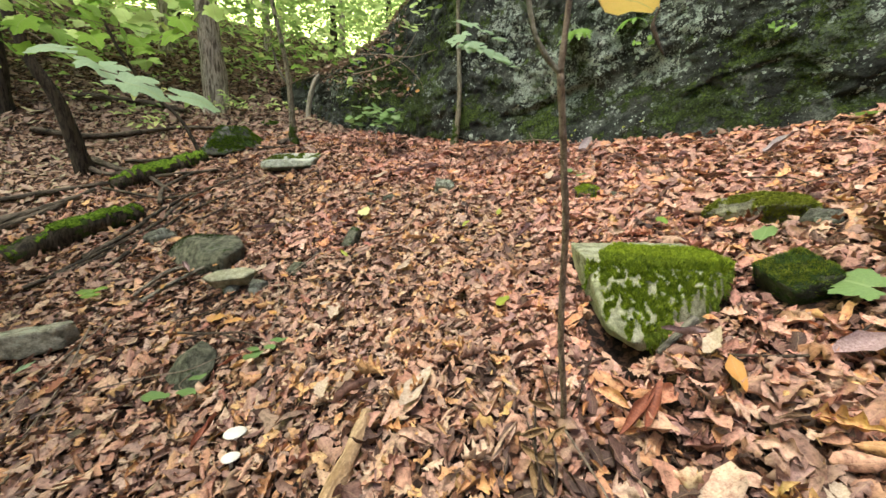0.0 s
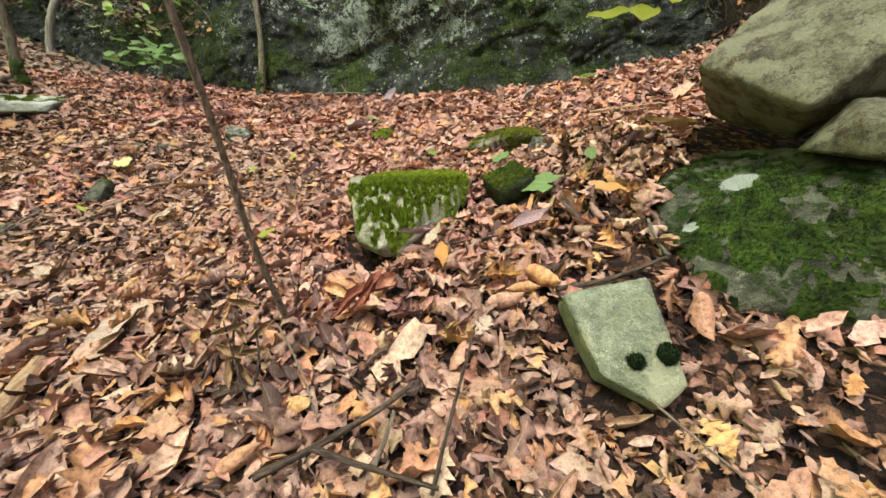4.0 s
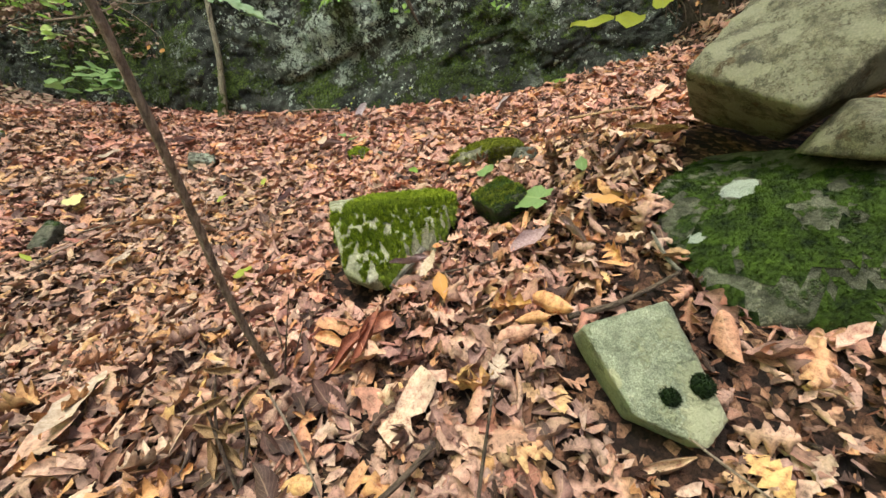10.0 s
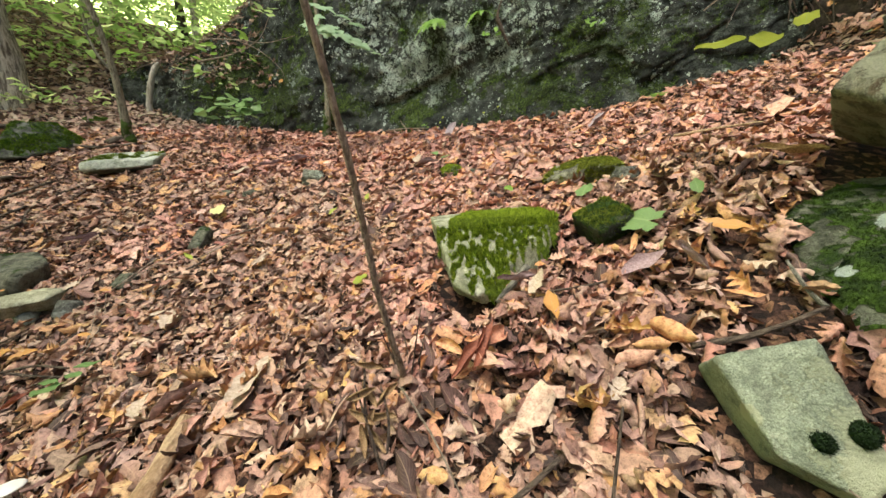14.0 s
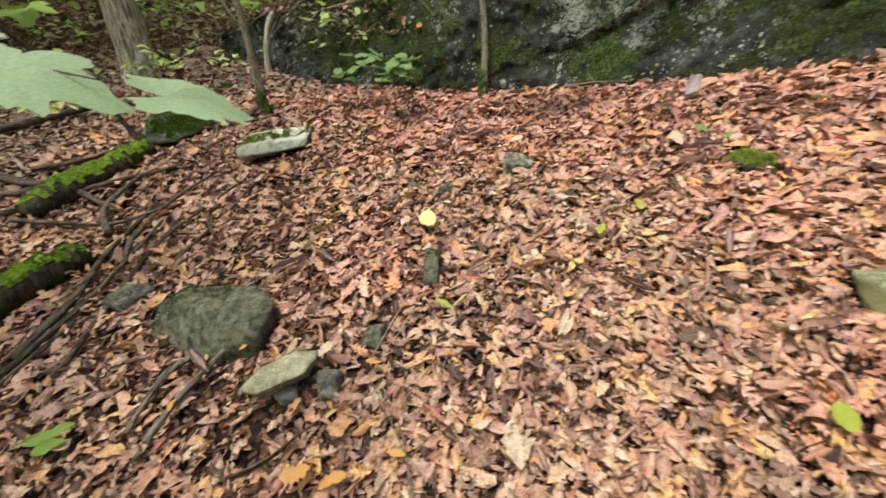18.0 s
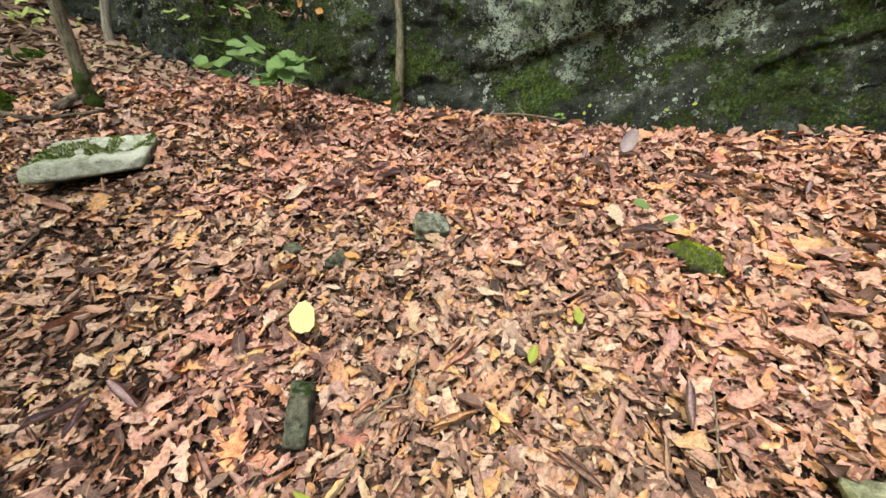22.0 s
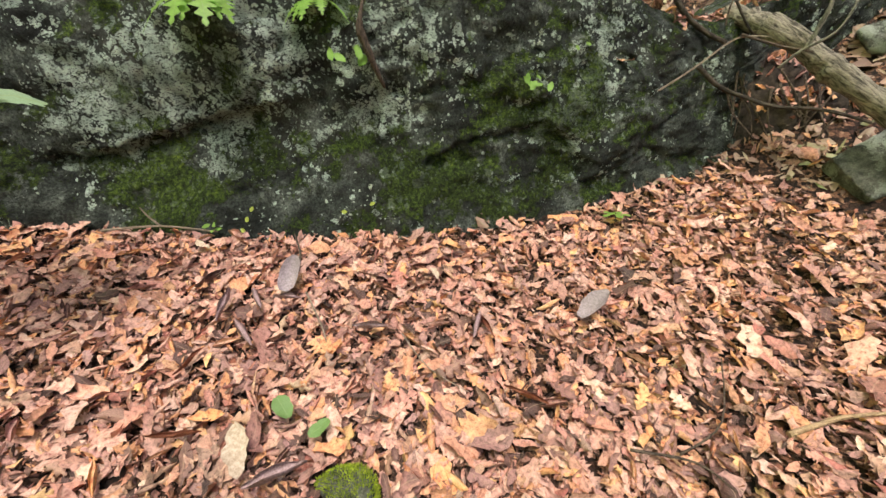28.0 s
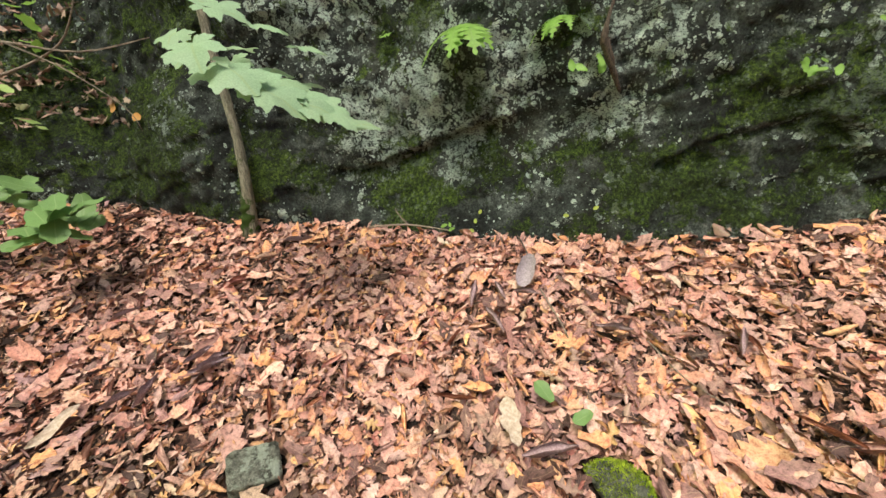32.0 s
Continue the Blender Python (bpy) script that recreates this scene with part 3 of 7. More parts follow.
def hull_rock(pts, level=4, hard=22.0, rough=0.03, grain=0.012, seed=0, fine=9.0):
    """A stone whose facets are those of the hull of pts, with worn edges and an uneven skin."""
    c = sum((Vector(p) for p in pts), Vector()) / len(pts)
    planes = [(n, n.dot(p - c)) for n, p in hull_planes(pts)]
    N = np.array([tuple(n) for n, h in planes])
    H = np.array([max(h, 1e-3) for n, h in planes])
    dirs, faces = sphere_dirs(level)
    D = np.array([tuple(d) for d in dirs])
    q = np.maximum(D @ N.T, 0) / H
    r = 1.0 / np.power(np.power(q, hard).sum(1), 1 / hard)
    size = float(r.mean())
    off = Vector((seed * 7.3, seed * 3.1, seed * 1.7))
    verts = []
    for d, rr in zip(dirs, r):
        p = d * float(rr)
        k = rough * size * noise.fractal(p * (2.2 / size) + off, 1.0, 2.0, 3) + grain * size * noise.fractal(p * (fine / size) + off, 0.8, 2.1, 4)
        verts.append(c + p + d * k)
    return verts, faces


def lump_pts(size, seed):
    """Corners of an irregular broken stone."""
    rng = random.Random(seed)
    out = []
    for k in range(10):
        z = 1 - 2 * (k + 0.5) / 10
        a = 2.4 * k + rng.uniform(-0.5, 0.5)
        r = math.sqrt(1 - z * z)
        s = rng.uniform(0.8, 1.25)
        out.append((size[0] / 2 * r * math.cos(a) * s * 1.1, size[1] / 2 * r * math.sin(a) * s * 1.1, size[2] / 2 * z * s))
    return out


def box_pts(size, seed, cut=0.28):
    """Corners of a rough block, chipped at random."""
    rng = random.Random(seed)
    a, b, c = (s / 2 for s in size)
    out = []
    for sx in (-1, 1):
        for sy in (-1, 1):
            for sz in (-1, 1):
                p = [sx * a, sy * b, sz * c]
                for _ in range(2):
                    q = list(p)
                    k = rng.randrange(3)
                    q[k] *= 1 - cut * rng.random()
                    q[(k + 1) % 3] *= 1 - cut * rng.random() * 0.6
                    out.append(q)
    return out


def stone(name, at, size, mat, label, seed=0, rot=(0, 0, 0), level=4, sink=0.35, hard=80.0, rough=0.06, group="", grain=0.03, block=False):
    """A loose stone, resting a little sunk into the ground at at=(x, y)."""
    v, f = hull_rock(box_pts(size, seed, 0.4) if block else lump_pts(size, seed), level, hard, rough, grain, seed)
    x, y = at
    n = ground_normal(x, y)
    tilt = n.to_track_quat('Z', 'Y').to_matrix().to_4x4()
    m = Matrix.Translation((x, y, ground_z(x, y) + size[2] * (0.5 - sink))) @ tilt @ pose(0, 0, 0, *rot)
    ob = new(name, mesh_of(name, v, f, mat))
    ob.matrix_world = m
    return tagged(ob, label, "rock", group)


def moss_pad(ob, mat, parent, up, keep, thick, seed):
    """A thin cushion of moss that lies on part of a stone's skin."""
    me, m = ob.data, ob.matrix_world
    r3 = m.to_3x3()
    used, faces = {}, []
    for p in me.polygons:
        if (r3 @ p.normal).z > up and (keep is None or keep(m @ p.center)):
            faces.append(tuple(used.setdefault(i, len(used)) for i in p.vertices))
    if not faces:
        return
    verts = [None] * len(used)
    for i, k in used.items():
        v = me.vertices[i]
        q = m @ v.co
        verts[k] = q + (r3 @ v.normal).normalized() * thick * (0.8 + 0.5 * noise.fractal(q * 21.7 + Vector((seed, 0.37, 0.61)), 0.9, 2.0, 3))
    part("moss_pad", mesh_of("moss_pad", verts, faces, mat), parent, "soft pad of green moss")


def moss_tufts(name, ob_me, m, mat, parent, count, height=0.02, up=0.5, seed=0, keep=None, label="bright green moss", blade=0.4, hang=0.0):
    """Short shoots of moss on the upward faces of a stone, joined."""
    rng = random.Random(seed)
    polys = [p for p in ob_me.polygons if (m.to_3x3() @ p.normal).z > up and (keep is None or keep(m @ p.center))]
    if not polys:
        return None
    area = [p.area for p in polys]
    verts, faces = [], []
    co = [m @ v.co for v in ob_me.vertices]
    for p in rng.choices(polys, area, k=count):
        w = [rng.random() + 1e-3 for _ in p.vertices]
        s = sum(w)
        q = sum((co[i] * (a / s) for i, a in zip(p.vertices, w)), Vector())
        n = (m.to_3x3() @ p.normal).normalized()
        d = (n * 0.7 + Vector((rng.uniform(-.6, .6), rng.uniform(-.6, .6), 0.5 + rng.uniform(-.3, .3)))).normalized()
        if hang and n.z < 0.5:
            d = (n * 0.45 + Vector((rng.uniform(-.3, .3), rng.uniform(-.3, .3), -hang))).normalized()
        h = height * rng.uniform(0.5, 1.3)
        a = d.orthogonal().normalized()
        a = (a * math.cos(k := rng.uniform(0, 6.3)) + d.cross(a) * math.sin(k)) * h * blade
        i = len(verts)
        base = q - n * 0.003
        verts += [base - a, base + a, q + d * h + a * 0.15, q + d * h - a * 0.15]
        faces.append((i, i + 1, i + 2, i + 3))
    return tagged(part(name, mesh_of(name, verts, faces, mat, False), parent, label), kind="stuff")


# ---------------------------------------------------------------- leaf shapes
def leaf_shape(kind, rows, curl, bend, twist, seed, wide=True):
    """A leaf of length 1 along y, three or five points across: its verts, quads and uv."""
    rng = random.Random(seed)
    verts, uvs, faces = [], [], []
    cols = (-1.0, -0.5, 0.0, 0.5, 1.0) if wide else (-1.0, 0.0, 1.0)
    for i in range(rows):
        t = i / (rows - 1)
        if kind == "oval":
            w = 0.25 * math.sin(math.pi * min(1, 0.04 + t * 0.94)) ** 0.75
        elif kind == "lance":
            w = 0.17 * math.sin(math.pi * min(1, 0.03 + t * 0.95)) ** 0.9
        elif kind == "oak":
            w = (0.10 + 0.24 * math.sin(math.pi * t) ** 0.8) * (1.0 + 0.55 * math.sin(t * 3.4 * 2 * math.pi + 0.5)) * (0.25 if t in (0.0, 1.0) else 1)
        elif kind == "maple":
            k = (0.12, 0.50, 0.30, 0.66, 0.34, 0.20, 0.30, 0.13, 0.02)
            w = float(np.interp(t, np.linspace(0, 1, len(k)), k)) * 0.85
        else:
            w = 0.33 * math.sin(math.pi * min(1, 0.05 + t * 0.9)) ** 0.6
        w *= 1 + 0.12 * rng.uniform(-1, 1)
        for c in cols:
            a = curl * c * (0.6 + 0.6 * t) + twist * (t - 0.5)
            # arc across the width
            if abs(curl) > 1e-3:
                x = w * math.sin(curl * c) / curl
                z = w * (1 - math.cos(curl * c)) / curl
            else:
                x, z = w * c, 0
            x, z = x * math.cos(twist * (t - .5)) - z * math.sin(twist * (t - .5)), x * math.sin(twist * (t - .5)) + z * math.cos(twist * (t - .5))
            ang = bend * (t - 0.5)
            y = (t - 0.5) if abs(bend) < 1e-3 else math.sin(ang) / bend
            zz = 0 if abs(bend) < 1e-3 else (1 - math.cos(ang)) / bend
            ripple = 0.05 * math.sin(9 * t + 4 * c + seed) * abs(c) + 0.035 * math.sin(6.0 * t + 2.3 * seed) * (1 - 0.6 * abs(c))
            verts.append((x, y + (0.05 * abs(c) if kind in ("oak", "maple") else 0), z + zz + ripple))
            uvs.append((0.5 + 0.5 * c, t))
    nc = len(cols)
    for i in range(rows - 1):
        for j in range(nc - 1):
            a = i * nc + j
            faces.append((a, a + 1, a + nc + 1, a + nc))
    return np.array(verts, dtype=np.float32), np.array(faces, dtype=np.int32), np.array(uvs, dtype=np.float32)


def dead_leaf(kind, curl, bend, twist, seed):
    """A dead leaf of length 1 along y: a fold at the midrib, torn uneven margins and a crumpled blade."""
    rng = random.Random(seed)
    if kind == "lobed":
        half = [0.02, 0.12, 0.25, 0.16, 0.34, 0.18, 0.36, 0.19, 0.28, 0.13, 0.02]
    elif kind == "toothed":
        half = [0.02, 0.12, 0.15, 0.23, 0.20, 0.26, 0.21, 0.20, 0.13, 0.02]
    elif kind == "scrap":
        half = [rng.uniform(0.10, 0.22)] + [rng.uniform(0.13, 0.34) for _ in range(4)] + [rng.uniform(0.08, 0.3)]
    else:
        half = [0.02, 0.11, 0.17, 0.20, 0.20, 0.17, 0.11, 0.01]
    rows = len(half)
    verts, uvs, faces = [], [], []
    lean = rng.uniform(-0.12, 0.12)
    for i, w0 in enumerate(half):
        t = i / (rows - 1)
        mid = lean * math.sin(math.pi * t)
        for c in (-1, 0, 1):
            w = w0 * (1 + rng.uniform(-0.32, 0.22)) if c else 0.0
            a = curl * c
            x = w * math.sin(a) / a * c if c and abs(a) > 1e-3 else w * c
            z = w * (1 - math.cos(a)) / abs(a) * (1 if curl > 0 else -1) if c and abs(a) > 1e-3 else 0.0
            k = twist * (t - 0.5)
            x, z = x * math.cos(k) - z * math.sin(k), x * math.sin(k) + z * math.cos(k)
            ang = bend * (t - 0.5)
            y = math.sin(ang) / bend if abs(bend) > 1e-3 else t - 0.5
            zz = (1 - math.cos(ang)) / bend if abs(bend) > 1e-3 else 0.0
            y += (0.05 * (w0 > 0.2) if kind == "lobed" else 0.0) * abs(c) + rng.uniform(-0.03, 0.03)
            verts.append((x + mid, y, z + zz + rng.uniform(-0.045, 0.045)))
            uvs.append((0.5 + 0.5 * c, t))
    for i in range(rows - 1):
        for j in range(2):
            q = i * 3 + j
            faces.append((q, q + 1, q + 4, q + 3))
    return np.array(verts, dtype=np.float32), np.array(faces, dtype=np.int32), np.array(uvs, dtype=np.float32)


def broad_leaf(seed):
    """A large dead leaf of length 1 along y: rounded lobes or a plain outline, margins rolled up, the blade crumpled."""
    rng = random.Random(seed)
    rows, cols = 17, 5
    lobes = rng.choice((0, 2.6, 3.4, 4.2))
    wide, ph = rng.uniform(0.26, 0.38) if lobes else rng.uniform(0.2, 0.28), rng.uniform(-0.5, 0.5)
    curl, bend, twist, lean = rng.choice((-1, 1)) * rng.uniform(0.5, 1.7), rng.uniform(-1.5, 1.5), rng.uniform(-0.9, 0.9), rng.uniform(-0.12, 0.12)
    verts, uvs, faces = [], [], []
    for i in range(rows):
        t = i / (rows - 1)
        env = math.sin(math.pi * min(1.0, 0.03 + 0.97 * t ** 0.85)) ** 0.75
        for c in (-1, -0.5, 0, 0.5, 1):
            lobe = 1.0 if not lobes else 0.68 + 0.42 * math.cos(2 * math.pi * lobes * t + ph + 0.5 * c)
            w = max(0.006, wide * env * lobe * (1 + 0.14 * noise.noise((t * 9, c * 3, seed))))
            a = curl * c * abs(c)
            x, z = w * c * math.cos(a * 0.6), w * abs(c) * math.sin(abs(a)) * (1 if curl > 0 else -1)
            k = twist * (t - 0.5)
            x, z = x * math.cos(k) - z * math.sin(k), x * math.sin(k) + z * math.cos(k)
            ang = bend * (t - 0.5)
            y, zz = (math.sin(ang) / bend, (1 - math.cos(ang)) / bend) if abs(bend) > 1e-3 else (t - 0.5, 0.0)
            y += 0.05 * abs(c) * (lobe - 0.7) if lobes else 0.0
            verts.append((x + lean * math.sin(math.pi * t), y, z + zz + 0.07 * noise.noise((x * 7, y * 7, seed * 1.7)) + 0.03 * noise.noise((x * 17, y * 17, seed))))
            uvs.append((0.5 + 0.5 * c, t))
    for i in range(rows - 1):
        for j in range(cols - 1):
            q = i * cols + j
            faces.append((q, q + 1, q + cols + 1, q + cols))
    return np.array(verts, dtype=np.float32), np.array(faces, dtype=np.int32), np.array(uvs, dtype=np.float32)


def maple_leaf(seed, droop=0.35):
    """A five-lobed toothed leaf of length 1, fanned from its stalk's end."""
    rng = random.Random(seed)
    lobes = [(90, 0.64, 34), (36, 0.56, 30), (144, 0.56, 30), (-22, 0.40, 28), (202, 0.40, 28)]
    pts = []
    for k in range(72):
        a = -70 + 320 * k / 71
        r = 0.24
        for la, lr, w in lobes:
            t = abs(a - la) / w
            r = max(r, lr * (1 - 0.40 * min(t, 1.0) ** 1.1) if t < 1.0 else 0.0)
        r *= 1 + 0.06 * (1 if k % 4 < 2 else -1) * rng.uniform(0.4, 1)
        pts.append((r * math.cos(radians(a)), -0.1 + r * math.sin(radians(a))))
    ring = [(0.45 * x, 0.45 * (y + 0.1) - 0.1) for x, y in pts]
    verts, uvs, faces = [], [], []
    for x, y in [(0, -0.1)] + ring + pts:
        z = -droop * (x * x + (y + 0.1) ** 2) + 0.10 * abs(x) + 0.03 * math.sin(9 * x + seed) + 0.02 * math.sin(11 * y)
        verts.append((x, y, z))
        uvs.append((0.5 + x, 0.5 + y))
    n = len(pts)
    for k in range(n - 1):
        faces.append((0, 1 + k, 2 + k))
        faces.append((1 + k, 1 + n + k, 2 + n + k, 2 + k))
    return verts, faces, uvs


def joined_leaves(name, placed, shapes, mat, kind="stuff"):
    """One mesh of many leaves. placed: (shape index, 4 x 4 matrix as numpy)."""
    V, F, U, base = [], [], [], 0
    by = {}
    for s, m in placed:
        by.setdefault(s, []).append(m)
    for s, ms in by.items():
        v, f, u = shapes[s]
        M = np.asarray(ms, dtype=np.float32)
        W = np.einsum('nij,vj->nvi', M[:, :3, :3], v) + M[:, None, :3, 3]
        V.append(W.reshape(-1, 3))
        F.append((f[None] + base + (np.arange(len(ms)) * len(v))[:, None, None]).reshape(-1, 4))
        U.append(np.broadcast_to(u[f.ravel()][None], (len(ms), f.size, 2)).reshape(-1, 2))
        base += len(v) * len(ms)
    V, F, U = np.concatenate(V), np.concatenate(F), np.concatenate(U)
    me = bpy.data.meshes.new(name)
    me.vertices.add(len(V)); me.vertices.foreach_set("co", V.ravel())
    me.loops.add(F.size); me.loops.foreach_set("vertex_index", F.astype(np.int32).ravel())
    me.polygons.add(len(F))
    me.polygons.foreach_set("loop_start", np.arange(0, F.size, 4, dtype=np.int32))
    me.polygons.foreach_set("use_smooth", np.ones(len(F), dtype=bool))
    lay = me.uv_layers.new(name="UVMap")
    lay.data.foreach_set("uv", np.ascontiguousarray(U, dtype=np.float32).ravel())
    me.update(calc_edges=True)
    me.validate()
    me.materials.append(mat)
    return me


def place_matrix(p, normal, yaw, tilt_x, tilt_y, size, flip=False):
    q = normal.to_track_quat('Z', 'Y').to_matrix().to_4x4()
    m = Matrix.Translation(p) @ q @ Matrix.Rotation(yaw, 4, 'Z') @ Matrix.Rotation(tilt_x, 4, 'X') @ Matrix.Rotation(tilt_y, 4, 'Y')
    if flip:
        m = m @ Matrix.Rotation(math.pi, 4, 'Y')
    return m @ Matrix.Diagonal((size, size, size, 1))


# ---------------------------------------------------------------- ground and cliff
def ground():
    xs = np.concatenate([-np.geomspace(120, 6.2, 26), np.arange(-6, 6.01, 0.07), np.geomspace(6.2, 120, 26)])
    ys = np.concatenate([-np.geomspace(120, 2.2, 24), np.arange(-2, 9.01, 0.07), np.geomspace(9.2, 150, 28)])
    verts = [(x, y, ground_z(x, y)) for y in ys for x in xs]
    w = len(xs)
    faces = [(j * w + i, j * w + i + 1, (j + 1) * w + i + 1, (j + 1) * w + i) for j in range(len(ys) - 1) for i in range(w - 1)]
    ob = new("ground", mesh_of("ground", verts, faces, M_SOIL))
    return tagged(ob, "sloping forest floor of dark soil under fallen leaves", "ground", kind="structure")


ground()

# foot of the cliff, from its low far end to the near shoulder: x, y, height of the face
FOOT = [(-3.6, 8.3, 0.2), (-2.75, 7.65, 0.85), (-2.0, 7.05, 1.4), (-1.3, 6.62, 1.95), (-0.67, 6.42, 2.45), (-0.2, 5.98, 3.0), (0.35, 5.5, 3.2), (0.85, 5.18, 3.3),
        (1.5, 4.48, 3.3), (1.95, 4.06, 3.2), (2.38, 3.63, 2.8), (2.75, 3.35, 2.2), (3.1, 3.12, 1.65), (3.6, 2.85, 1.25), (4.2, 2.48, 1.0), (5.2, 1.95, 0.7), (6.5, 1.3, 0.5)]
FOOT_X = [f[0] for f in FOOT]


def foot_y(x):
    return float(np.interp(x, FOOT_X, [f[1] for f in FOOT]))


def cliff():
    s = np.concatenate([[0], np.cumsum([math.dist(a[:2], b[:2]) for a, b in zip(FOOT, FOOT[1:])])])
    n_u, n_v, n_t = 520, 150, 34
    us = np.linspace(0, s[-1], n_u)
    kernel = np.ones(21) / 21
    cols = []
    for k in range(3):
        c = np.interp(us, s, [f[k] for f in FOOT])
        c = np.convolve(np.pad(c, 10, mode='edge'), kernel, 'valid')
        cols.append(c)
    X, Y, H = cols
    verts = []
    for i in range(n_u):
        a, b = max(i - 1, 0), min(i + 1, n_u - 1)
        d = Vector((X[b] - X[a], Y[b] - Y[a], 0)).normalized()
        out = Vector((d.y, -d.x, 0))
        z0 = slope(X[i], Y[i]) - 0.25
        h = H[i] + 0.25
        for j in range(n_v + n_t):
            if j < n_v:
                t = j / (n_v - 1)
                z = t * h
                back = 0.10 * z + 0.35 * max(0, t - 0.8) ** 2 * h * 2
                back += min(1.0, max(0.0, (-0.5 - X[i]) / 1.6)) * 0.55 * max(0.0, z - 0.95)
                lean = 1.0
            else:
                t = (j - n_v + 1) / n_t
                z = h * (1 + 0.10 * t ** 0.7 * (1 - t)) - 0.25 * t * t
                back = 0.10 * h + 0.028 * h + 0.02 + (0.3 + 3.2 * t) * t + min(1.0, max(0.0, (-0.5 - X[i]) / 1.6)) * 0.55 * max(0.0, h - 0.95)
                lean = 1.0 - t
            p = Vector((X[i], Y[i], z0 + z)) - out * back
            q = Vector((us[i], back * 1.2, p.z))
            big = 0.22 * noise.noise(Vector((q.x * 0.55, 0, q.z * 0.7)) + Vector((4, 2, 1)))
            mid = 0.05 * noise.fractal(Vector((q.x * 1.5, q.y, q.z * 2.4)), 1.0, 2.0, 4)
            # blocks along slanting joints, each a little proud or back of its neighbours
            w = Vector((q.x * 0.9 + 0.15 * noise.noise(q * 1.3), q.y * 0.5, (q.z - 0.10 * q.x) * 1.9 + 0.25 * noise.noise(q * 2.1)))
            far_d, far_p = noise.voronoi(w)
            gap = min(1.0, (far_d[1] - far_d[0]) / 0.10)
            ledge = 0.038 * noise.noise(far_p[0] * 3.1) - 0.009 * (1 - gap)
            w2 = w * 3.1
            d2, p2 = noise.voronoi(w2)
            chip = 0.022 * noise.noise(p2[0] * 2.7) - 0.006 * (1 - min(1.0, (d2[1] - d2[0]) / 0.14))
            fine = 0.026 * noise.fractal(q * 9.0, 0.8, 2.1, 5)
            # an overhung crack that climbs across the face
            if 0.7 < p.x < 1.95:
                lip = float(np.interp(p.x, (0.7, 0.86, 1.03, 1.25, 1.47, 1.67, 1.95), (2.17, 2.20, 2.21, 2.29, 2.38, 2.43, 2.47))) + 0.02 * noise.noise((p.x * 14, 0, 0))
                fade = min(1.0, (p.x - 0.7) / 0.15, (1.95 - p.x) / 0.3)
                if p.z < lip:
                    ledge -= 0.055 * fade * math.exp(-(lip - p.z) / 0.22)
                else:
                    ledge += 0.02 * fade * math.exp(-(p.z - lip) / 0.10)
            near_foot = min(1.0, max(0.0, (z - 0.1) / 0.6))
            k = (big * (0.35 + 0.65 * near_foot) + mid * (0.5 + 0.5 * near_foot) + ledge + fine + chip)
            verts.append(p + out * k * max(lean, 0.25) + Vector((0, 0, (1 - lean) * (mid + fine))))
    m = n_v + n_t
    faces = [(i * m + j, (i + 1) * m + j, (i + 1) * m + j + 1, i * m + j + 1) for i in range(n_u - 1) for j in range(m - 1)]
    ob = new("rock_face", mesh_of("rock_face", verts, faces, M_CLIFF))
    return tagged(ob, "long dark rock face with pale lichen patches and green moss", "cliff", kind="structure")


cliff_ob = cliff()


# ---------------------------------------------------------------- stones
def hull_stone(name, pts, mat, label, level=5, hard=24.0, rough=0.03, grain=0.014, seed=0, group=""):
    v, f = hull_rock([Vector(p) for p in pts], level, hard, rough, grain, seed)
    c = sum((Vector(p) for p in pts), Vector()) / len(pts)
    ob = new(name, mesh_of(name, [p - c for p in v], f, mat))
    ob.matrix_world = Matrix.Translation(c)
    return tagged(ob, label, "rock", group)


moss_block = hull_stone("mossy_block", [(0.76, 2.20, 0.735), (0.69, 1.78, 0.705), (1.26, 1.52, 0.72), (1.30, 1.95, 0.765),
                                        (0.65, 1.43, 0.47), (0.67, 1.45, 0.42), (0.715, 1.33, 0.43), (0.76, 1.36, 0.38), (1.10, 1.44, 0.42), (1.20, 1.85, 0.5), (0.78, 2.05, 0.45), (0.78, 1.62, 0.69)],
                        M_PALE, "pale square stone block topped with bright green moss, set in leaves", seed=3, hard=60, level=6)
def BLOCK_MOSS(p):
    """Moss on the middle of the block's top that hangs down its front in tongues."""
    ax, ay = p.x - 0.69, p.y - 1.78
    u, v = ax * 0.910 - ay * 0.415, ax * 0.415 + ay * 0.910
    edge = 0.03 * noise.noise(p * 14.3)
    if p.z > 0.685:
        return u > 0.075 + 0.30 * max(0.0, v - 0.10) + edge and v < 0.34 - 0.22 * u + 1.4 * edge
    tongue = 0.15 + 0.20 * noise.noise(Vector((u * 17, 0.3, 0.7))) + 0.10 * noise.noise(Vector((u * 44, 1.3, 0.2))) + 0.20 * math.exp(-((u - 0.30) / 0.10) ** 2)
    return u > 0.02 + edge and 0.70 - p.z < tongue and noise.noise(Vector((p.x * 42, p.y * 42, p.z * 9))) > -0.12


moss_pad(moss_block, M_MOSS_MID, moss_block, -0.4, BLOCK_MOSS, 0.005, 1)
moss_tufts("moss", moss_block.data, moss_block.matrix_world, M_MOSS, moss_block, 20000, 0.022, 0.3, 1, keep=BLOCK_MOSS, blade=0.14)
moss_tufts("hanging_moss", moss_block.data, moss_block.matrix_world, M_MOSS_MID, moss_block, 9000, 0.026, -0.4, 2, keep=lambda p: p.z < 0.71 and BLOCK_MOSS(p), label="green moss hanging down the block's front", blade=0.10, hang=0.9)

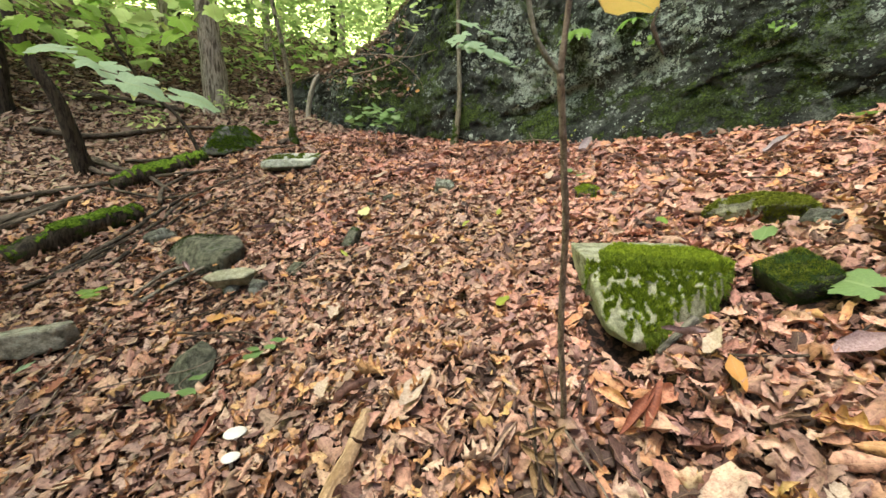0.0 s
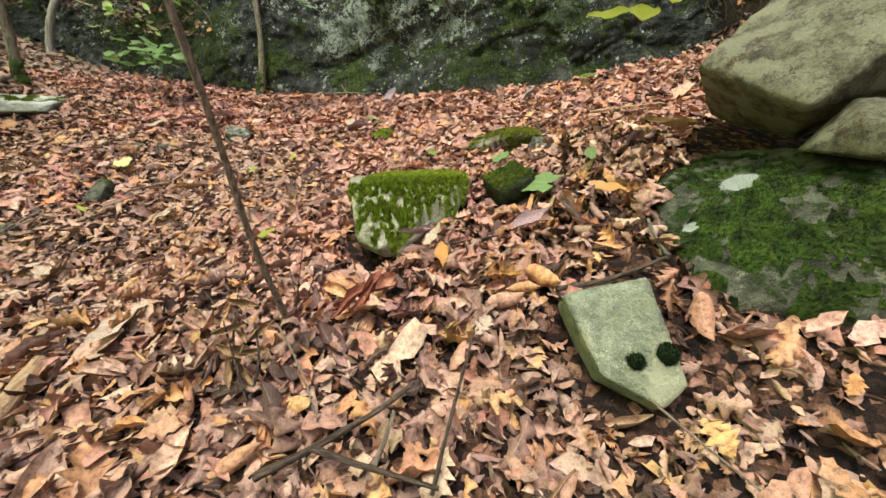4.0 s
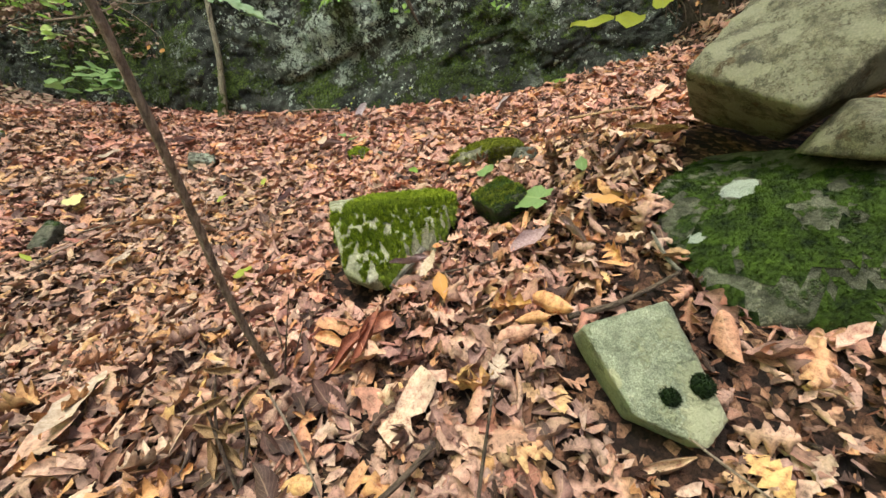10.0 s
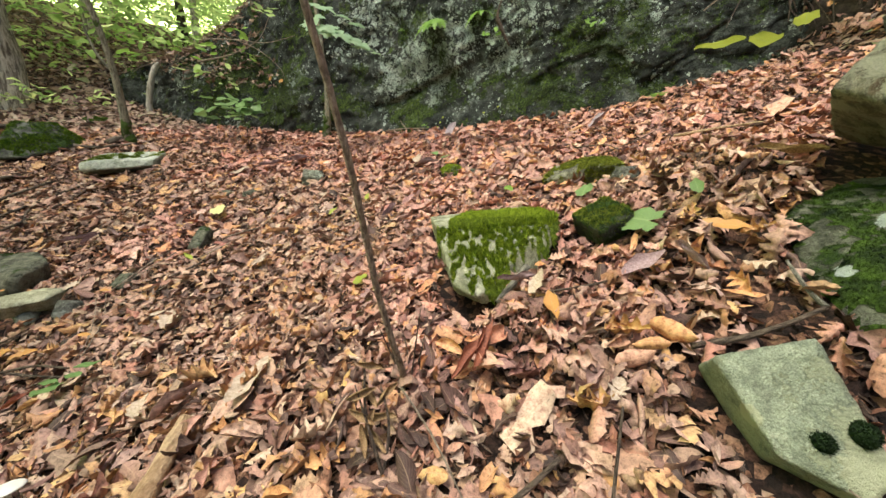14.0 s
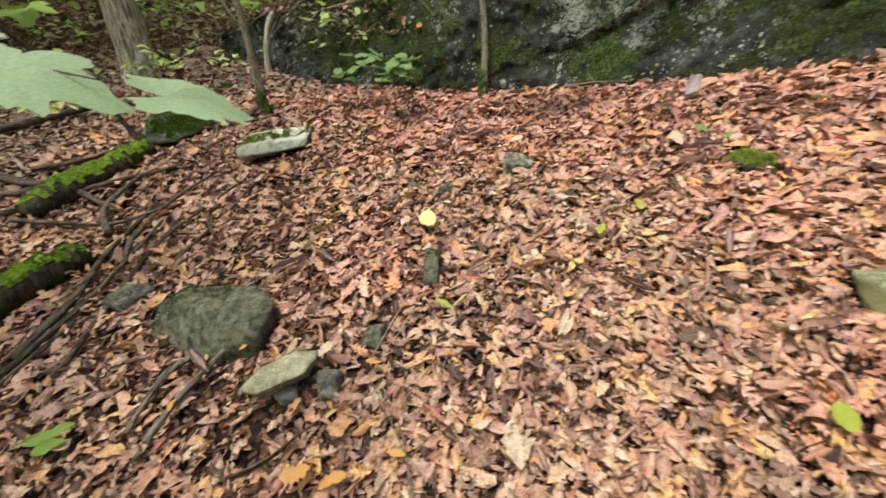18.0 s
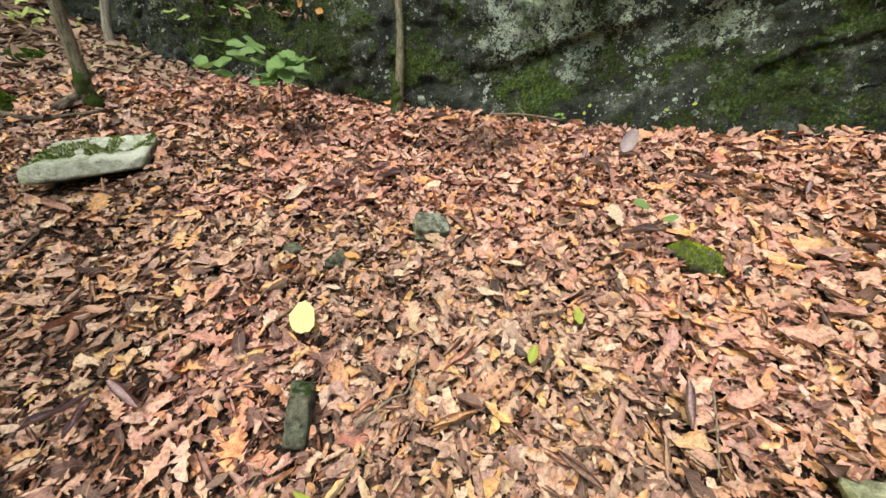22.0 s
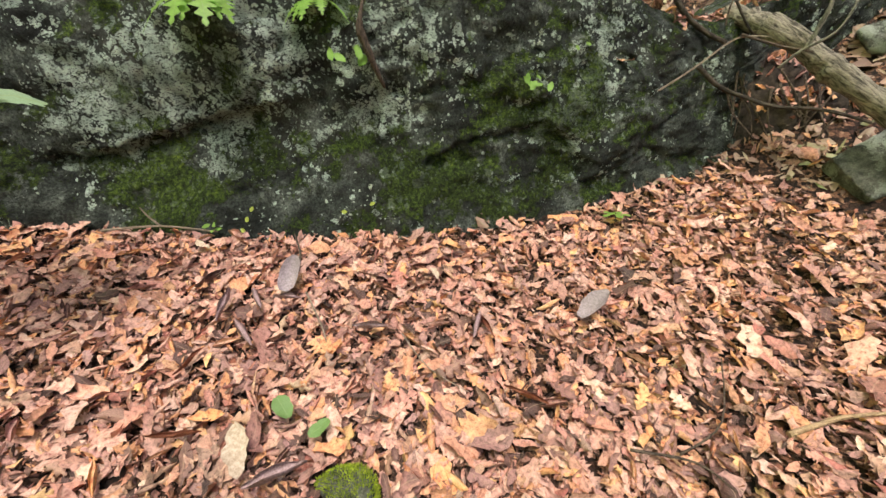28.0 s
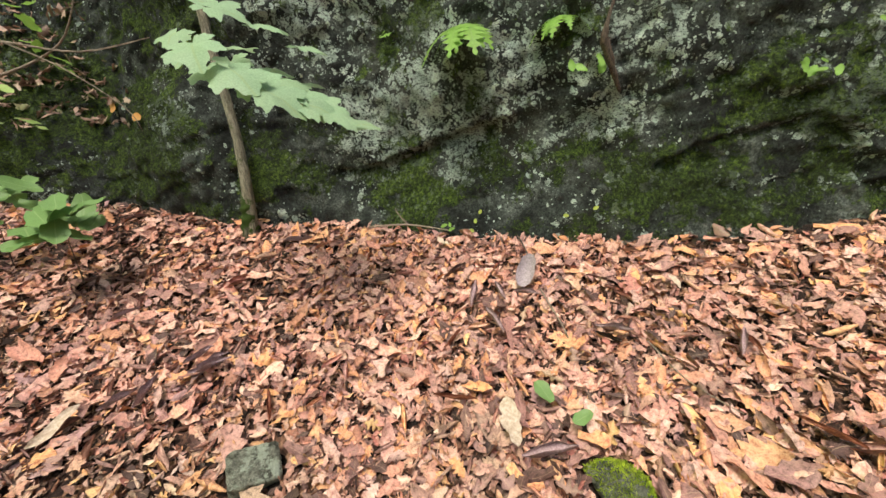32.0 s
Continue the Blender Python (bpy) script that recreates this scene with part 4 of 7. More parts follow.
slab_green = hull_stone("flat_stone", [(1.1, 0.63, 0.4), (1.325, 0.535, 0.445), (1.265, 0.35, 0.215), (1.185, 0.35, 0.175), (1.095, 0.465, 0.225), (1.153, 0.716, 0.318), (1.378, 0.621, 0.363), (1.318, 0.436, 0.133), (1.238, 0.436, 0.093), (1.148, 0.551, 0.143)],
                        M_GREEN_STONE, "smooth greenish-grey flat stone with two round dark moss cushions", seed=8, hard=70, rough=0.012, grain=0.008)


def cushion(at, r, seed):
    dirs, faces = sphere_dirs(3)
    verts = [d * r * (1 + 0.10 * noise.noise(d * 6 + Vector((seed, 0, 0)))) + Vector(at) for d in dirs]
    ob = part("moss_cushion", mesh_of("moss_cushion", verts, faces, M_MOSS_DARK), slab_green, "round dark green moss cushion")
    moss_tufts("moss_fuzz", ob.data, Matrix.Identity(4), M_MOSS_DARK, ob, 1100, 0.006, -0.6, seed, label="dark moss shoots")
    return ob


cushion((1.186, 0.446, 0.250), 0.025, 1)
cushion((1.258, 0.411, 0.273), 0.027, 5)

mossy_rock = hull_stone("mossy_rock", [(1.85, 0.99, 0.70), (1.69, 0.79, 0.55), (1.58, 0.62, 0.39), (1.57, 0.45, 0.32), (1.68, 0.33, 0.34), (1.82, 0.22, 0.43), (2.11, 0.79, 0.78), (2.06, 0.87, 0.77), (2.21, 0.31, 0.80), (2.19, 0.67, 0.84), (2.42, 0.17, 0.77), (2.16, 1.14, 0.80), (2.60, 0.79, 0.73), (2.07, -0.09, 0.41), (1.90, 0.35, 0.70), (1.70, 0.50, 0.20), (1.90, 0.20, 0.20), (1.80, 0.85, 0.40)],
                        M_BIG_MOSSY, "large rounded rock overgrown with dark green moss", seed=11, hard=18, rough=0.07, grain=0.03)
ROCK_MOSS = lambda p: noise.noise(p * 6.1 + Vector((0, 3.3, 0))) + 0.6 * noise.noise(p * 15.1) + 0.5 * noise.noise(p * 41) > 0.02 + 1.6 * max(0.0, p.x - 1.98) and (p - Vector((1.90, 0.64, 0.68))).length > 0.062 and (p - Vector((1.69, 0.67, 0.55))).length > 0.032
moss_pad(mossy_rock, M_MOSS_DULL, mossy_rock, -0.2, ROCK_MOSS, 0.003, 2)
moss_tufts("moss", mossy_rock.data, mossy_rock.matrix_world, M_MOSS_DULL, mossy_rock, 34000, 0.009, -0.3, 4, keep=ROCK_MOSS, blade=0.15, label="dark green moss")
boulder = hull_stone("boulder", [(1.92, 0.87, 1.14), (1.91, 0.49, 0.92), (2.38, 1.08, 1.00), (2.32, 0.70, 0.85), (2.47, 0.75, 1.61), (2.50, 0.53, 1.57), (2.09, 0.33, 1.15), (2.40, 0.29, 1.38), (3.10, 0.91, 1.73), (3.24, 0.56, 1.61), (2.91, 0.64, 1.08), (2.57, 0.31, 1.10)],
                     M_BOULDER, "big angular tan-grey boulder with brown stains, leaning on smaller rocks", seed=5, hard=110, rough=0.03, grain=0.022, level=6)
hull_stone("wedge_boulder", [(2.04, 0.44, 0.95), (2.03, 0.56, 0.80), (1.91, 0.37, 0.88), (1.93, 0.49, 0.79), (1.91, 0.31, 0.76), (1.92, 0.28, 0.85), (2.13, 0.30, 0.93), (2.38, 0.56, 0.85), (2.43, 0.38, 0.87), (2.19, 0.34, 0.74)],
           M_BOULDER, "wedge-shaped grey boulder jammed under a larger one", level=5, seed=15, hard=70, rough=0.02)

ridge_stone = hull_stone("mossy_ridge_stone", [(1.61, 2.27, 0.930), (1.72, 2.27, 1.010), (1.88, 2.11, 1.055), (1.98, 1.95, 1.030), (1.94, 1.83, 0.970), (1.80, 1.93, 0.980), (1.64, 2.15, 0.920), (1.66, 2.25, 0.800), (1.94, 1.90, 0.850), (1.78, 2.01, 0.780)],
                         M_BOULDER, "low long tan-grey stone half covered in olive moss", level=5, seed=21, hard=90, rough=0.05, grain=0.03)
RIDGE_MOSS = lambda p: noise.noise(p * 9) + 0.5 * noise.noise(p * 23.3) > -0.30 - 2.2 * (p.x - 1.74)
moss_tufts("moss", ridge_stone.data, ridge_stone.matrix_world, M_MOSS_OLIVE, ridge_stone, 15000, 0.011, -0.4, 7, keep=RIDGE_MOSS, label="olive-green moss")
stone("pale_stone", (1.91, 1.79), (0.16, 0.12, 0.14), M_GREY, "small pale grey stone beside a mossy one", 31, (10, 5, 40))
st = stone("dark_mossy_stone", (1.46, 1.44), (0.22, 0.20, 0.22), M_MOSSED, "squat dark stone with a mossy top among leaves", 32, (6, 8, -30), 5, 0.45, block=True)
moss_tufts("moss", st.data, st.matrix_world, M_MOSS_OLIVE, st, 2600, 0.008, 0.55, 9, keep=lambda p: noise.noise(p * 13) > -0.1, blade=0.25)
moss_tufts("moss", st.data, st.matrix_world, M_MOSS_MID, st, 5000, 0.008, -0.2, 19, keep=lambda p: noise.noise(p * 8) > -0.4, label="dark green moss", blade=0.25)
st = stone("small_mossy_stone", (1.22, 3.06), (0.30, 0.19, 0.15), M_DARK_STONE, "small low stone capped with bright moss", 33, (0, 0, -37), 4, 0.36)
moss_tufts("moss", st.data, st.matrix_world, M_MOSS, st, 4000, 0.012, 0.0, 10, keep=lambda p: noise.noise(p * 11) > -0.35, blade=0.2)
stone("small_stone", (1.33, 2.86), (0.10, 0.08, 0.07), M_DARK_STONE, "small dark stone against a mossy one", 34, (0, 20, 10))
stone("grey_stone", (0.0, 3.90), (0.20, 0.16, 0.14), M_PITTED, "small angular grey stone on the leaves", 35, (10, 20, 20), 4, 0.2, block=True)
stone("dark_stone", (-0.58, 3.88), (0.16, 0.12, 0.10), M_DARK_STONE, "small dark stone half buried in leaves", 36, (0, 10, 60))
stone("dark_stone", (-0.83, 4.06), (0.14, 0.11, 0.09), M_DARK_STONE, "small dark stone half buried in leaves", 37, (0, 0, 15))
slab = hull_stone("pale_slab", [(-2.42, 4.84, 1.375), (-1.83, 5.06, 1.435), (-2.44, 4.90, 1.475), (-1.80, 5.12, 1.525), (-2.40, 5.30, 1.630), (-1.80, 5.50, 1.670), (-2.30, 5.20, 1.350), (-1.85, 5.35, 1.410)],
                  M_SLAB, "thin pale flat slab with a mossy back edge", level=5, seed=41, hard=90, rough=0.02)
SLAB_MOSS = lambda p: p.y > 5.09 + 0.38 * (p.x + 2.1) + 0.10 * noise.noise(p * 7) and noise.noise(p * 9) > -0.1
moss_tufts("moss", slab.data, slab.matrix_world, M_MOSS_MID, slab, 4500, 0.012, 0.4, 12, keep=SLAB_MOSS, blade=0.25)
wedge = hull_stone("flat_dark_rock", [(-2.23, 3.11, 0.64), (-1.93, 2.91, 0.565), (-1.75, 2.82, 0.535), (-1.845, 3.19, 0.66), (-1.72, 3.05, 0.60), (-2.475, 3.30, 0.60), (-2.33, 3.37, 0.66),
                                      (-2.54, 3.21, 0.47), (-2.38, 3.05, 0.36), (-2.24, 2.93, 0.30), (-2.07, 2.93, 0.30), (-1.79, 2.86, 0.34), (-1.75, 3.1, 0.4)],
                   M_DARK_STONE, "broad dark flat rock with moss along its upper edge", level=5, seed=43, hard=130, rough=0.03, grain=0.025)
moss_tufts("moss", wedge.data, wedge.matrix_world, M_MOSS_DULL, wedge, 1500, 0.008, 0.3, 13, keep=lambda p: p.y > 3.14 + 0.15 * noise.noise(p * 9))
st = stone("low_mossy_stone", (-3.20, 6.98), (0.42, 0.26, 0.12), M_MOSSED, "low flat stone under a mat of green moss", 61, (0, 0, -20), 4, 0.4)
moss_tufts("moss", st.data, st.matrix_world, M_MOSS_LOG, st, 2500, 0.012, 0.2, 31, keep=lambda p: noise.noise(p * 9) > -0.3, blade=0.25)
stone("round_stone", (-2.72, 3.42), (0.28, 0.24, 0.22), M_GREY, "rounded grey stone beside a flat dark rock", 44, (0, 0, 30), 3, 0.35)
hull_stone("thin_pale_stone", [(-1.76, 2.50, 0.43), (-1.68, 2.50, 0.40), (-1.50, 2.58, 0.41), (-1.42, 2.70, 0.455), (-1.55, 2.70, 0.47), (-1.70, 2.60, 0.46), (-1.68, 2.55, 0.33), (-1.50, 2.66, 0.34)],
           M_TAN_STONE, "long thin tan stone propped on another", level=5, seed=45, hard=70, rough=0.03)
stone("small_grey_stone", (-1.40, 2.58), (0.15, 0.14, 0.13), M_GREY, "small rounded grey stone under a thin one", 46, (0, 10, 0))
stone("small_grey_stone", (-1.62, 2.62), (0.16, 0.14, 0.12), M_GREY, "small rounded grey stone under a thin one", 47, (0, 0, 20))
stone("dark_stone", (-1.16, 2.76), (0.16, 0.16, 0.13), M_DARK_STONE, "small dark stone half buried in leaves", 48)
stone("dark_upright_stone", (-0.81, 3.11), (0.09, 0.27, 0.11), M_DARK_STONE, "narrow dark stone standing in the leaves", 49, (12, 0, 5), 4, 0.25, block=True)
hull_stone("pointed_stone", [(-1.427, 1.996, 0.175), (-1.314, 1.943, 0.13), (-1.284, 1.849, 0.07), (-1.33, 1.70, -0.04), (-1.434, 1.763, -0.03), (-1.539, 1.825, 0.02), (-1.526, 1.914, 0.10), (-1.42, 1.85, 0.16), (-1.45, 1.9, -0.08), (-1.36, 1.8, -0.1)], M_DARK_STONE, "pointed dark green-grey stone sunk among leaves", level=5, seed=50, hard=150, rough=0.015, grain=0.012)
hull_stone("pitted_rock", [(-2.81, 1.76, 0.0), (-2.66, 1.56, -0.085), (-2.74, 1.38, -0.34), (-3.34, 1.52, -0.29), (-3.19, 1.70, -0.13), (-3.22, 1.41, -0.40), (-2.93, 1.37, -0.40), (-2.55, 1.83, -0.01), (-2.52, 1.70, -0.13), (-2.60, 1.55, -0.26), (-3.0, 1.95, -0.15), (-2.6, 1.95, -0.15), (-2.9, 1.6, -0.45)],
           M_PITTED, "rough pitted grey rock with pale lichen", level=6, seed=52, hard=170, rough=0.035, grain=0.03)
mb = capped = hull_stone("mossy_boulder", [(-3.68, 5.5, 1.6), (-3.45, 5.75, 2.1), (-3.1, 5.9, 2.1), (-2.93, 5.85, 1.78), (-3.2, 5.4, 1.6), (-3.6, 6.2, 1.9), (-2.95, 6.2, 1.9), (-3.4, 5.45, 1.75)],
           M_MOSSY, "grey boulder with a green mossy cap under young trees", level=5, seed=53, hard=40, rough=0.07, grain=0.04)
moss_tufts("moss", capped.data, capped.matrix_world, M_MOSS_LOG, capped, 9000, 0.014, 0.25, 33, keep=lambda p: noise.noise(p * 4) + 0.4 * noise.noise(p * 13) > -0.1, blade=0.25)
moss_tufts("moss", mb.data, mb.matrix_world, M_MOSS_LOG, mb, 7000, 0.02, 0.5, 31, keep=lambda p: noise.noise(p * 3.1) + 0.6 * noise.noise(p * 9) > 0.02, blade=0.2)


# ---------------------------------------------------------------- trees and saplings
def gp(x, y, up=0.0):
    return Vector((x, y, ground_z(x, y) + up))


def sapling_main():
    t = thing("sapling", gp(0.37, 1.10), "slender bare brown sapling with a forked stem", "sapling")
    base = gp(0.37, 1.10, -0.05)
    limb("stem", [base, (0.329, 1.006, 0.397), (0.286, 0.937, 0.607), (0.264, 0.885, 0.78), (0.243, 0.826, 0.933), (0.222, 0.795, 1.05), (0.203, 0.765, 1.15), (0.183, 0.735, 1.244)],
         [0.013, 0.0095, 0.009, 0.0088, 0.0085, 0.008, 0.008, 0.0078], M_SAPLING, t, "", 8, 0.15)
    limb("branch", [(0.183, 0.735, 1.244), (0.186, 0.72, 1.34), (0.20, 0.70, 1.6), (0.24, 0.71, 2.2), (0.26, 0.74, 2.8)], [0.0068, 0.006, 0.005, 0.004, 0.002], M_SAPLING, t, "", 7, 0.1)
    limb("branch", [(0.183, 0.735, 1.244), (0.150, 0.734, 1.28), (0.118, 0.73, 1.35), (0.085, 0.73, 1.6), (0.05, 0.78, 2.1)], [0.006, 0.0058, 0.0052, 0.004, 0.002], M_DEADWOOD, t, "pale grey side branch", 7, 0.1)
    for k in range(5):
        a = k * 1.26
        limb("shoot", [base + Vector((0.02 * math.cos(a), 0.02 * math.sin(a), 0.03)), base + Vector((0.05 * math.cos(a), 0.05 * math.sin(a), 0.12)),
                       base + Vector((0.09 * math.cos(a + 0.3), 0.09 * math.sin(a + 0.3), 0.2 + 0.03 * k))], [0.004, 0.003, 0.001], M_TWIG, t, "", 5)
    return t


sapling = sapling_main()


def dead_stalk():
    b = gp(0.245, 0.84, 0.02)
    t = thing("dead_stalk", b, "withered brown stalk with shrivelled hanging leaves", "dead plant")
    tops = [Vector((0.235, 0.98, 0.41)), Vector((0.20, 0.93, 0.36)), Vector((0.27, 0.96, 0.33))]
    for k, p in enumerate(tops):
        limb("stem", [b, b.lerp(p, 0.5) + Vector((0.02 * (k - 1), -0.01, 0.01)), p], [0.005, 0.004, 0.002], M_TWIG, t, "", 6, 0.2, k)
        for i in range(3):
            me = leaf_mesh("leaf", leaf_shape("oval", 7, 2.0, 0.8, 0.7, 20 + k * 3 + i), M_WITHERED)
            ob = part("leaf", me, t)
            ob.matrix_world = place_matrix(b.lerp(p, 0.5 + 0.25 * i) + Vector((0.012 * (i - 1), -0.012, -0.02)), Vector((0.3 * (i - 1), -0.8, 0.3)).normalized(), radians(160 + 40 * i + 30 * k), 0.2, 0.1, 0.085)
    return t




def young_tree(pts, radii, label, mat, branches=(), seed=0, name="young_tree"):
    t = thing(name, pts[0], label, "tree")
    limb("trunk", [Vector(pts[0]) - Vector((0, 0, 0.1))] + [Vector(p) for p in pts[1:]], radii, mat, t, "", 12, 0.2, seed)
    for p, r, m in branches:
        limb("limb", p, r, m, t, "", 7, 0.15)
    return t


tree_c = young_tree([(-2.44, 6.1, 1.9), (-2.43, 5.98, 2.78), (-2.47, 5.89, 3.33), (-2.56, 5.81, 3.93), (-2.7, 5.8, 5.0), (-2.75, 5.9, 6.5)],
                    [0.06, 0.038, 0.034, 0.032, 0.028, 0.016], "slim grey-green young tree with a mossy foot", M_BARK_GREY,
                    [([(-2.43, 5.98, 2.75), (-2.55, 5.95, 2.95), (-2.63, 5.93, 3.25), (-2.62, 5.9, 3.3)], [0.022, 0.018, 0.012, 0.006], M_DEADWOOD)], 3)
tree_b = young_tree([(0.16, 5.52, 1.79), (0.235, 5.50, 2.36), (0.23, 5.56, 2.98), (0.22, 5.60, 3.4), (0.2, 5.5, 4.6), (0.3, 5.4, 6.0)],
                    [0.052, 0.034, 0.031, 0.03, 0.024, 0.012], "slim grey-brown young tree in front of the rock face", M_BARK_GREY, (), 4)
limb("moss_sleeve", [(0.158, 5.52, 1.72), (0.168, 5.52, 1.86), (0.185, 5.515, 2.00), (0.197, 5.51, 2.09)], [0.066, 0.056, 0.046, 0.038], M_BARK_MOSS, tree_b, "green moss round the trunk's foot", 12, 0.5, 3)
limb("moss_sleeve", [(-2.44, 6.1, 1.84), (-2.438, 6.08, 2.0), (-2.436, 6.06, 2.18)], [0.078, 0.066, 0.050], M_BARK_MOSS, tree_c, "green moss round the trunk's foot", 12, 0.5, 4)
young_tree([(-4.66, 4.82, 1.34), (-4.71, 4.63, 2.12), (-4.85, 4.5, 2.59), (-4.95, 4.41, 3.22), (-5.1, 4.4, 4.6), (-5.1, 4.6, 6.5)],
                    [0.115, 0.068, 0.060, 0.055, 0.05, 0.035], "dark leaning tree trunk among fallen branches", M_BARK_DARK, (), 5)
young_tree([(-3.45, 5.37, 1.52), (-3.70, 5.32, 2.05), (-4.02, 5.22, 2.42), (-4.25, 5.0, 2.95), (-4.5, 4.8, 4.0)], [0.03, 0.024, 0.021, 0.018, 0.01], "thin dark leaning sapling among fallen branches", M_BARK_DARK, (), 8)
limb("pale_stub", [(-2.67, 7.48, 2.55), (-2.66, 7.47, 2.75), (-2.60, 7.46, 3.0), (-2.52, 7.46, 3.26), (-2.42, 7.48, 3.4)], [0.055, 0.045, 0.05, 0.045, 0.03], M_STUB, None, "", 9, 0.4, 2)
tagged(bpy.data.objects["pale_stub"], "pale barkless root clinging to the rock's edge", "root")


def big_tree(x, y, r, h, lean, mat, seed, label="tall forest tree with furrowed grey bark"):
    rng = random.Random(seed)
    b = gp(x, y)
    t = thing("tree", b, label, "tree", "forest trees")
    pts = [b + Vector((0, 0, -0.15)), b + Vector((0, 0, 0.25))]
    rad = [r * 1.55, r * 1.12]
    for k in range(1, 6):
        f = k / 5
        pts.append(b + Vector((lean[0] * f * h + 0.12 * rng.uniform(-1, 1), lean[1] * f * h + 0.12 * rng.uniform(-1, 1), h * f)))
        rad.append(r * (1 - 0.72 * f))
    limb("trunk", pts, rad, mat, t, "", 14, 0.22, seed)
    placed = []
    for k in range(7):
        f = rng.uniform(0.55, 0.95)
        i = min(int(f * 5), 4)
        p = pts[1 + i].lerp(pts[2 + i], f * 5 - i)
        a = rng.uniform(0, 6.28)
        ln = rng.uniform(0.18, 0.3) * h
        q = p + Vector((math.cos(a) * ln * 0.5, math.sin(a) * ln * 0.5, ln * 0.15))
        e = p + Vector((math.cos(a) * ln, math.sin(a) * ln, ln * rng.uniform(0.2, 0.6)))
        limb("limb", [p, q, e], [r * 0.3, r * 0.18, r * 0.05], mat, t, "", 6, 0.15)
        for _ in range(9):
            c = q.lerp(e, rng.random()) + Vector((rng.gauss(0, 0.09), rng.gauss(0, 0.09), rng.gauss(0, 0.06))) * h * 0.6
            placed.append((0, np.array(place_matrix(c, Vector((rng.gauss(0, .6), rng.gauss(0, .6), 1)).normalized(), rng.uniform(0, 6.3), rng.uniform(-.6, .6), 0, rng.uniform(0.2, 0.4)))))
    me = joined_leaves("crown", placed, CROWN_SHAPES, M_CANOPY)
    tagged(part("crown", me, t, "yellow-green leaf crown"), kind="stuff")
    return t


CROWN_SHAPES = [leaf_shape("round", 4, 0.25, 0.3, 0, 1)]
big_tree(-4.43, 7.40, 0.20, 15, (-0.01, 0.0), M_BARK_BIG, 1)
FOREST = [(-6.75, 9.5, 0.2, 14, -0.01), (-6.9, 5.95, 0.15, 14, -0.02), (-3.9, 14.0, 0.16, 15, 0.0), (-5.4, 12.0, 0.14, 13, 0.01), (-8.5, 12.5, 0.2, 15, 0.0), (-9.5, 8.0, 0.22, 15, 0.01),
          (-7.6, 15.5, 0.18, 15, 0.0), (-10.5, 17, 0.25, 16, 0.0), (-2.2, 16.5, 0.15, 14, 0.01), (-5.0, 19.5, 0.2, 16, 0.0), (-12.5, 11, 0.2, 15, 0.02), (-0.5, 20, 0.2, 16, 0.0),
          (-8.2, 3.6, 0.16, 13, -0.03), (-11.5, 5, 0.22, 15, 0.0), (-14, 14, 0.25, 16, 0), (-9, 22, 0.22, 17, 0), (-3.2, 24, 0.22, 17, 0), (7.0, 6.0, 0.2, 15, 0), (4.5, 9.5, 0.22, 15, 0), (-5.6, 9.0, 0.07, 8, 0.03)]
for k, (x, y, r, h, ln) in enumerate(FOREST):
    big_tree(x, y, r * 0.75, h, (ln, 0.005), M_BARK_DARK if k % 3 else M_BARK_BIG, 10 + k, "tall forest tree with dark bark on the slope")


# ---------------------------------------------------------------- logs, branches and sticks
def stick(name, pts, radii, mat, label, category="stick", sides=7, rough=0.2, seed=0, group=""):
    v, f = tube(pts, radii, sides * (2 if category == "log" else 1), rough, seed, 16 if category == "log" else 5)
    c = Vector(pts[0])
    m = Matrix.Translation(c)
    if mat is not M_LOG_MOSSY:
        m = m @ (Vector(pts[-1]) - c).to_track_quat('Z', 'Y').to_matrix().to_4x4()
    inv = m.inverted()
    ob = new(name, mesh_of(name, [inv @ p for p in v], f, mat))
    ob.matrix_world = m
    return tagged(ob, label, category, group)


def on_ground(pts, up):
    return [gp(x, y, u) for (x, y), u in zip(pts, up if isinstance(up, (list, tuple)) else [up] * len(pts))]


log = stick("mossy_log", on_ground([(-3.78, 3.08), (-3.62, 3.36), (-3.44, 3.66), (-3.27, 3.93)], [0.06, 0.08, 0.09, 0.05]), [0.10, 0.125, 0.12, 0.085], M_LOG_MOSSY, "fallen log covered with bright green moss", "log", 14, 0.35, 1)
moss_pad(log, M_MOSS_LOG, log, 0.45, lambda p: noise.noise(p * 5.3) + 0.5 * noise.noise(p * 17) > -0.25, 0.008, 6)
moss_tufts("moss", log.data, log.matrix_world, M_MOSS_LOG, log, 9000, 0.014, 0.35, 21, keep=lambda p: noise.noise(p * 5.3) + 0.5 * noise.noise(p * 17) > -0.1, blade=0.2)
log2 = stick("mossy_log", on_ground([(-3.97, 4.42), (-3.82, 4.72), (-3.62, 5.08), (-3.45, 5.36)], 0.06), [0.08, 0.13, 0.12, 0.08], M_LOG_MOSSY, "mossy fallen log among bare branches", "log", 12, 0.35, 2)
moss_pad(log2, M_MOSS_LOG, log2, 0.3, lambda p: noise.noise(p * 5.3) + 0.5 * noise.noise(p * 17) > -0.25, 0.008, 7)
moss_tufts("moss", log2.data, log2.matrix_world, M_MOSS_LOG, log2, 6000, 0.014, 0.45, 22, keep=lambda p: noise.noise(p * 5.3) + 0.5 * noise.noise(p * 17) > -0.1, blade=0.2)
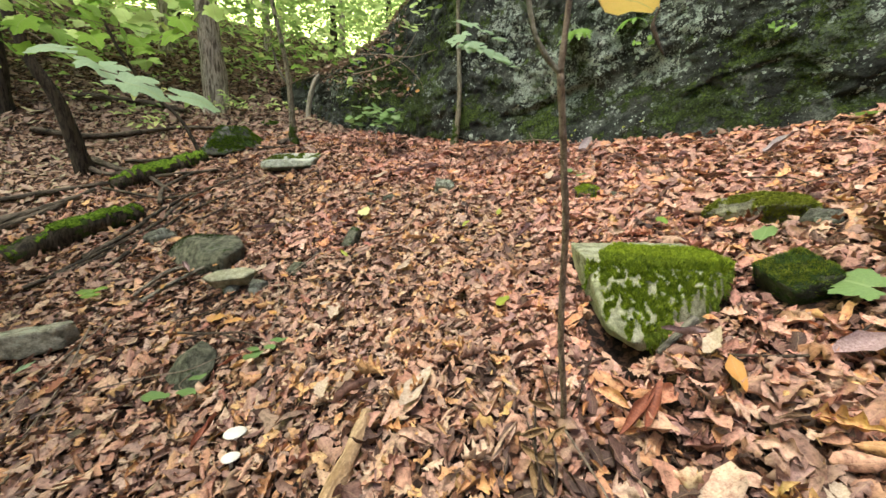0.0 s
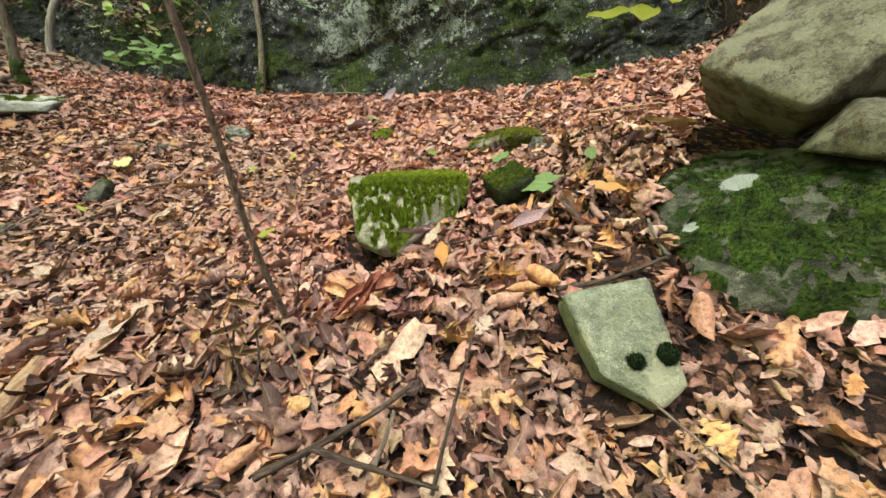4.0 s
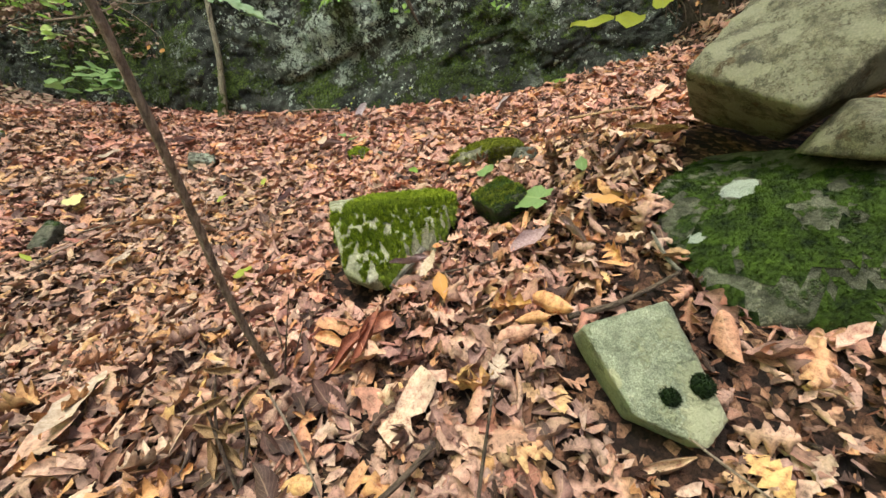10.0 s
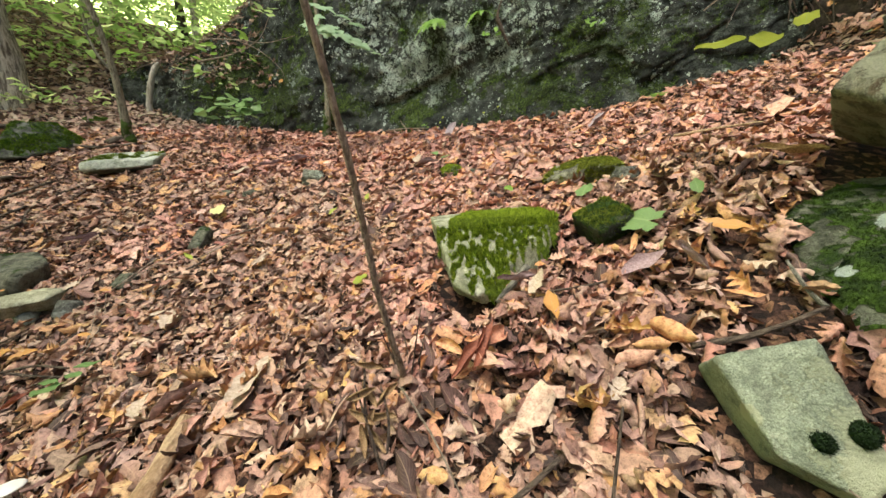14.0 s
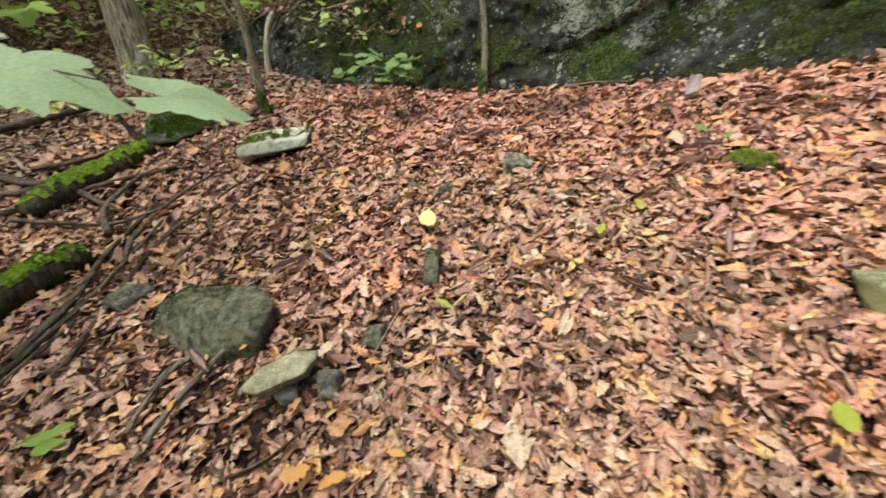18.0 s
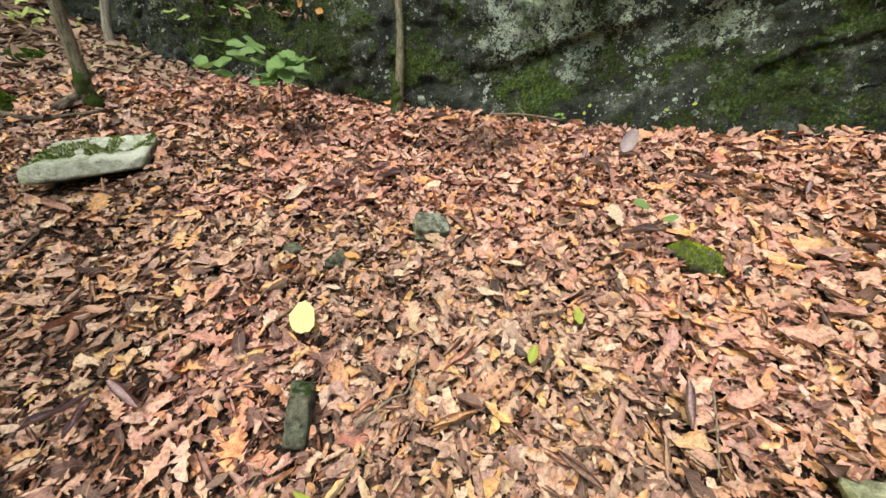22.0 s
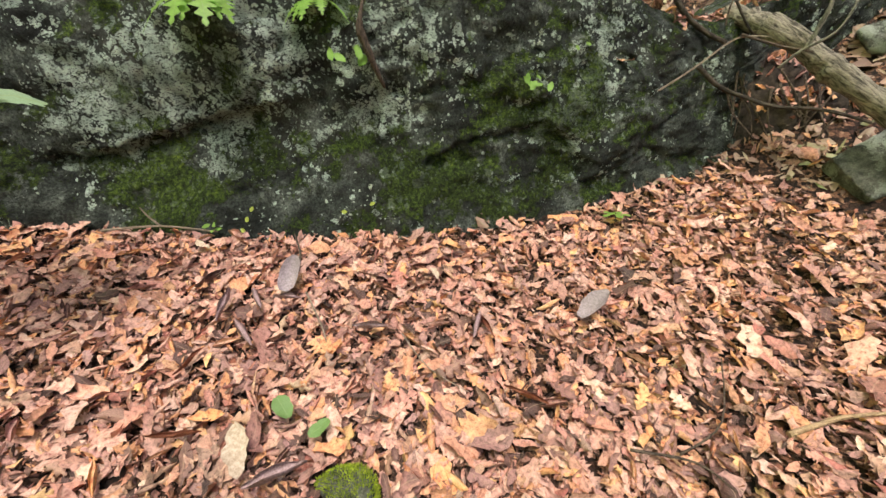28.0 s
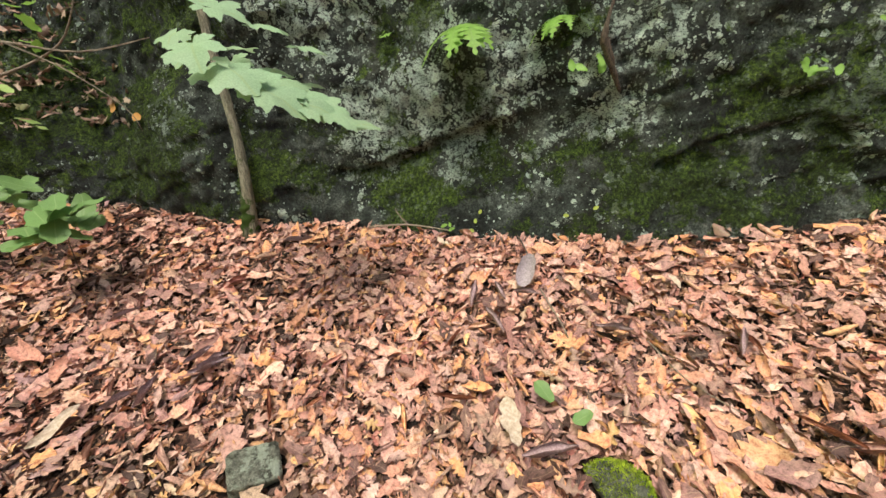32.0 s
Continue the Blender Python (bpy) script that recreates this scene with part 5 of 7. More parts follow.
def prism_stone(name, a, b, wide, high, mat, label, seed=0):
    """A long squared stone lying from a to b, with worn edges and rough ends."""
    a, b = Vector(a), Vector(b)
    axis = (b - a).normalized()
    side = axis.cross(Vector((0, 0, 1))).normalized()
    upw = side.cross(axis)
    rows, ring = 80, 48
    verts, faces = [], []
    for i in range(rows + 1):
        t = i / rows
        end = min(1.0, 0.86 + min(t, 1 - t) * 9.0)
        for k in range(ring):
            q = 2 * math.pi * k / ring
            c, s = math.cos(q), math.sin(q)
            r = 1.0 / (abs(c) ** 18 + abs(s) ** 18) ** (1 / 18)
            p = a.lerp(b, t) + side * (c * r * wide * end) + upw * (s * r * high * end)
            k2 = 0.016 * noise.fractal(p * 7.0 + Vector((seed, 0, 0)), 0.9, 2.0, 5) + 0.012 * noise.noise(p * 3.0)
            verts.append(p + (side * c + upw * s) * k2 + axis * (0.05 * noise.noise(Vector((c * 1.3, s * 1.3, seed + t * 2)))))
    for i in range(rows):
        for k in range(ring):
            faces.append((i * ring + k, (i + 1) * ring + k, (i + 1) * ring + (k + 1) % ring, i * ring + (k + 1) % ring))
    faces.append(tuple(range(ring)))
    faces.append(tuple(reversed(range(rows * ring, (rows + 1) * ring))))
    mid = a.lerp(b, 0.5)
    ob = new(name, mesh_of(name, [v - mid for v in verts], faces, mat))
    ob.matrix_world = Matrix.Translation(mid)
    return tagged(ob, label, "rock")


prism_stone("long_stone", (-3.62, 1.89, -0.04), (-2.42, 2.22, 0.12), 0.088, 0.075, M_BEAM, "long narrow squared stone lying across the slope", 6)
stick("bare_stick", on_ground([(-0.31, 1.19), (-0.36, 1.02), (-0.42, 0.88), (-0.49, 0.79), (-0.57, 0.74)], [0.09, 0.075, 0.07, 0.065, 0.05]), [0.020, 0.030, 0.036, 0.040, 0.036], M_PALEWOOD, "thick pale barkless stick lying on the leaves", "stick", 10, 0.25, 5)
GR = "fallen branches"
for pts, up, r in [
        ([(-3.15, 3.1), (-3.05, 3.5), (-3.1, 3.9), (-3.0, 4.35)], 0.07, 0.028), ([(-2.9, 3.75), (-3.0, 4.05), (-2.85, 4.5), (-2.6, 4.8)], 0.06, 0.022), ([(-3.3, 2.75), (-3.1, 3.0), (-2.95, 3.3)], 0.06, 0.02), ([(-3.2, 4.1), (-3.4, 4.45), (-3.3, 4.9)], 0.07, 0.03), ([(-4.5, 3.3), (-4.2, 3.75), (-4.1, 4.3)], 0.06, 0.045),
        ([(-4.0, 4.3), (-3.6, 4.25), (-3.2, 4.2), (-2.9, 4.35)], 0.08, 0.02), ([(-4.3, 5.0), (-3.9, 5.2), (-3.4, 5.6)], 0.08, 0.025), ([(-2.35, 3.9), (-2.5, 4.2), (-2.45, 4.6)], 0.05, 0.012),
        ([(-4.9, 3.9), (-4.3, 4.3), (-3.7, 4.7), (-3.0, 5.0)], 0.06, 0.035), ([(-4.8, 4.9), (-4.3, 4.7), (-3.9, 4.75), (-3.3, 4.4)], 0.06, 0.04), ([(-5.2, 3.4), (-4.6, 3.6), (-4.1, 4.1)], 0.05, 0.05),
        ([(-2.85, 2.95), (-2.8, 3.5), (-2.75, 4.0), (-2.3, 4.6)], 0.05, 0.018), ([(-3.2, 2.9), (-2.95, 3.5), (-2.85, 4.2)], 0.06, 0.02), ([(-2.6, 3.6), (-2.35, 4.2), (-2.2, 4.6)], 0.04, 0.014),
        ([(-3.0, 5.9), (-2.7, 5.8), (-2.3, 5.95)], 0.05, 0.03), ([(-6.0, 5.5), (-5.2, 5.6), (-4.4, 6.2), (-3.6, 6.4)], 0.08, 0.05), ([(-6.4, 6.6), (-5.4, 6.9), (-4.7, 6.9)], 0.1, 0.07), ([(-2.61, 5.92), (-2.56, 6.17), (-2.51, 6.36)], 0.06, 0.05), ([(-4.46, 3.5), (-4.27, 3.78), (-4.08, 4.12)], 0.07, 0.055), ([(-4.72, 5.0), (-4.27, 4.85), (-3.9, 4.76)], 0.06, 0.05)]:
    stick("fallen_branch", on_ground(pts, up), [r * (1 - 0.5 * i / (len(pts) - 1)) for i in range(len(pts))], M_BRANCH if r > 0.017 else M_TWIG, "dark fallen branch on the leaf litter", "branch", 8, 0.3, len(pts), GR)
TW = "twigs on the leaves"
for pts, up, r, m in [
        ([(0.27, 0.62), (0.394, 0.608), (0.55, 0.63), (0.65, 0.645)], [0.07, 0.09, 0.09, 0.10], 0.010, M_TWIG), ([(0.394, 0.608), (0.456, 0.563), (0.636, 0.457)], [0.09, 0.09, 0.07], 0.009, M_TWIG), ([(0.62, 0.46), (0.70, 0.53), (0.80, 0.61)], [0.06, 0.12, 0.20], 0.006, M_TWIG), ([(0.515, 0.547), (0.54, 0.56), (0.58, 0.593)], [0.07, 0.09, 0.12], 0.008, M_TWIG_PALE), ([(0.33, 0.98), (0.38, 0.82), (0.41, 0.66)], 0.08, 0.004, M_TWIG_PALE), ([(-0.61, 2.945), (-0.46, 3.0), (-0.372, 3.02), (-0.265, 3.216)], 0.06, 0.007, M_TWIG_PALE), ([(0.70, 2.54), (0.60, 2.44), (0.48, 2.33)], 0.07, 0.005, M_TWIG_PALE), ([(1.18, 0.75), (1.31, 0.70), (1.42, 0.66), (1.54, 0.63)], [0.04, 0.045, 0.05, 0.05], 0.011, M_TWIG), ([(1.54, 0.63), (1.56, 0.69), (1.62, 0.78)], 0.05, 0.009, M_DEADWOOD), ([(1.16, 0.44), (1.18, 0.32), (1.21, 0.16)], 0.06, 0.004, M_TWIG_PALE), ([(0.98, 1.36), (0.80, 1.30)], [0.06, 0.06], 0.018, M_DEADWOOD),
        ([(-2.32, 2.25), (-2.18, 1.99), (-2.05, 1.74), (-1.98, 1.53)], 0.06, 0.006, M_TWIG_PALE), ([(-1.67, 2.13), (-1.43, 2.09), (-1.23, 2.04), (-1.05, 1.95)], 0.06, 0.009, M_TWIG), ([(-1.96, 2.17), (-2.02, 2.05), (-2.09, 1.98)], 0.07, 0.004, M_TWIG_PALE), ([(-0.90, 2.86), (-1.03, 2.68), (-1.14, 2.58)], 0.07, 0.004, M_TWIG_PALE), ([(-1.20, 2.50), (-1.12, 2.32), (-1.05, 2.10), (-1.05, 1.98)], 0.07, 0.003, M_TWIG_PALE), ([(-0.88, 2.47), (-1.00, 2.38), (-1.08, 2.30)], 0.07, 0.003, M_TWIG_PALE), ([(-2.11, 2.86), (-2.22, 2.77), (-2.28, 2.55)], [0.06, 0.06, 0.05], 0.022, M_LOG_GREY), ([(-1.79, 2.28), (-1.63, 2.30), (-1.50, 2.35)], 0.05, 0.007, M_TWIG),
        ([(-2.18, 2.50), (-2.12, 2.65), (-1.98, 2.86), (-1.9, 2.92)], 0.04, 0.02, M_DEADWOOD), ([(-2.25, 1.35), (-2.24, 1.7), (-2.26, 2.1), (-2.25, 2.35)], 0.05, 0.007, M_TWIG_PALE),
        ([(-1.78, 2.28), (-1.6, 2.32), (-1.5, 2.38)], 0.03, 0.008, M_TWIG), ([(-1.62, 2.08), (-1.42, 2.1), (-1.2, 1.98), (-1.02, 1.90)], 0.05, 0.008, M_TWIG), ([(-1.05, 2.05), (-1.08, 2.3), (-1.2, 2.6)], 0.04, 0.004, M_TWIG_PALE),
        ([(-1.18, 2.62), (-1.02, 2.82), (-0.92, 2.95)], [0.04, 0.06, 0.06], 0.005, M_TWIG_PALE), ([(-1.0, 2.28), (-0.86, 2.45), (-0.78, 2.58)], 0.05, 0.003, M_TWIG_PALE),
        ([(0.95, 5.02), (1.2, 4.85), (1.42, 4.6)], [0.06, 0.06, 0.05], 0.009, M_TWIG_PALE), ([(1.2, 4.85), (1.16, 4.9), (1.14, 4.92)], [0.06, 0.12, 0.17], 0.006, M_TWIG_PALE),
        ([(1.55, 3.86), (1.50, 3.65), (1.44, 3.5)], [0.06, 0.05, 0.03], 0.005, M_TWIG_PALE), ([(1.60, 4.02), (1.68, 4.12), (1.74, 4.28)], 0.05, 0.009, M_TWIG), ([(-0.75, 2.75), (-0.6, 2.85), (-0.45, 3.02)], 0.04, 0.005, M_TWIG_PALE),
        ([(-0.70, 2.70), (-0.86, 2.62), (-0.95, 2.58)], 0.03, 0.008, M_TWIG), ([(1.95, 2.34), (2.05, 2.15), (2.06, 2.02)], [0.12, 0.13, 0.1], 0.006, M_TWIG), ([(2.1, 2.2), (2.3, 2.1), (2.6, 2.15)], 0.05, 0.005, M_TWIG),
        ([(0.62, 3.0), (0.66, 2.8), (0.70, 2.6)], 0.04, 0.003, M_TWIG_PALE), ([(1.75, 3.35), (1.72, 3.15), (1.76, 2.95)], 0.04, 0.004, M_TWIG_PALE), ([(-0.5, 3.5), (-0.3, 3.46), (-0.2, 3.42)], 0.03, 0.005, M_TWIG),
        ([(-0.9, 3.55), (-0.7, 3.62), (-0.5, 3.7)], 0.04, 0.006, M_TWIG), ([(2.4, 1.9), (2.6, 1.75), (2.75, 1.6)], 0.05, 0.012, M_PALEWOOD), ([(0.95, 1.15), (1.2, 1.08), (1.4, 1.12)], 0.04, 0.006, M_TWIG)]:
    stick("twig", on_ground(pts, [u + 0.022 for u in up] if isinstance(up, list) else up + 0.022), [r * (1 - 0.45 * i / (len(pts) - 1)) for i in range(len(pts))], m, "thin dry twig lying on fallen leaves", "twig", 6, 0.2, len(pts), TW)
# Solid bank coloured very dark to stand in for a shaded hollow.
soil_bank = hull_stone("soil_bank", [(4.38, 2.38, 1.6), (4.46, 2.22, 1.65), (4.60, 2.03, 1.75), (4.76, 1.83, 1.85), (4.82, 1.45, 1.75), (4.52, 2.60, 2.62), (4.66, 2.56, 2.76), (4.74, 2.26, 2.70), (4.80, 2.0, 2.52), (4.95, 1.66, 2.26), (6.0, 2.7, 2.75), (6.0, 1.4, 2.2), (6.0, 2.7, 1.7), (6.0, 1.4, 1.6)], M_HOLLOW_SHADE,
                       "bank of soil and roots at the end of the rock, coloured dark for a shaded hollow", level=5, seed=71, hard=30, rough=0.06, grain=0.05)
tagged(soil_bank, category="soil bank")
for k, (x, y, s) in enumerate([(5.14, 1.14, 0.5), (5.48, 1.52, 0.45), (5.41, 1.24, 0.35), (5.36, 1.72, 0.4), (5.65, 1.94, 0.5), (5.6, 2.6, 0.5), (5.25, 2.5, 0.35)]):
    stone("bank_stone", (x, y), (s, s * 0.8, s * 0.55), M_GREY if k % 2 else M_DARK_STONE, "grey broken stone on the bank beyond the rock face", 200 + k, (8 * k, 5, 37 * k), 4, 0.3, group="stones on the bank")
stone("half_buried_stone", (4.46, 1.60), (0.50, 0.36, 0.24), M_GREY, "flat grey-green stone half buried below the bank", 211, (12, -14, 35), 5, 0.25, block=True)
rng = random.Random(12)
for k in range(16):
    f = rng.random()
    a = Vector((4.46, 2.50, 2.58)).lerp(Vector((4.72, 1.95, 2.46)), f) + Vector((rng.uniform(-.06, .02), rng.uniform(-.04, .04), rng.uniform(-.12, .04)))
    e = a + Vector((rng.uniform(-.16, -.02), rng.uniform(-.25, .2), rng.uniform(-.42, -.15)))
    limb("root", [a + Vector((0.08, 0, 0.02)), a, a.lerp(e, 0.5) + Vector((rng.uniform(-.05, .03), rng.uniform(-.06, .06), 0)), e], [0.008, 0.008, 0.006, 0.003], M_TWIG, soil_bank, "", 6, 0.2, k)
# fallen timber on the shoulder of the rock
stick("weathered_log", [(4.50, 2.62, 2.98), (4.38, 2.36, 2.84), (4.36, 2.14, 2.68), (4.34, 1.94, 2.50), (4.30, 1.74, 2.32), (4.26, 1.42, 2.02)], [0.06, 0.072, 0.07, 0.074, 0.07, 0.06], M_LOG_GREY, "weathered grey log sliding down from the rock's top", "log", 12, 0.35, 9)
for pts, r, m in [([(4.00, 2.92, 3.19), (4.01, 2.88, 3.07), (4.02, 2.80, 2.94), (4.09, 2.69, 2.83), (4.16, 2.55, 2.74)], 0.024, M_BARK_DARK),
                  ([(4.02, 2.80, 2.96), (4.02, 2.79, 2.83), (4.03, 2.75, 2.71)], 0.016, M_BARK_DARK),
                  ([(3.75, 2.89, 2.41), (3.88, 2.72, 2.54), (4.00, 2.63, 2.63), (4.16, 2.49, 2.76), (4.27, 2.33, 2.76)], 0.008, M_TWIG_PALE),
                  ([(3.94, 2.65, 2.59), (4.01, 2.52, 2.46), (4.07, 2.36, 2.38), (4.12, 2.21, 2.32), (4.16, 1.97, 2.29), (4.14, 1.75, 2.21)], 0.016, M_BARK_DARK),
                  ([(4.12, 2.24, 2.55), (4.12, 2.15, 2.64), (4.12, 2.02, 2.72), (4.16, 1.97, 2.86), (4.21, 1.97, 2.93)], 0.01, M_DEADWOOD),
                  ([(4.27, 2.13, 2.67), (4.27, 2.09, 2.80), (4.27, 2.07, 2.91), (4.27, 2.08, 3.02)], 0.015, M_DEADWOOD),
                  ([(4.16, 2.47, 2.78), (4.22, 2.26, 2.69), (4.27, 2.09, 2.64)], 0.009, M_TWIG),
                  ([(3.91, 3.23, 3.06), (3.96, 3.09, 3.00), (4.04, 2.96, 2.93)], 0.016, M_BARK_DARK),
                  ([(4.16, 2.57, 2.85), (4.16, 2.56, 2.98), (4.16, 2.49, 3.06)], 0.007, M_TWIG),
                  ([(4.16, 2.54, 2.99), (4.21, 2.47, 2.86), (4.27, 2.42, 2.79)], 0.009, M_BARK_DARK),
                  ([(4.26, 1.95, 2.11), (4.26, 1.92, 2.20), (4.26, 1.89, 2.27)], 0.007, M_TWIG),
                  ([(3.85, 3.40, 3.17), (3.82, 3.36, 3.07), (3.80, 3.27, 2.97), (3.76, 3.21, 2.90)], 0.006, M_TWIG_PALE)]:
    stick("fallen_branch", [Vector(p) for p in pts], [r * (1 - 0.4 * i / (len(pts) - 1)) for i in range(len(pts))], m, "dark bare branch tangled on the rock's shoulder", "branch", 7, 0.2, 3, "branches on the rock shoulder")


# ---------------------------------------------------------------- fallen leaves
LITTER_SHAPES = []
for k, kd in enumerate(["lobed"] * 5 + ["toothed"] * 3 + ["scrap"] * 5 + ["plain"] * 6):
    rg = random.Random(k)
    LITTER_SHAPES.append(dead_leaf(kd, rg.choice((-1, 1)) * rg.uniform(0.3, 1.5), rg.uniform(-1.4, 1.4), rg.uniform(-1.1, 1.1), k))
for k, kd in enumerate(["oval", "lance", "oval", "lance", "oval", "oval"]):
    rg = random.Random(40 + k)
    LITTER_SHAPES.append(leaf_shape(kd, 5, rg.uniform(2.0, 3.0), rg.uniform(-0.6, 0.6), rg.uniform(-0.5, 0.5), k))
BROAD_SHAPES = [broad_leaf(k) for k in range(16)]
SIMPLE_SHAPES = [leaf_shape("oval", 3, 0.8, 0.6, 0.3, 50, False), leaf_shape("round", 3, 0.9, -0.5, -0.3, 51, False), leaf_shape("lance", 3, 1.5, 0.4, 0.5, 52, False)]


def covered():
    """What lies on the ground, seen from above, so that leaves keep off the stones."""
    from mathutils.bvhtree import BVHTree
    V, F = [], []
    for ob in scene.objects:
        if ob.type == 'MESH' and ob.get("category") in ("rock", "log") and ob.parent is None:
            n = len(V)
            V += [ob.matrix_world @ v.co for v in ob.data.vertices]
            F += [tuple(n + i for i in p.vertices) for p in ob.data.polygons]
    return BVHTree.FromPolygons(V, F)


STONES = covered()



def on_stone(x, y, r=0.02):
    for dx, dy in ((0, 0), (r, 0), (-r, 0), (0, r), (0, -r)):
        z = ground_z(x + dx, y + dy)
        hit = STONES.ray_cast(Vector((x + dx, y + dy, z + 1.2)), Vector((0, 0, -1)))
        if hit[0] is not None and hit[0].z > z + 0.01:
            return True
    return False


def litter(count, box, shapes, size, lift, accept, seed, tilt=0.45):
    rng = random.Random(seed)
    placed = []
    while len(placed) < count:
        x, y = rng.uniform(box[0], box[1]), rng.uniform(box[2], box[3])
        if not accept(x, y, rng):
            continue
        n = ground_normal(x, y)
        s = rng.uniform(*size) * (0.75 + 0.5 * rng.random() ** 2)
        p = gp(x, y, rng.random() ** 1.5 * lift + 0.004)
        k = rng.randrange(len(shapes))
        tl = tilt * (1.0 if y < 1.3 else 0.72)
        placed.append((k, np.array(place_matrix(p, n, rng.uniform(0, 6.283), rng.gauss(0, tl), rng.gauss(0, tl), s, rng.random() < 0.4))))
    return placed


def by_feet(x, y, r):
    return -1.7 < x < 2.3 and y < 2.3 and fresh(x, y, r)


def clear(x, y):
    return y < foot_y(x) + 0.05


def wanted(x, y, r):
    if not clear(x, y) or on_stone(x, y):
        return False
    bare = max(math.exp(-((x + 1.69) ** 2 + (y - 2.42) ** 2) / 0.012), 0.8 * math.exp(-((x - 0.68) ** 2 + (y - 1.36) ** 2) / 0.015), 0.6 * math.exp(-((x - 1.42) ** 2 + (y - 3.78) ** 2) / 0.02), 0.7 * math.exp(-((x + 1.2) ** 2 + (y - 2.6) ** 2) / 0.02))
    return r.random() > bare


def fresh(x, y, r):
    """Where the upper, lighter leaves lie: thick along the middle of the slope, thin and patchy at its sides."""
    if not wanted(x, y, r):
        return False
    lit = max(math.exp(-((x - 0.5 * y + 0.75) / 1.35) ** 2), math.exp(-((x - 1.2) ** 2 + (y - 3.6) ** 2) / 3.2))
    k = 0.44 + 0.48 * lit - 0.24 * max(0.0, min(1.0, (1.7 - y) / 1.0)) + 0.55 * noise.noise((x * 2.3, y * 2.3, 5.0)) + 0.35 * noise.noise((x * 6.1, y * 6.1, 2.0))
    return r.random() < k


# Lower layer in darkened leaf colours, so that the gaps read as shade.
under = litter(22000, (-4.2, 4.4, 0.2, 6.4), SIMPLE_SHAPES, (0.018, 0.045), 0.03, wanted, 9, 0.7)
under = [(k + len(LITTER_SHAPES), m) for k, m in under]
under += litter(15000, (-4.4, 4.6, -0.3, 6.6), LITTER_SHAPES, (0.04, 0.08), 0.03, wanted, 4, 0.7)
under_ob = new("rotten_leaf_litter", joined_leaves("rotten_leaf_litter", under, LITTER_SHAPES + SIMPLE_SHAPES, M_LITTER_GAP_DARK))
tagged(under_ob, "crumbled lower leaves coloured dark for the shaded gaps", "leaf litter", kind="stuff")
near = [(k + len(LITTER_SHAPES), m) for k, m in litter(16000, (-4.2, 4.4, -0.2, 6.4), SIMPLE_SHAPES, (0.02, 0.05), 0.055, fresh, 15, 0.55)]
near += litter(13000, (-4.4, 4.6, -0.3, 6.6), LITTER_SHAPES, (0.045, 0.08), 0.055, fresh, 5, 0.6)
near += litter(21500, (-4.4, 4.6, -0.3, 6.6), LITTER_SHAPES, (0.06, 0.115), 0.06, fresh, 1, 0.48)
near += litter(4000, (-4.4, 4.6, -0.3, 6.6), LITTER_SHAPES, (0.105, 0.19), 0.065, lambda x, y, r: not by_feet(x, y, r) and fresh(x, y, r), 6, 0.36)
broad = litter(950, (-1.7, 2.3, -0.3, 2.3), BROAD_SHAPES, (0.10, 0.18), 0.06, by_feet, 73, 0.4)
broad += litter(130, (0.8, 1.95, 0.3, 1.6), BROAD_SHAPES, (0.11, 0.165), 0.08, wanted, 71, 0.5)
broad += litter(160, (-1.1, 0.9, 0.3, 1.3), BROAD_SHAPES, (0.11, 0.165), 0.08, wanted, 72, 0.5)
near += [(k + len(LITTER_SHAPES) + len(SIMPLE_SHAPES), m) for k, m in broad]
far = litter(16000, (-6.5, 6.5, -2.6, 7.6), SIMPLE_SHAPES, (0.06, 0.11), 0.04, lambda x, y, r: not (-4.1 < x < 4.3 and 0.0 < y < 6.3) and (clear(x, y) or x < -3.6), 12)
far += litter(15000, (-9, 7, -3.5, 12), SIMPLE_SHAPES, (0.09, 0.17), 0.04, lambda x, y, r: not (-4.3 < x < 4.5 and -0.5 < y < 6.5) and (clear(x, y) or x < -3.6), 2)
far += litter(9000, (-20, -3, 6, 26), SIMPLE_SHAPES, (0.16, 0.3), 0.04, lambda x, y, r: True, 3)
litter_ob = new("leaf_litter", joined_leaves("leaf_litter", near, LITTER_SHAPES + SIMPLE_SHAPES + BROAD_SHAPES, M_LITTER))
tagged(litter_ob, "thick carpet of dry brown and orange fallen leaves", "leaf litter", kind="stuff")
far += litter(4500, (2.6, 7.5, 1.5, 8), SIMPLE_SHAPES, (0.09, 0.16), 0.05, lambda x, y, r: not clear(x, y), 14)
far_ob = new("far_leaf_litter", joined_leaves("far_leaf_litter", far, SIMPLE_SHAPES, M_FADED))
tagged(far_ob, "faded grey-brown fallen leaves further up the slope", "leaf litter", kind="stuff")


def leaf_mesh(name, shape, mat):
    v, f, u = shape
    return mesh_of(name, v, [tuple(int(i) for i in q) for q in f], mat, True, u)


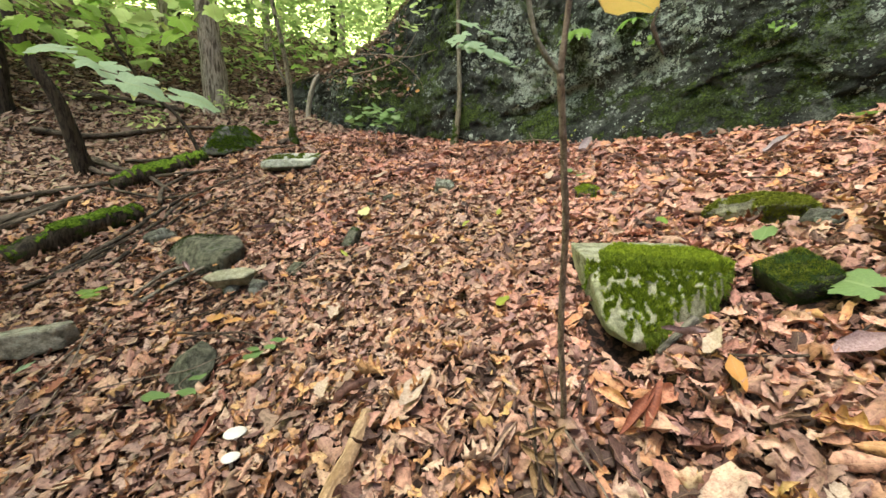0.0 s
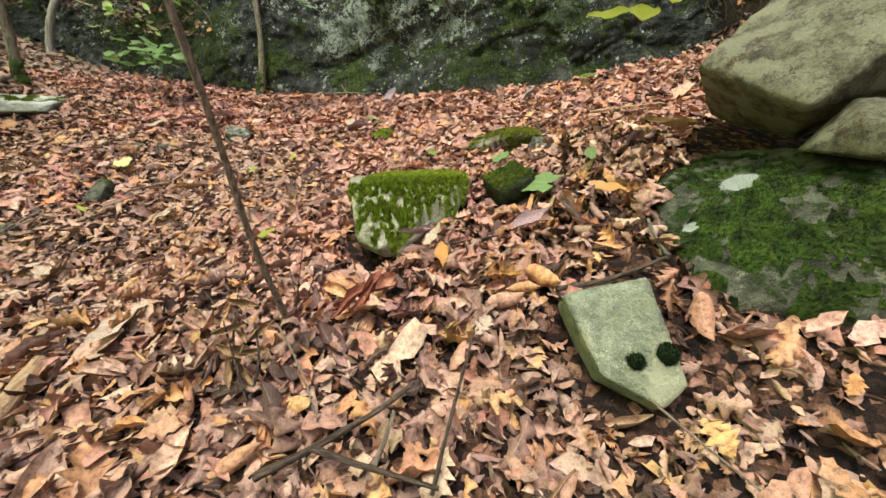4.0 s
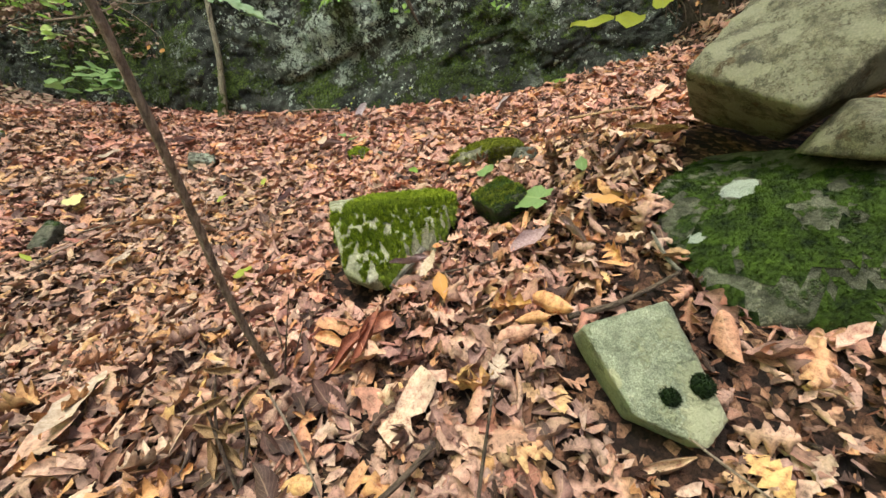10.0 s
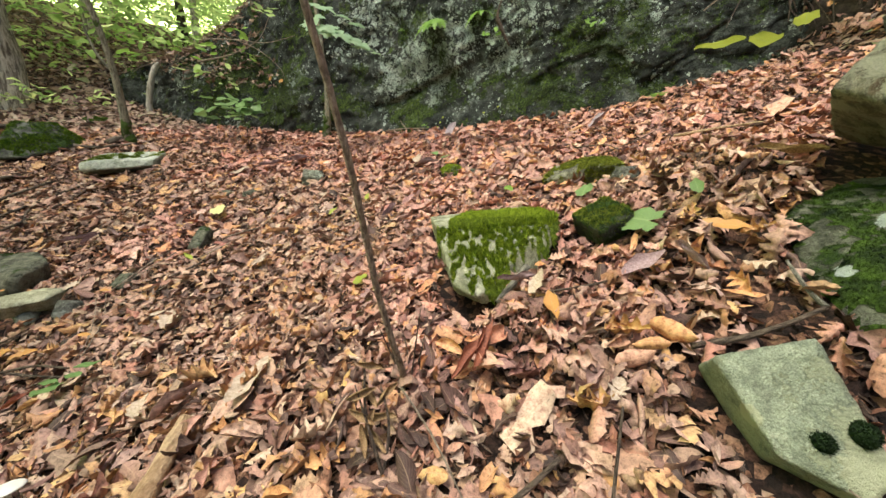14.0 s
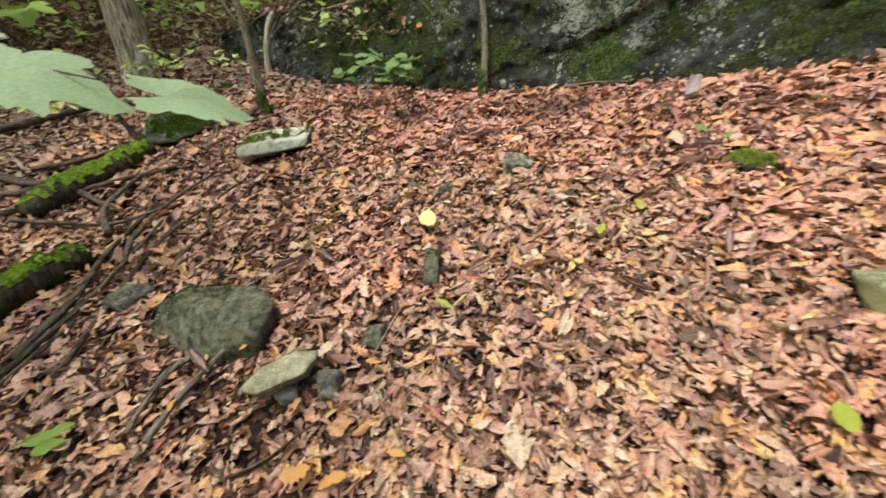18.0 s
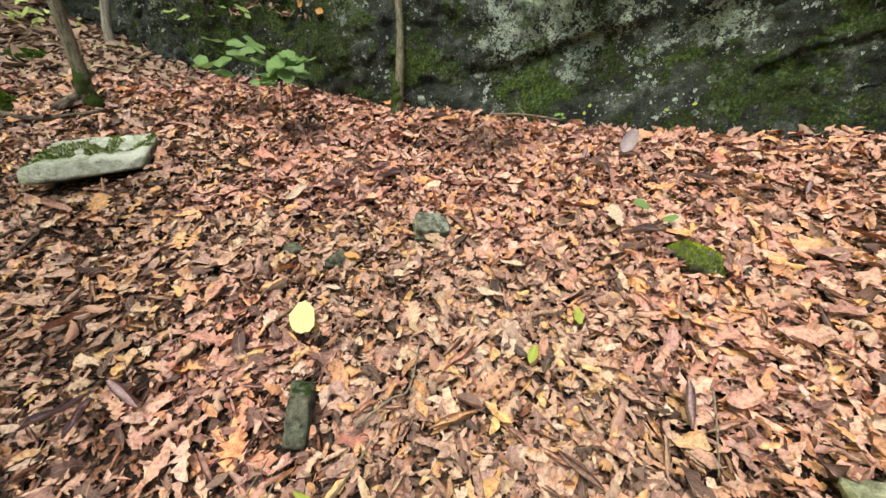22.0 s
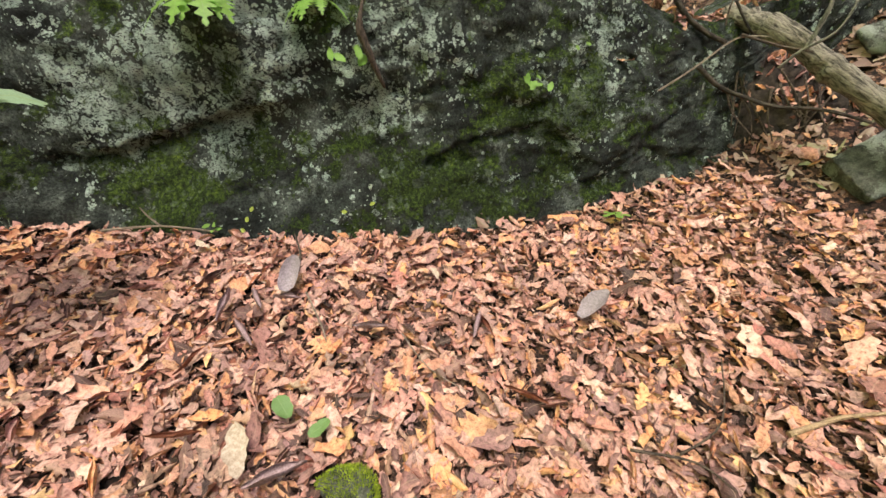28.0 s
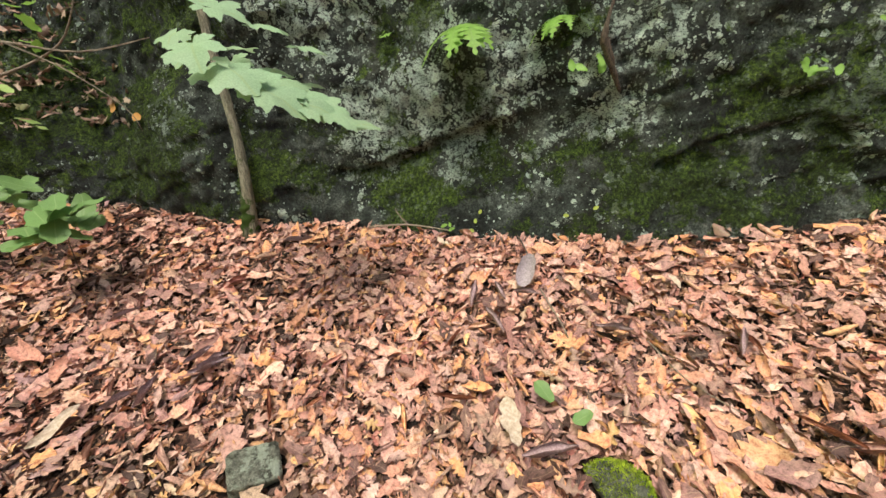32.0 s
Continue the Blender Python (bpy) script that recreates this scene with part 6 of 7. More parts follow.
# leaves on the top of the rock's near shoulder
def shoulder_leaves():
    rng = random.Random(8)
    placed = []
    me = cliff_ob.data
    polys = [p for p in soil_bank.data.polygons if p.normal.z > 0.35]
    for p in rng.choices(polys, [q.area for q in polys], k=900):
        c = soil_bank.matrix_world @ p.center + Vector((0, 0, 0.01))
        placed.append((rng.randrange(len(LITTER_SHAPES)), np.array(place_matrix(c, p.normal.copy(), rng.uniform(0, 6.28), rng.gauss(0, .5), rng.gauss(0, .5), rng.uniform(.06, .13)))))
    polys = [p for p in me.polygons if p.normal.z > 0.72 and p.center.x > 3.3 and p.center.z > slope(p.center.x, p.center.y) + 0.6]
    for p in rng.choices(polys, [q.area for q in polys], k=1500):
        c = p.center + Vector((rng.uniform(-.05, .05), rng.uniform(-.05, .05), 0.01 + 0.03 * rng.random()))
        placed.append((rng.randrange(len(LITTER_SHAPES)), np.array(place_matrix(c, p.normal.copy(), rng.uniform(0, 6.28), rng.gauss(0, .4), rng.gauss(0, .4), rng.uniform(.07, .14)))))
    polys = [p for p in me.polygons if p.normal.z > 0.5 and p.center.x < -0.5 and p.center.y < 10.5 and p.center.z > slope(p.center.x, p.center.y) + 0.55]
    low_end = []
    for p in rng.choices(polys, [q.area for q in polys], k=3200):
        c = p.center + Vector((rng.uniform(-.05, .05), rng.uniform(-.05, .05), 0.01 + 0.03 * rng.random()))
        low_end.append((rng.randrange(len(LITTER_SHAPES)), np.array(place_matrix(c, (p.normal + Vector((0, 0, 1))).normalized(), rng.uniform(0, 6.28), rng.gauss(0, .5), rng.gauss(0, .5), rng.uniform(.05, .12)))))
    ob = new("low_end_leaf_litter", joined_leaves("low_end_leaf_litter", low_end, LITTER_SHAPES, M_FADED))
    tagged(ob, "dull brown leaves on the rock's low mossy end", "leaf litter", kind="stuff")
    for k in range(16):
        p = rng.choice([q for q in polys if q.normal.z < 0.9])
        a = p.center.copy()
        e = a + Vector((rng.uniform(-.5, .5), rng.uniform(-.35, -.05), rng.uniform(-.35, .1)))
        stick("fallen_branch", [a + Vector((0.1, 0.25, 0.06)), a + Vector((0, 0, 0.04)), a.lerp(e, 0.5) + Vector((rng.uniform(-.08, .08), 0, 0.06)), e], [0.016, 0.014, 0.010, 0.004], M_BRANCH if k % 3 else M_TWIG_PALE, "bare branch hanging over the rock's low end", "branch", 7, 0.2, k, "branches on the rock's low end")
    ob = new("shoulder_leaf_litter", joined_leaves("shoulder_leaf_litter", placed, LITTER_SHAPES, M_LITTER))
    tagged(ob, "brown leaves heaped on the rock's top and shoulder", "leaf litter", kind="stuff")


shoulder_leaves()


def single_leaf(name, x, y, size, yaw, kind, mat, label, curl=0.5, bend=0.4, up=0.05, tilt=(0, 0), seed=0, category="leaf"):
    up += 0.02
    me = leaf_mesh(name, maple_leaf(seed, 0.2) if kind == "fan" else dead_leaf("lobed", curl, bend, 0.3, seed) if kind == "oak" else dead_leaf("toothed" if kind == "round" else "plain", curl, bend, 0.5, seed) if mat in (M_CREAM, M_ORANGE, M_WITHERED) and kind in ("round", "oval") else leaf_shape(kind, 11 if kind == "maple" else 7, curl, bend, 0.3, seed), mat)
    ob = new(name, me)
    ob.matrix_world = place_matrix(gp(x, y, up), ground_normal(x, y), radians(yaw), radians(tilt[0]), radians(tilt[1]), size)
    return tagged(ob, label, category)


single_leaf("yellow_leaf", -0.78, 3.49, 0.19, 20, "round", M_YELLOW, "large pale yellow fallen leaf lying flat", 0.2, 0.15, 0.075)
single_leaf("orange_leaf", -0.50, 3.80, 0.10, 70, "round", M_ORANGE, "small orange-yellow fallen leaf", 0.4, 0.3, 0.06)
single_leaf("oak_leaf", 1.50, 1.25, 0.22, 80, "fan", M_DULL_GREEN, "fresh green lobed oak leaf on brown leaves", 0.5, 0.3, 0.07)
single_leaf("green_leaf", 1.74, 1.20, 0.12, 20, "oval", M_DULL_GREEN, "small green leaf among brown ones", 0.6, 0.3, 0.07)
single_leaf("green_leaf", 0.28, 1.80, 0.10, 10, "round", M_LIME, "small yellow-green leaf on brown ones", 0.6, 0.4, 0.06)
single_leaf("cream_leaf", -0.65, 2.07, 0.17, 200, "oak", M_CREAM, "large crumpled cream-coloured dead leaf", 0.8, 0.5, 0.05, (10, 15), 3)
single_leaf("cream_leaf", -0.30, 2.45, 0.15, -15, "lance", M_CREAM, "narrow cream-coloured dead leaf", 1.2, 0.2, 0.06, (0, 10), 4)
single_leaf("cream_leaf", 0.92, 1.19, 0.13, -20, "round", M_CREAM, "pale oval dead leaf beside a mossy block", 0.5, 0.3, 0.08, (20, -15), 5)
single_leaf("purple_leaf", 1.53, 3.95, 0.20, -25, "round", M_LILAC, "curled grey-purple dead leaf", 1.1, 0.6, 0.12, (30, 8), 6)
single_leaf("purple_leaf", 2.46, 2.68, 0.20, -65, "round", M_LILAC, "curled grey dead leaf standing on edge", 1.2, 0.7, 0.11, (30, -10), 7)
single_leaf("purple_leaf", 1.28, 1.03, 0.18, -60, "oval", M_PURPLE, "curled grey-purple dead leaf", 1.3, 0.7, 0.08, (15, 10), 8)
single_leaf("pale_leaf", 0.98, 3.42, 0.20, 10, "round", M_CREAM, "pale bleached leaf patch beside two green leaves", 0.5, 0.3, 0.10, (0, 0), 9)
single_leaf("green_leaf", 1.17, 3.43, 0.11, 30, "round", M_GREEN_BLUE, "round dull green seedling leaf", 0.3, 0.3, 0.10, (0, 10), 10)
single_leaf("green_leaf", 1.23, 3.27, 0.09, -60, "round", M_GREEN_BLUE, "round dull green seedling leaf", 0.3, 0.3, 0.09, (5, -10), 11)
single_leaf("green_leaf", 0.45, 3.02, 0.09, 5, "oval", M_LIME, "small yellow-green leaf on brown ones", 0.5, 0.4, 0.06, (10, 0), 12)
single_leaf("green_leaf", 0.17, 2.95, 0.09, -20, "oval", M_LIME, "small yellow-green leaf on brown ones", 0.7, 0.4, 0.06, (10, 0), 13)
single_leaf("green_leaf", -0.80, 2.78, 0.11, 60, "lance", M_LIME, "narrow yellow-green leaf on brown ones", 0.9, 0.4, 0.06, (10, 0), 14)
single_leaf("green_leaf", 1.60, 1.78, 0.15, 10, "round", M_DULL_GREEN, "round green leaf near a mossy stone", 0.4, 0.2, 0.07, (0, 0), 15)
single_leaf("green_leaf", 1.30, 2.15, 0.11, 40, "oval", M_GREEN, "small fresh green leaf on brown ones", 0.4, 0.2, 0.10, (0, 0), 16)
single_leaf("green_leaf", -2.62, 2.60, 0.20, -65, "lance", M_GREEN, "long green leaf lying on brown ones", 0.6, 0.3, 0.08, (0, 0), 17)
for k, (x, y, ya, s, m) in enumerate([(0.90, 1.05, 10, 0.15, M_ORANGE), (0.62, 1.02, -15, 0.22, M_RUST), (0.56, 1.0, -30, 0.2, M_RUST), (1.62, 0.98, 70, 0.16, M_ORANGE), (2.05, 1.05, 75, 0.24, M_WITHERED), (-1.05, 1.4, 30, 0.18, M_RUST)]):
    single_leaf("rust_leaf" if m is M_RUST else "orange_leaf", x, y, s, ya, "lance" if m is M_RUST or m is M_WITHERED else "oval", m, "large curled rust-brown leaf" if m is M_RUST else "long tan rolled dead leaf" if m is M_WITHERED else "large orange dead leaf", 2.0 if m is M_RUST or m is M_WITHERED else 0.8, 0.5, 0.07, (0, 0), 30 + k)


for k, (x, y, ya, s) in enumerate([(-0.18, 4.51, -55, 0.15), (-0.12, 4.45, -64, 0.15), (-0.53, 4.46, -59, 0.16), (-0.41, 4.44, -18, 0.18), (-0.56, 5.02, -63, 0.15), (0.46, 5.13, -88, 0.2), (1.21, 4.02, 171, 0.2), (1.21, 3.83, -151, 0.18), (1.64, 3.45, -99, 0.17), (2.0, 3.08, 158, 0.16), (-1.72, 3.33, -57, 0.16),
                                   (-1.65, 3.35, -52, 0.14), (-1.6, 3.29, -7, 0.15), (-1.47, 3.34, -125, 0.21), (-0.13, 4.42, -73, 0.2), (1.04, 3.26, -80, 0.22), (0.56, 2.52, 171, 0.19), (-2.04, 2.79, -127, 0.22), (1.4, 0.94, -149, 0.17), (0.88, 1.27, -76, 0.16), (1.34, 3.95, 20, 0.15), (1.45, 3.86, 75, 0.14)]):
    single_leaf("curled_leaf", x, y, s, ya, "oval", M_PURPLE, "tightly rolled grey-brown dead leaf", 2.5, 0.3, 0.095, (0, 0), 80 + k)
for k, (x, y, ya, s) in enumerate([(1.0, 3.9, -40, 0.16), (2.06, 3.08, 20, 0.2), (0.1, 4.1, 15, 0.18), (1.9, 2.75, 60, 0.2), (0.85, 3.65, 80, 0.2)]):
    single_leaf("rust_leaf", x, y, s, ya, "lance", M_RUST, "rolled rust-brown dead leaf", 2.7, 0.4, 0.06, (0, 0), 100 + k)
for k, (x, y, ya, s, kd) in enumerate([(-0.14, 1.25, 25, 0.22, "oval"), (-0.55, 1.45, 70, 0.15, "round"), (0.9, 0.74, -30, 0.085, "oak"), (0.12, 3.3, 75, 0.16, "lance"), (-0.78, 4.5, -35, 0.22, "lance"), (-0.62, 3.62, 80, 0.1, "lance"), (0.32, 3.42, 80, 0.14, "lance"), (1.32, 4.55, 40, 0.12, "oval"), (2.1, 3.45, 20, 0.1, "oval")]):
    single_leaf("cream_leaf", x, y, s, ya, kd, M_CREAM, "bleached cream-coloured dead leaf", 0.9, 0.5, 0.06, (0, 8), 120 + k)

single_leaf("cream_leaf", -0.66, 2.05, 0.17, 20, "round", M_CREAM, "large bleached crumpled dead leaf", 0.9, 0.5, 0.07, (0, 6), 201)
single_leaf("cream_leaf", -0.76, 2.16, 0.08, -60, "oval", M_CREAM, "small bleached dead leaf", 0.6, 0.3, 0.07, (0, 6), 202)
single_leaf("cream_leaf", -0.29, 2.42, 0.11, -20, "lance", M_CREAM, "narrow bleached dead leaf", 0.9, 0.2, 0.07, (0, 6), 203)
single_leaf("cream_leaf", -1.40, 2.67, 0.09, -30, "oak", M_CREAM, "pale lobed dead leaf", 0.5, 0.3, 0.09, (0, 6), 204)
single_leaf("orange_leaf", -1.84, 2.84, 0.06, -30, "oval", M_ORANGE, "small orange dead leaf on the litter", 0.5, 0.3, 0.07, (0, 6), 205)
single_leaf("orange_leaf", -1.33, 2.14, 0.11, -60, "round", M_ORANGE, "orange-brown dead leaf on the litter", 0.8, 0.5, 0.07, (0, 6), 206)
single_leaf("orange_leaf", -1.09, 2.16, 0.08, 90, "oval", M_ORANGE, "orange-brown dead leaf on the litter", 0.7, 0.4, 0.07, (0, 6), 207)
single_leaf("orange_leaf", -1.17, 2.55, 0.08, 85, "oval", M_ORANGE, "small orange dead leaf on the litter", 1.0, 0.4, 0.08, (0, 6), 208)
single_leaf("green_leaf", -2.40, 1.93, 0.10, -20, "lance", M_MAPLE, "narrow silvery green leaf on brown ones", 0.6, 0.3, 0.08, (0, 6), 209)
single_leaf("green_leaf", -2.59, 2.55, 0.13, -70, "oval", M_GREEN, "fresh green leaf lying on brown ones", 0.6, 0.3, 0.08, (0, 6), 210)
single_leaf("oak_leaf", -1.48, 2.21, 0.12, -70, "oak", M_ORANGE, "orange lobed oak leaf", 0.6, 0.3, 0.07, (0, 6), 211)
single_leaf("oak_leaf", -2.09, 1.80, 0.12, 10, "oak", M_RUST, "rust-brown lobed oak leaf", 0.7, 0.4, 0.07, (0, 6), 212)
single_leaf("rust_leaf", -2.27, 1.85, 0.12, 80, "lance", M_RUST, "rolled rust-brown dead leaf", 1.6, 0.3, 0.07, (0, 6), 213)
single_leaf("rust_leaf", -1.17, 1.82, 0.13, -30, "lance", M_RUST, "rolled dark red dead leaf", 1.8, 0.3, 0.07, (0, 6), 214)
single_leaf("orange_leaf", -2.11, 2.62, 0.06, 0, "round", M_ORANGE, "small orange dead leaf on the litter", 0.5, 0.3, 0.07, (0, 6), 215)


# ---------------------------------------------------------------- green plants
dead_stalk()


def leafy_sprig(name, stem, leaves, mat, label, category="plant", kind="round", stem_mat=M_TWIG, r=0.004, facing=(0, 0, 1)):
    """A stem with its leaves. leaves: centre, size, yaw, tilt."""
    t = thing(name, stem[0], label, category)
    limb("stem", stem, [r * (1 - 0.6 * i / (len(stem) - 1)) for i in range(len(stem))], stem_mat, t, "", 6, 0.1)
    for k, (c, s, yaw, tx, ty) in enumerate(leaves):
        me = leaf_mesh("leaf", maple_leaf(60 + k % 5), mat) if kind == "maple" else leaf_mesh("leaf", leaf_shape(kind, 9 if kind in ("maple", "oak") else 7, 0.35, 0.35, 0.2, 60 + k % 5), mat)
        ob = part("leaf", me, t)
        ob.matrix_world = place_matrix(Vector(c), Vector(facing).normalized(), radians(yaw), radians(tx), radians(ty), s)
    return t


def spray(rng, c, spread, n, size, tilt=25):
    return [((c[0] + rng.uniform(-1, 1) * spread[0], c[1] + rng.uniform(-1, 1) * spread[1], c[2] + rng.uniform(-1, 1) * spread[2]), size * rng.uniform(0.75, 1.2), rng.uniform(0, 360), rng.gauss(0, tilt), rng.gauss(0, tilt)) for _ in range(n)]


rngp = random.Random(77)
leafy_sprig("maple_branch", [(0.22, 5.5, 2.9), (0.25, 5.0, 2.85), (0.35, 4.5, 2.75), (0.6, 4.25, 2.6)],
            [((0.77, 4.20, 2.46), 0.22, -60, -12, 0), ((0.62, 4.25, 2.55), 0.24, -110, -10, 8), ((0.50, 4.22, 2.60), 0.24, -80, -15, -5), ((0.36, 4.22, 2.66), 0.25, -120, -12, 5), ((0.22, 4.3, 2.72), 0.22, -150, -8, 0),
             ((0.45, 4.45, 2.74), 0.22, -60, -10, 0), ((0.30, 4.55, 2.80), 0.22, -170, -15, 0), ((0.15, 4.5, 2.84), 0.2, 150, -10, 0), ((0.6, 4.45, 2.68), 0.2, -30, -10, 5), ((0.1, 4.7, 2.95), 0.2, 170, -10, 0), ((0.36, 4.8, 2.92), 0.2, -20, -10, 0), ((0.55, 4.15, 2.56), 0.27, -95, -20, 6), ((0.42, 4.12, 2.60), 0.28, -120, -22, -6), ((0.66, 4.12, 2.50), 0.25, -75, -20, 4), ((0.30, 4.15, 2.68), 0.26, -140, -15, 0), ((0.18, 4.2, 2.78), 0.24, -160, -15, 5), ((0.5, 4.3, 2.66), 0.25, -70, -15, 0), ((0.30, 4.4, 2.98), 0.24, -100, -14, 5), ((0.46, 4.42, 2.92), 0.23, -60, -12, 0), ((0.62, 4.36, 2.82), 0.22, -50, -16, 0), ((0.18, 4.55, 3.08), 0.22, -110, -12, 0)],
            M_MAPLE, "pale green maple leaves on a thin branch by the rock", "branch", "maple", facing=(-0.15, -0.38, 0.9))
leafy_sprig("maple_branch", [(-2.6, 2.4, 2.0), (-2.1, 2.15, 1.75), (-1.78, 2.02, 1.64), (-1.52, 2.02, 1.56)],
            [((-1.41, 2.02, 1.53), 0.28, -95, -6, 4), ((-1.66, 1.97, 1.585), 0.30, -115, -4, 8), ((-1.93, 2.1, 1.72), 0.26, -160, -5, 0), ((-2.2, 2.15, 1.82), 0.26, 100, -5, 0)],
            M_MAPLE, "broad pale green maple leaves hanging on a thin branch", "branch", "maple", facing=(0.25, -0.35, 0.9))
leafy_sprig("maple_branch", [(-4.0, 3.4, 2.9), (-3.3, 3.2, 2.5), (-2.8, 3.0, 2.35), (-2.2, 2.9, 2.2)], spray(rngp, (-2.9, 3.1, 2.45), (0.9, 0.35, 0.30), 34, 0.24), M_GREEN, "layered green leaves of an overhanging maple branch, shading the slope", "branch", "maple")
leafy_sprig("maple_branch", [(-4.5, 4.2, 4.0), (-4.0, 4.2, 3.5), (-3.4, 4.0, 3.2), (-2.6, 3.9, 3.0)], spray(rngp, (-3.5, 4.1, 3.2), (1.2, 0.5, 0.4), 44, 0.26), M_CANOPY, "layered yellow-green leaves of an overhanging maple branch", "branch", "maple")
# Three unseen sprays, added overhead to shade the left of the slope.
rngo = random.Random(31)
for k, (x, y, z) in enumerate([(-3.8, 0.6, 3.6), (-3.0, -0.2, 3.9), (-4.3, 1.8, 3.4)]):
    leafy_sprig("maple_branch", [(-5.4, 3.0, 3.4), ((x - 5.4) / 2, (y + 3.0) / 2, z), (x, y, z + 0.1), (x + 0.8, y - 0.2, z)], spray(rngo, (x, y, z), (0.9, 0.9, 0.3), 60, 0.28, 18), M_GREEN, "layered green leaves of an overhanging maple branch, shading the slope", "branch", "maple", M_BARK_DARK, 0.03)
leafy_sprig("yellow_leaf_branch", [(2.3, 1.4, 1.75), (2.1, 1.25, 1.7), (1.9, 1.15, 1.6), (1.6, 1.0, 1.38)], [((1.60, 1.02, 1.33), 0.16, 60, 5, 0), ((1.68, 0.92, 1.31), 0.15, -90, 0, 10), ((1.75, 0.85, 1.35), 0.13, -60, 0, 0)], M_LIME, "yellow-green and orange leaves on a thin drooping branch", "branch", "oval")
leafy_sprig("hanging_leaf", [(0.18, 0.70, 1.42), (0.17, 0.55, 1.32), (0.165, 0.47, 1.25)], [((0.155, 0.42, 1.218), 0.11, -60, 0, 5)], M_HANGING, "yellow leaf with orange edges hanging on the sapling", "leaf", "oval", M_TWIG, 0.0015)
leafy_sprig("seedling", [gp(-0.85, 5.5), (-0.84, 5.5, 1.95), (-0.80, 5.42, 2.08)], spray(rngp, (-0.76, 5.33, 2.12), (0.24, 0.12, 0.12), 16, 0.20, 14), M_GREEN_BLUE, "leafy green seedling at the foot of the rock", "plant", "round", facing=(0.0, -0.4, 0.9))
leafy_sprig("seedling", [gp(-1.3, 5.9), (-1.28, 5.88, 2.0), (-1.25, 5.85, 2.2)], spray(rngp, (-1.2, 5.75, 2.25), (0.28, 0.15, 0.16), 14, 0.20, 14), M_GREEN_BLUE, "leafy green seedling at the foot of the rock", "plant", "round", facing=(0.0, -0.4, 0.9))
leafy_sprig("seedling", [(-2.00, 1.65, -0.07), (-1.87, 1.74, -0.01), (-1.59, 1.76, 0.06), (-1.37, 1.76, 0.10), (-1.22, 1.82, 0.15), (-1.04, 1.86, 0.20)], [((-1.03, 1.78, 0.17), 0.11, 160, 0, 0), ((-0.93, 1.87, 0.22), 0.09, -70, 0, 0), ((-0.96, 1.82, 0.20), 0.08, -130, 0, 0), ((-1.06, 1.84, 0.18), 0.08, 60, 0, 0)], M_GREEN_BLUE, "low seedling with lobed dull green leaves on a bare trailing stem", "plant", "round", M_TWIG_PALE, 0.005)
leafy_sprig("seedling", [(-1.36, 1.77, 0.07), (-1.36, 1.69, 0.06), (-1.31, 1.64, 0.06)], [((-1.43, 1.62, 0.03), 0.13, 90, 0, 0), ((-1.27, 1.70, 0.09), 0.08, -40, 0, 0), ((-1.27, 1.61, 0.06), 0.10, -100, 0, 0)], M_GREEN_BLUE, "small seedling with three round green leaves", "plant", "round", M_TWIG_PALE, 0.003)
leafy_sprig("seedling", [gp(3.27, 2.86), gp(3.27, 2.86, 0.06), gp(3.28, 2.87, 0.1)], [((3.27 + 0.05 * math.cos(a), 2.86 + 0.05 * math.sin(a), ground_z(3.27, 2.86) + 0.1), 0.09, math.degrees(a) - 90, 8, 0) for a in (0, 1.25, 2.5, 3.8, 5.0)], M_GREEN, "small five-leaved green seedling below the rock", "plant", "oval")


def fern(x, y, z, n, ln, seed, facing):
    x, y, z = on_cliff(x, y, z, 0.0)
    rng = random.Random(seed)
    t = thing("fern", (x, y, z), "bright green fern growing from a rock ledge", "fern", "ferns on the rock")
    for k in range(n):
        a = facing + rng.uniform(-1.3, 1.3)
        d = Vector((math.cos(a), math.sin(a), 0))
        L = ln * rng.uniform(0.7, 1.15)
        pts = [Vector((x, y, z)) + d * (L * f) + Vector((0, 0, L * (0.45 * f - 1.15 * f * f))) for f in (0, 0.25, 0.5, 0.75, 1.0)]
        side = d.cross(Vector((0, 0, 1)))
        verts, uvs, faces = [], [], []
        for i in range(21):
            f = i / 20
            j = min(int(f * 4), 3)
            p = pts[j].lerp(pts[j + 1], f * 4 - j)
            w = L * 0.36 * math.sin(math.pi * min(0.99, 0.18 + 0.80 * f)) ** 1.1 * (1.0 if i % 2 else 0.28)
            for c in (-1, 0, 1):
                verts.append(p + side * (c * w) + Vector((0, 0, -0.25 * w * abs(c))) + d * (0.25 * w * abs(c)))
                uvs.append((0.5 + 0.5 * c, f))
        for i in range(20):
            for c in (0, 1):
                q = i * 3 + c
                faces.append((q, q + 1, q + 4, q + 3))
        part("frond", mesh_of("frond", verts, faces, M_FERN, True, uvs), t)
    return t


FACE = math.atan2(-1, -1)


def cliff_tree():
    from mathutils.bvhtree import BVHTree
    me = cliff_ob.data
    return BVHTree.FromPolygons([v.co for v in me.vertices], [tuple(p.vertices) for p in me.polygons])


CLIFF = cliff_tree()


def on_cliff(x, y, z, out=0.01):
    """The place on the rock face that one meets going in from in front of (x, y, z)."""
    way = Vector((0.7, 0.71, 0)).normalized()
    hit = CLIFF.ray_cast(Vector((x, y, z)) - way * 1.5, way)
    return (hit[0] - way * out) if hit[0] is not None else Vector((x, y, z))


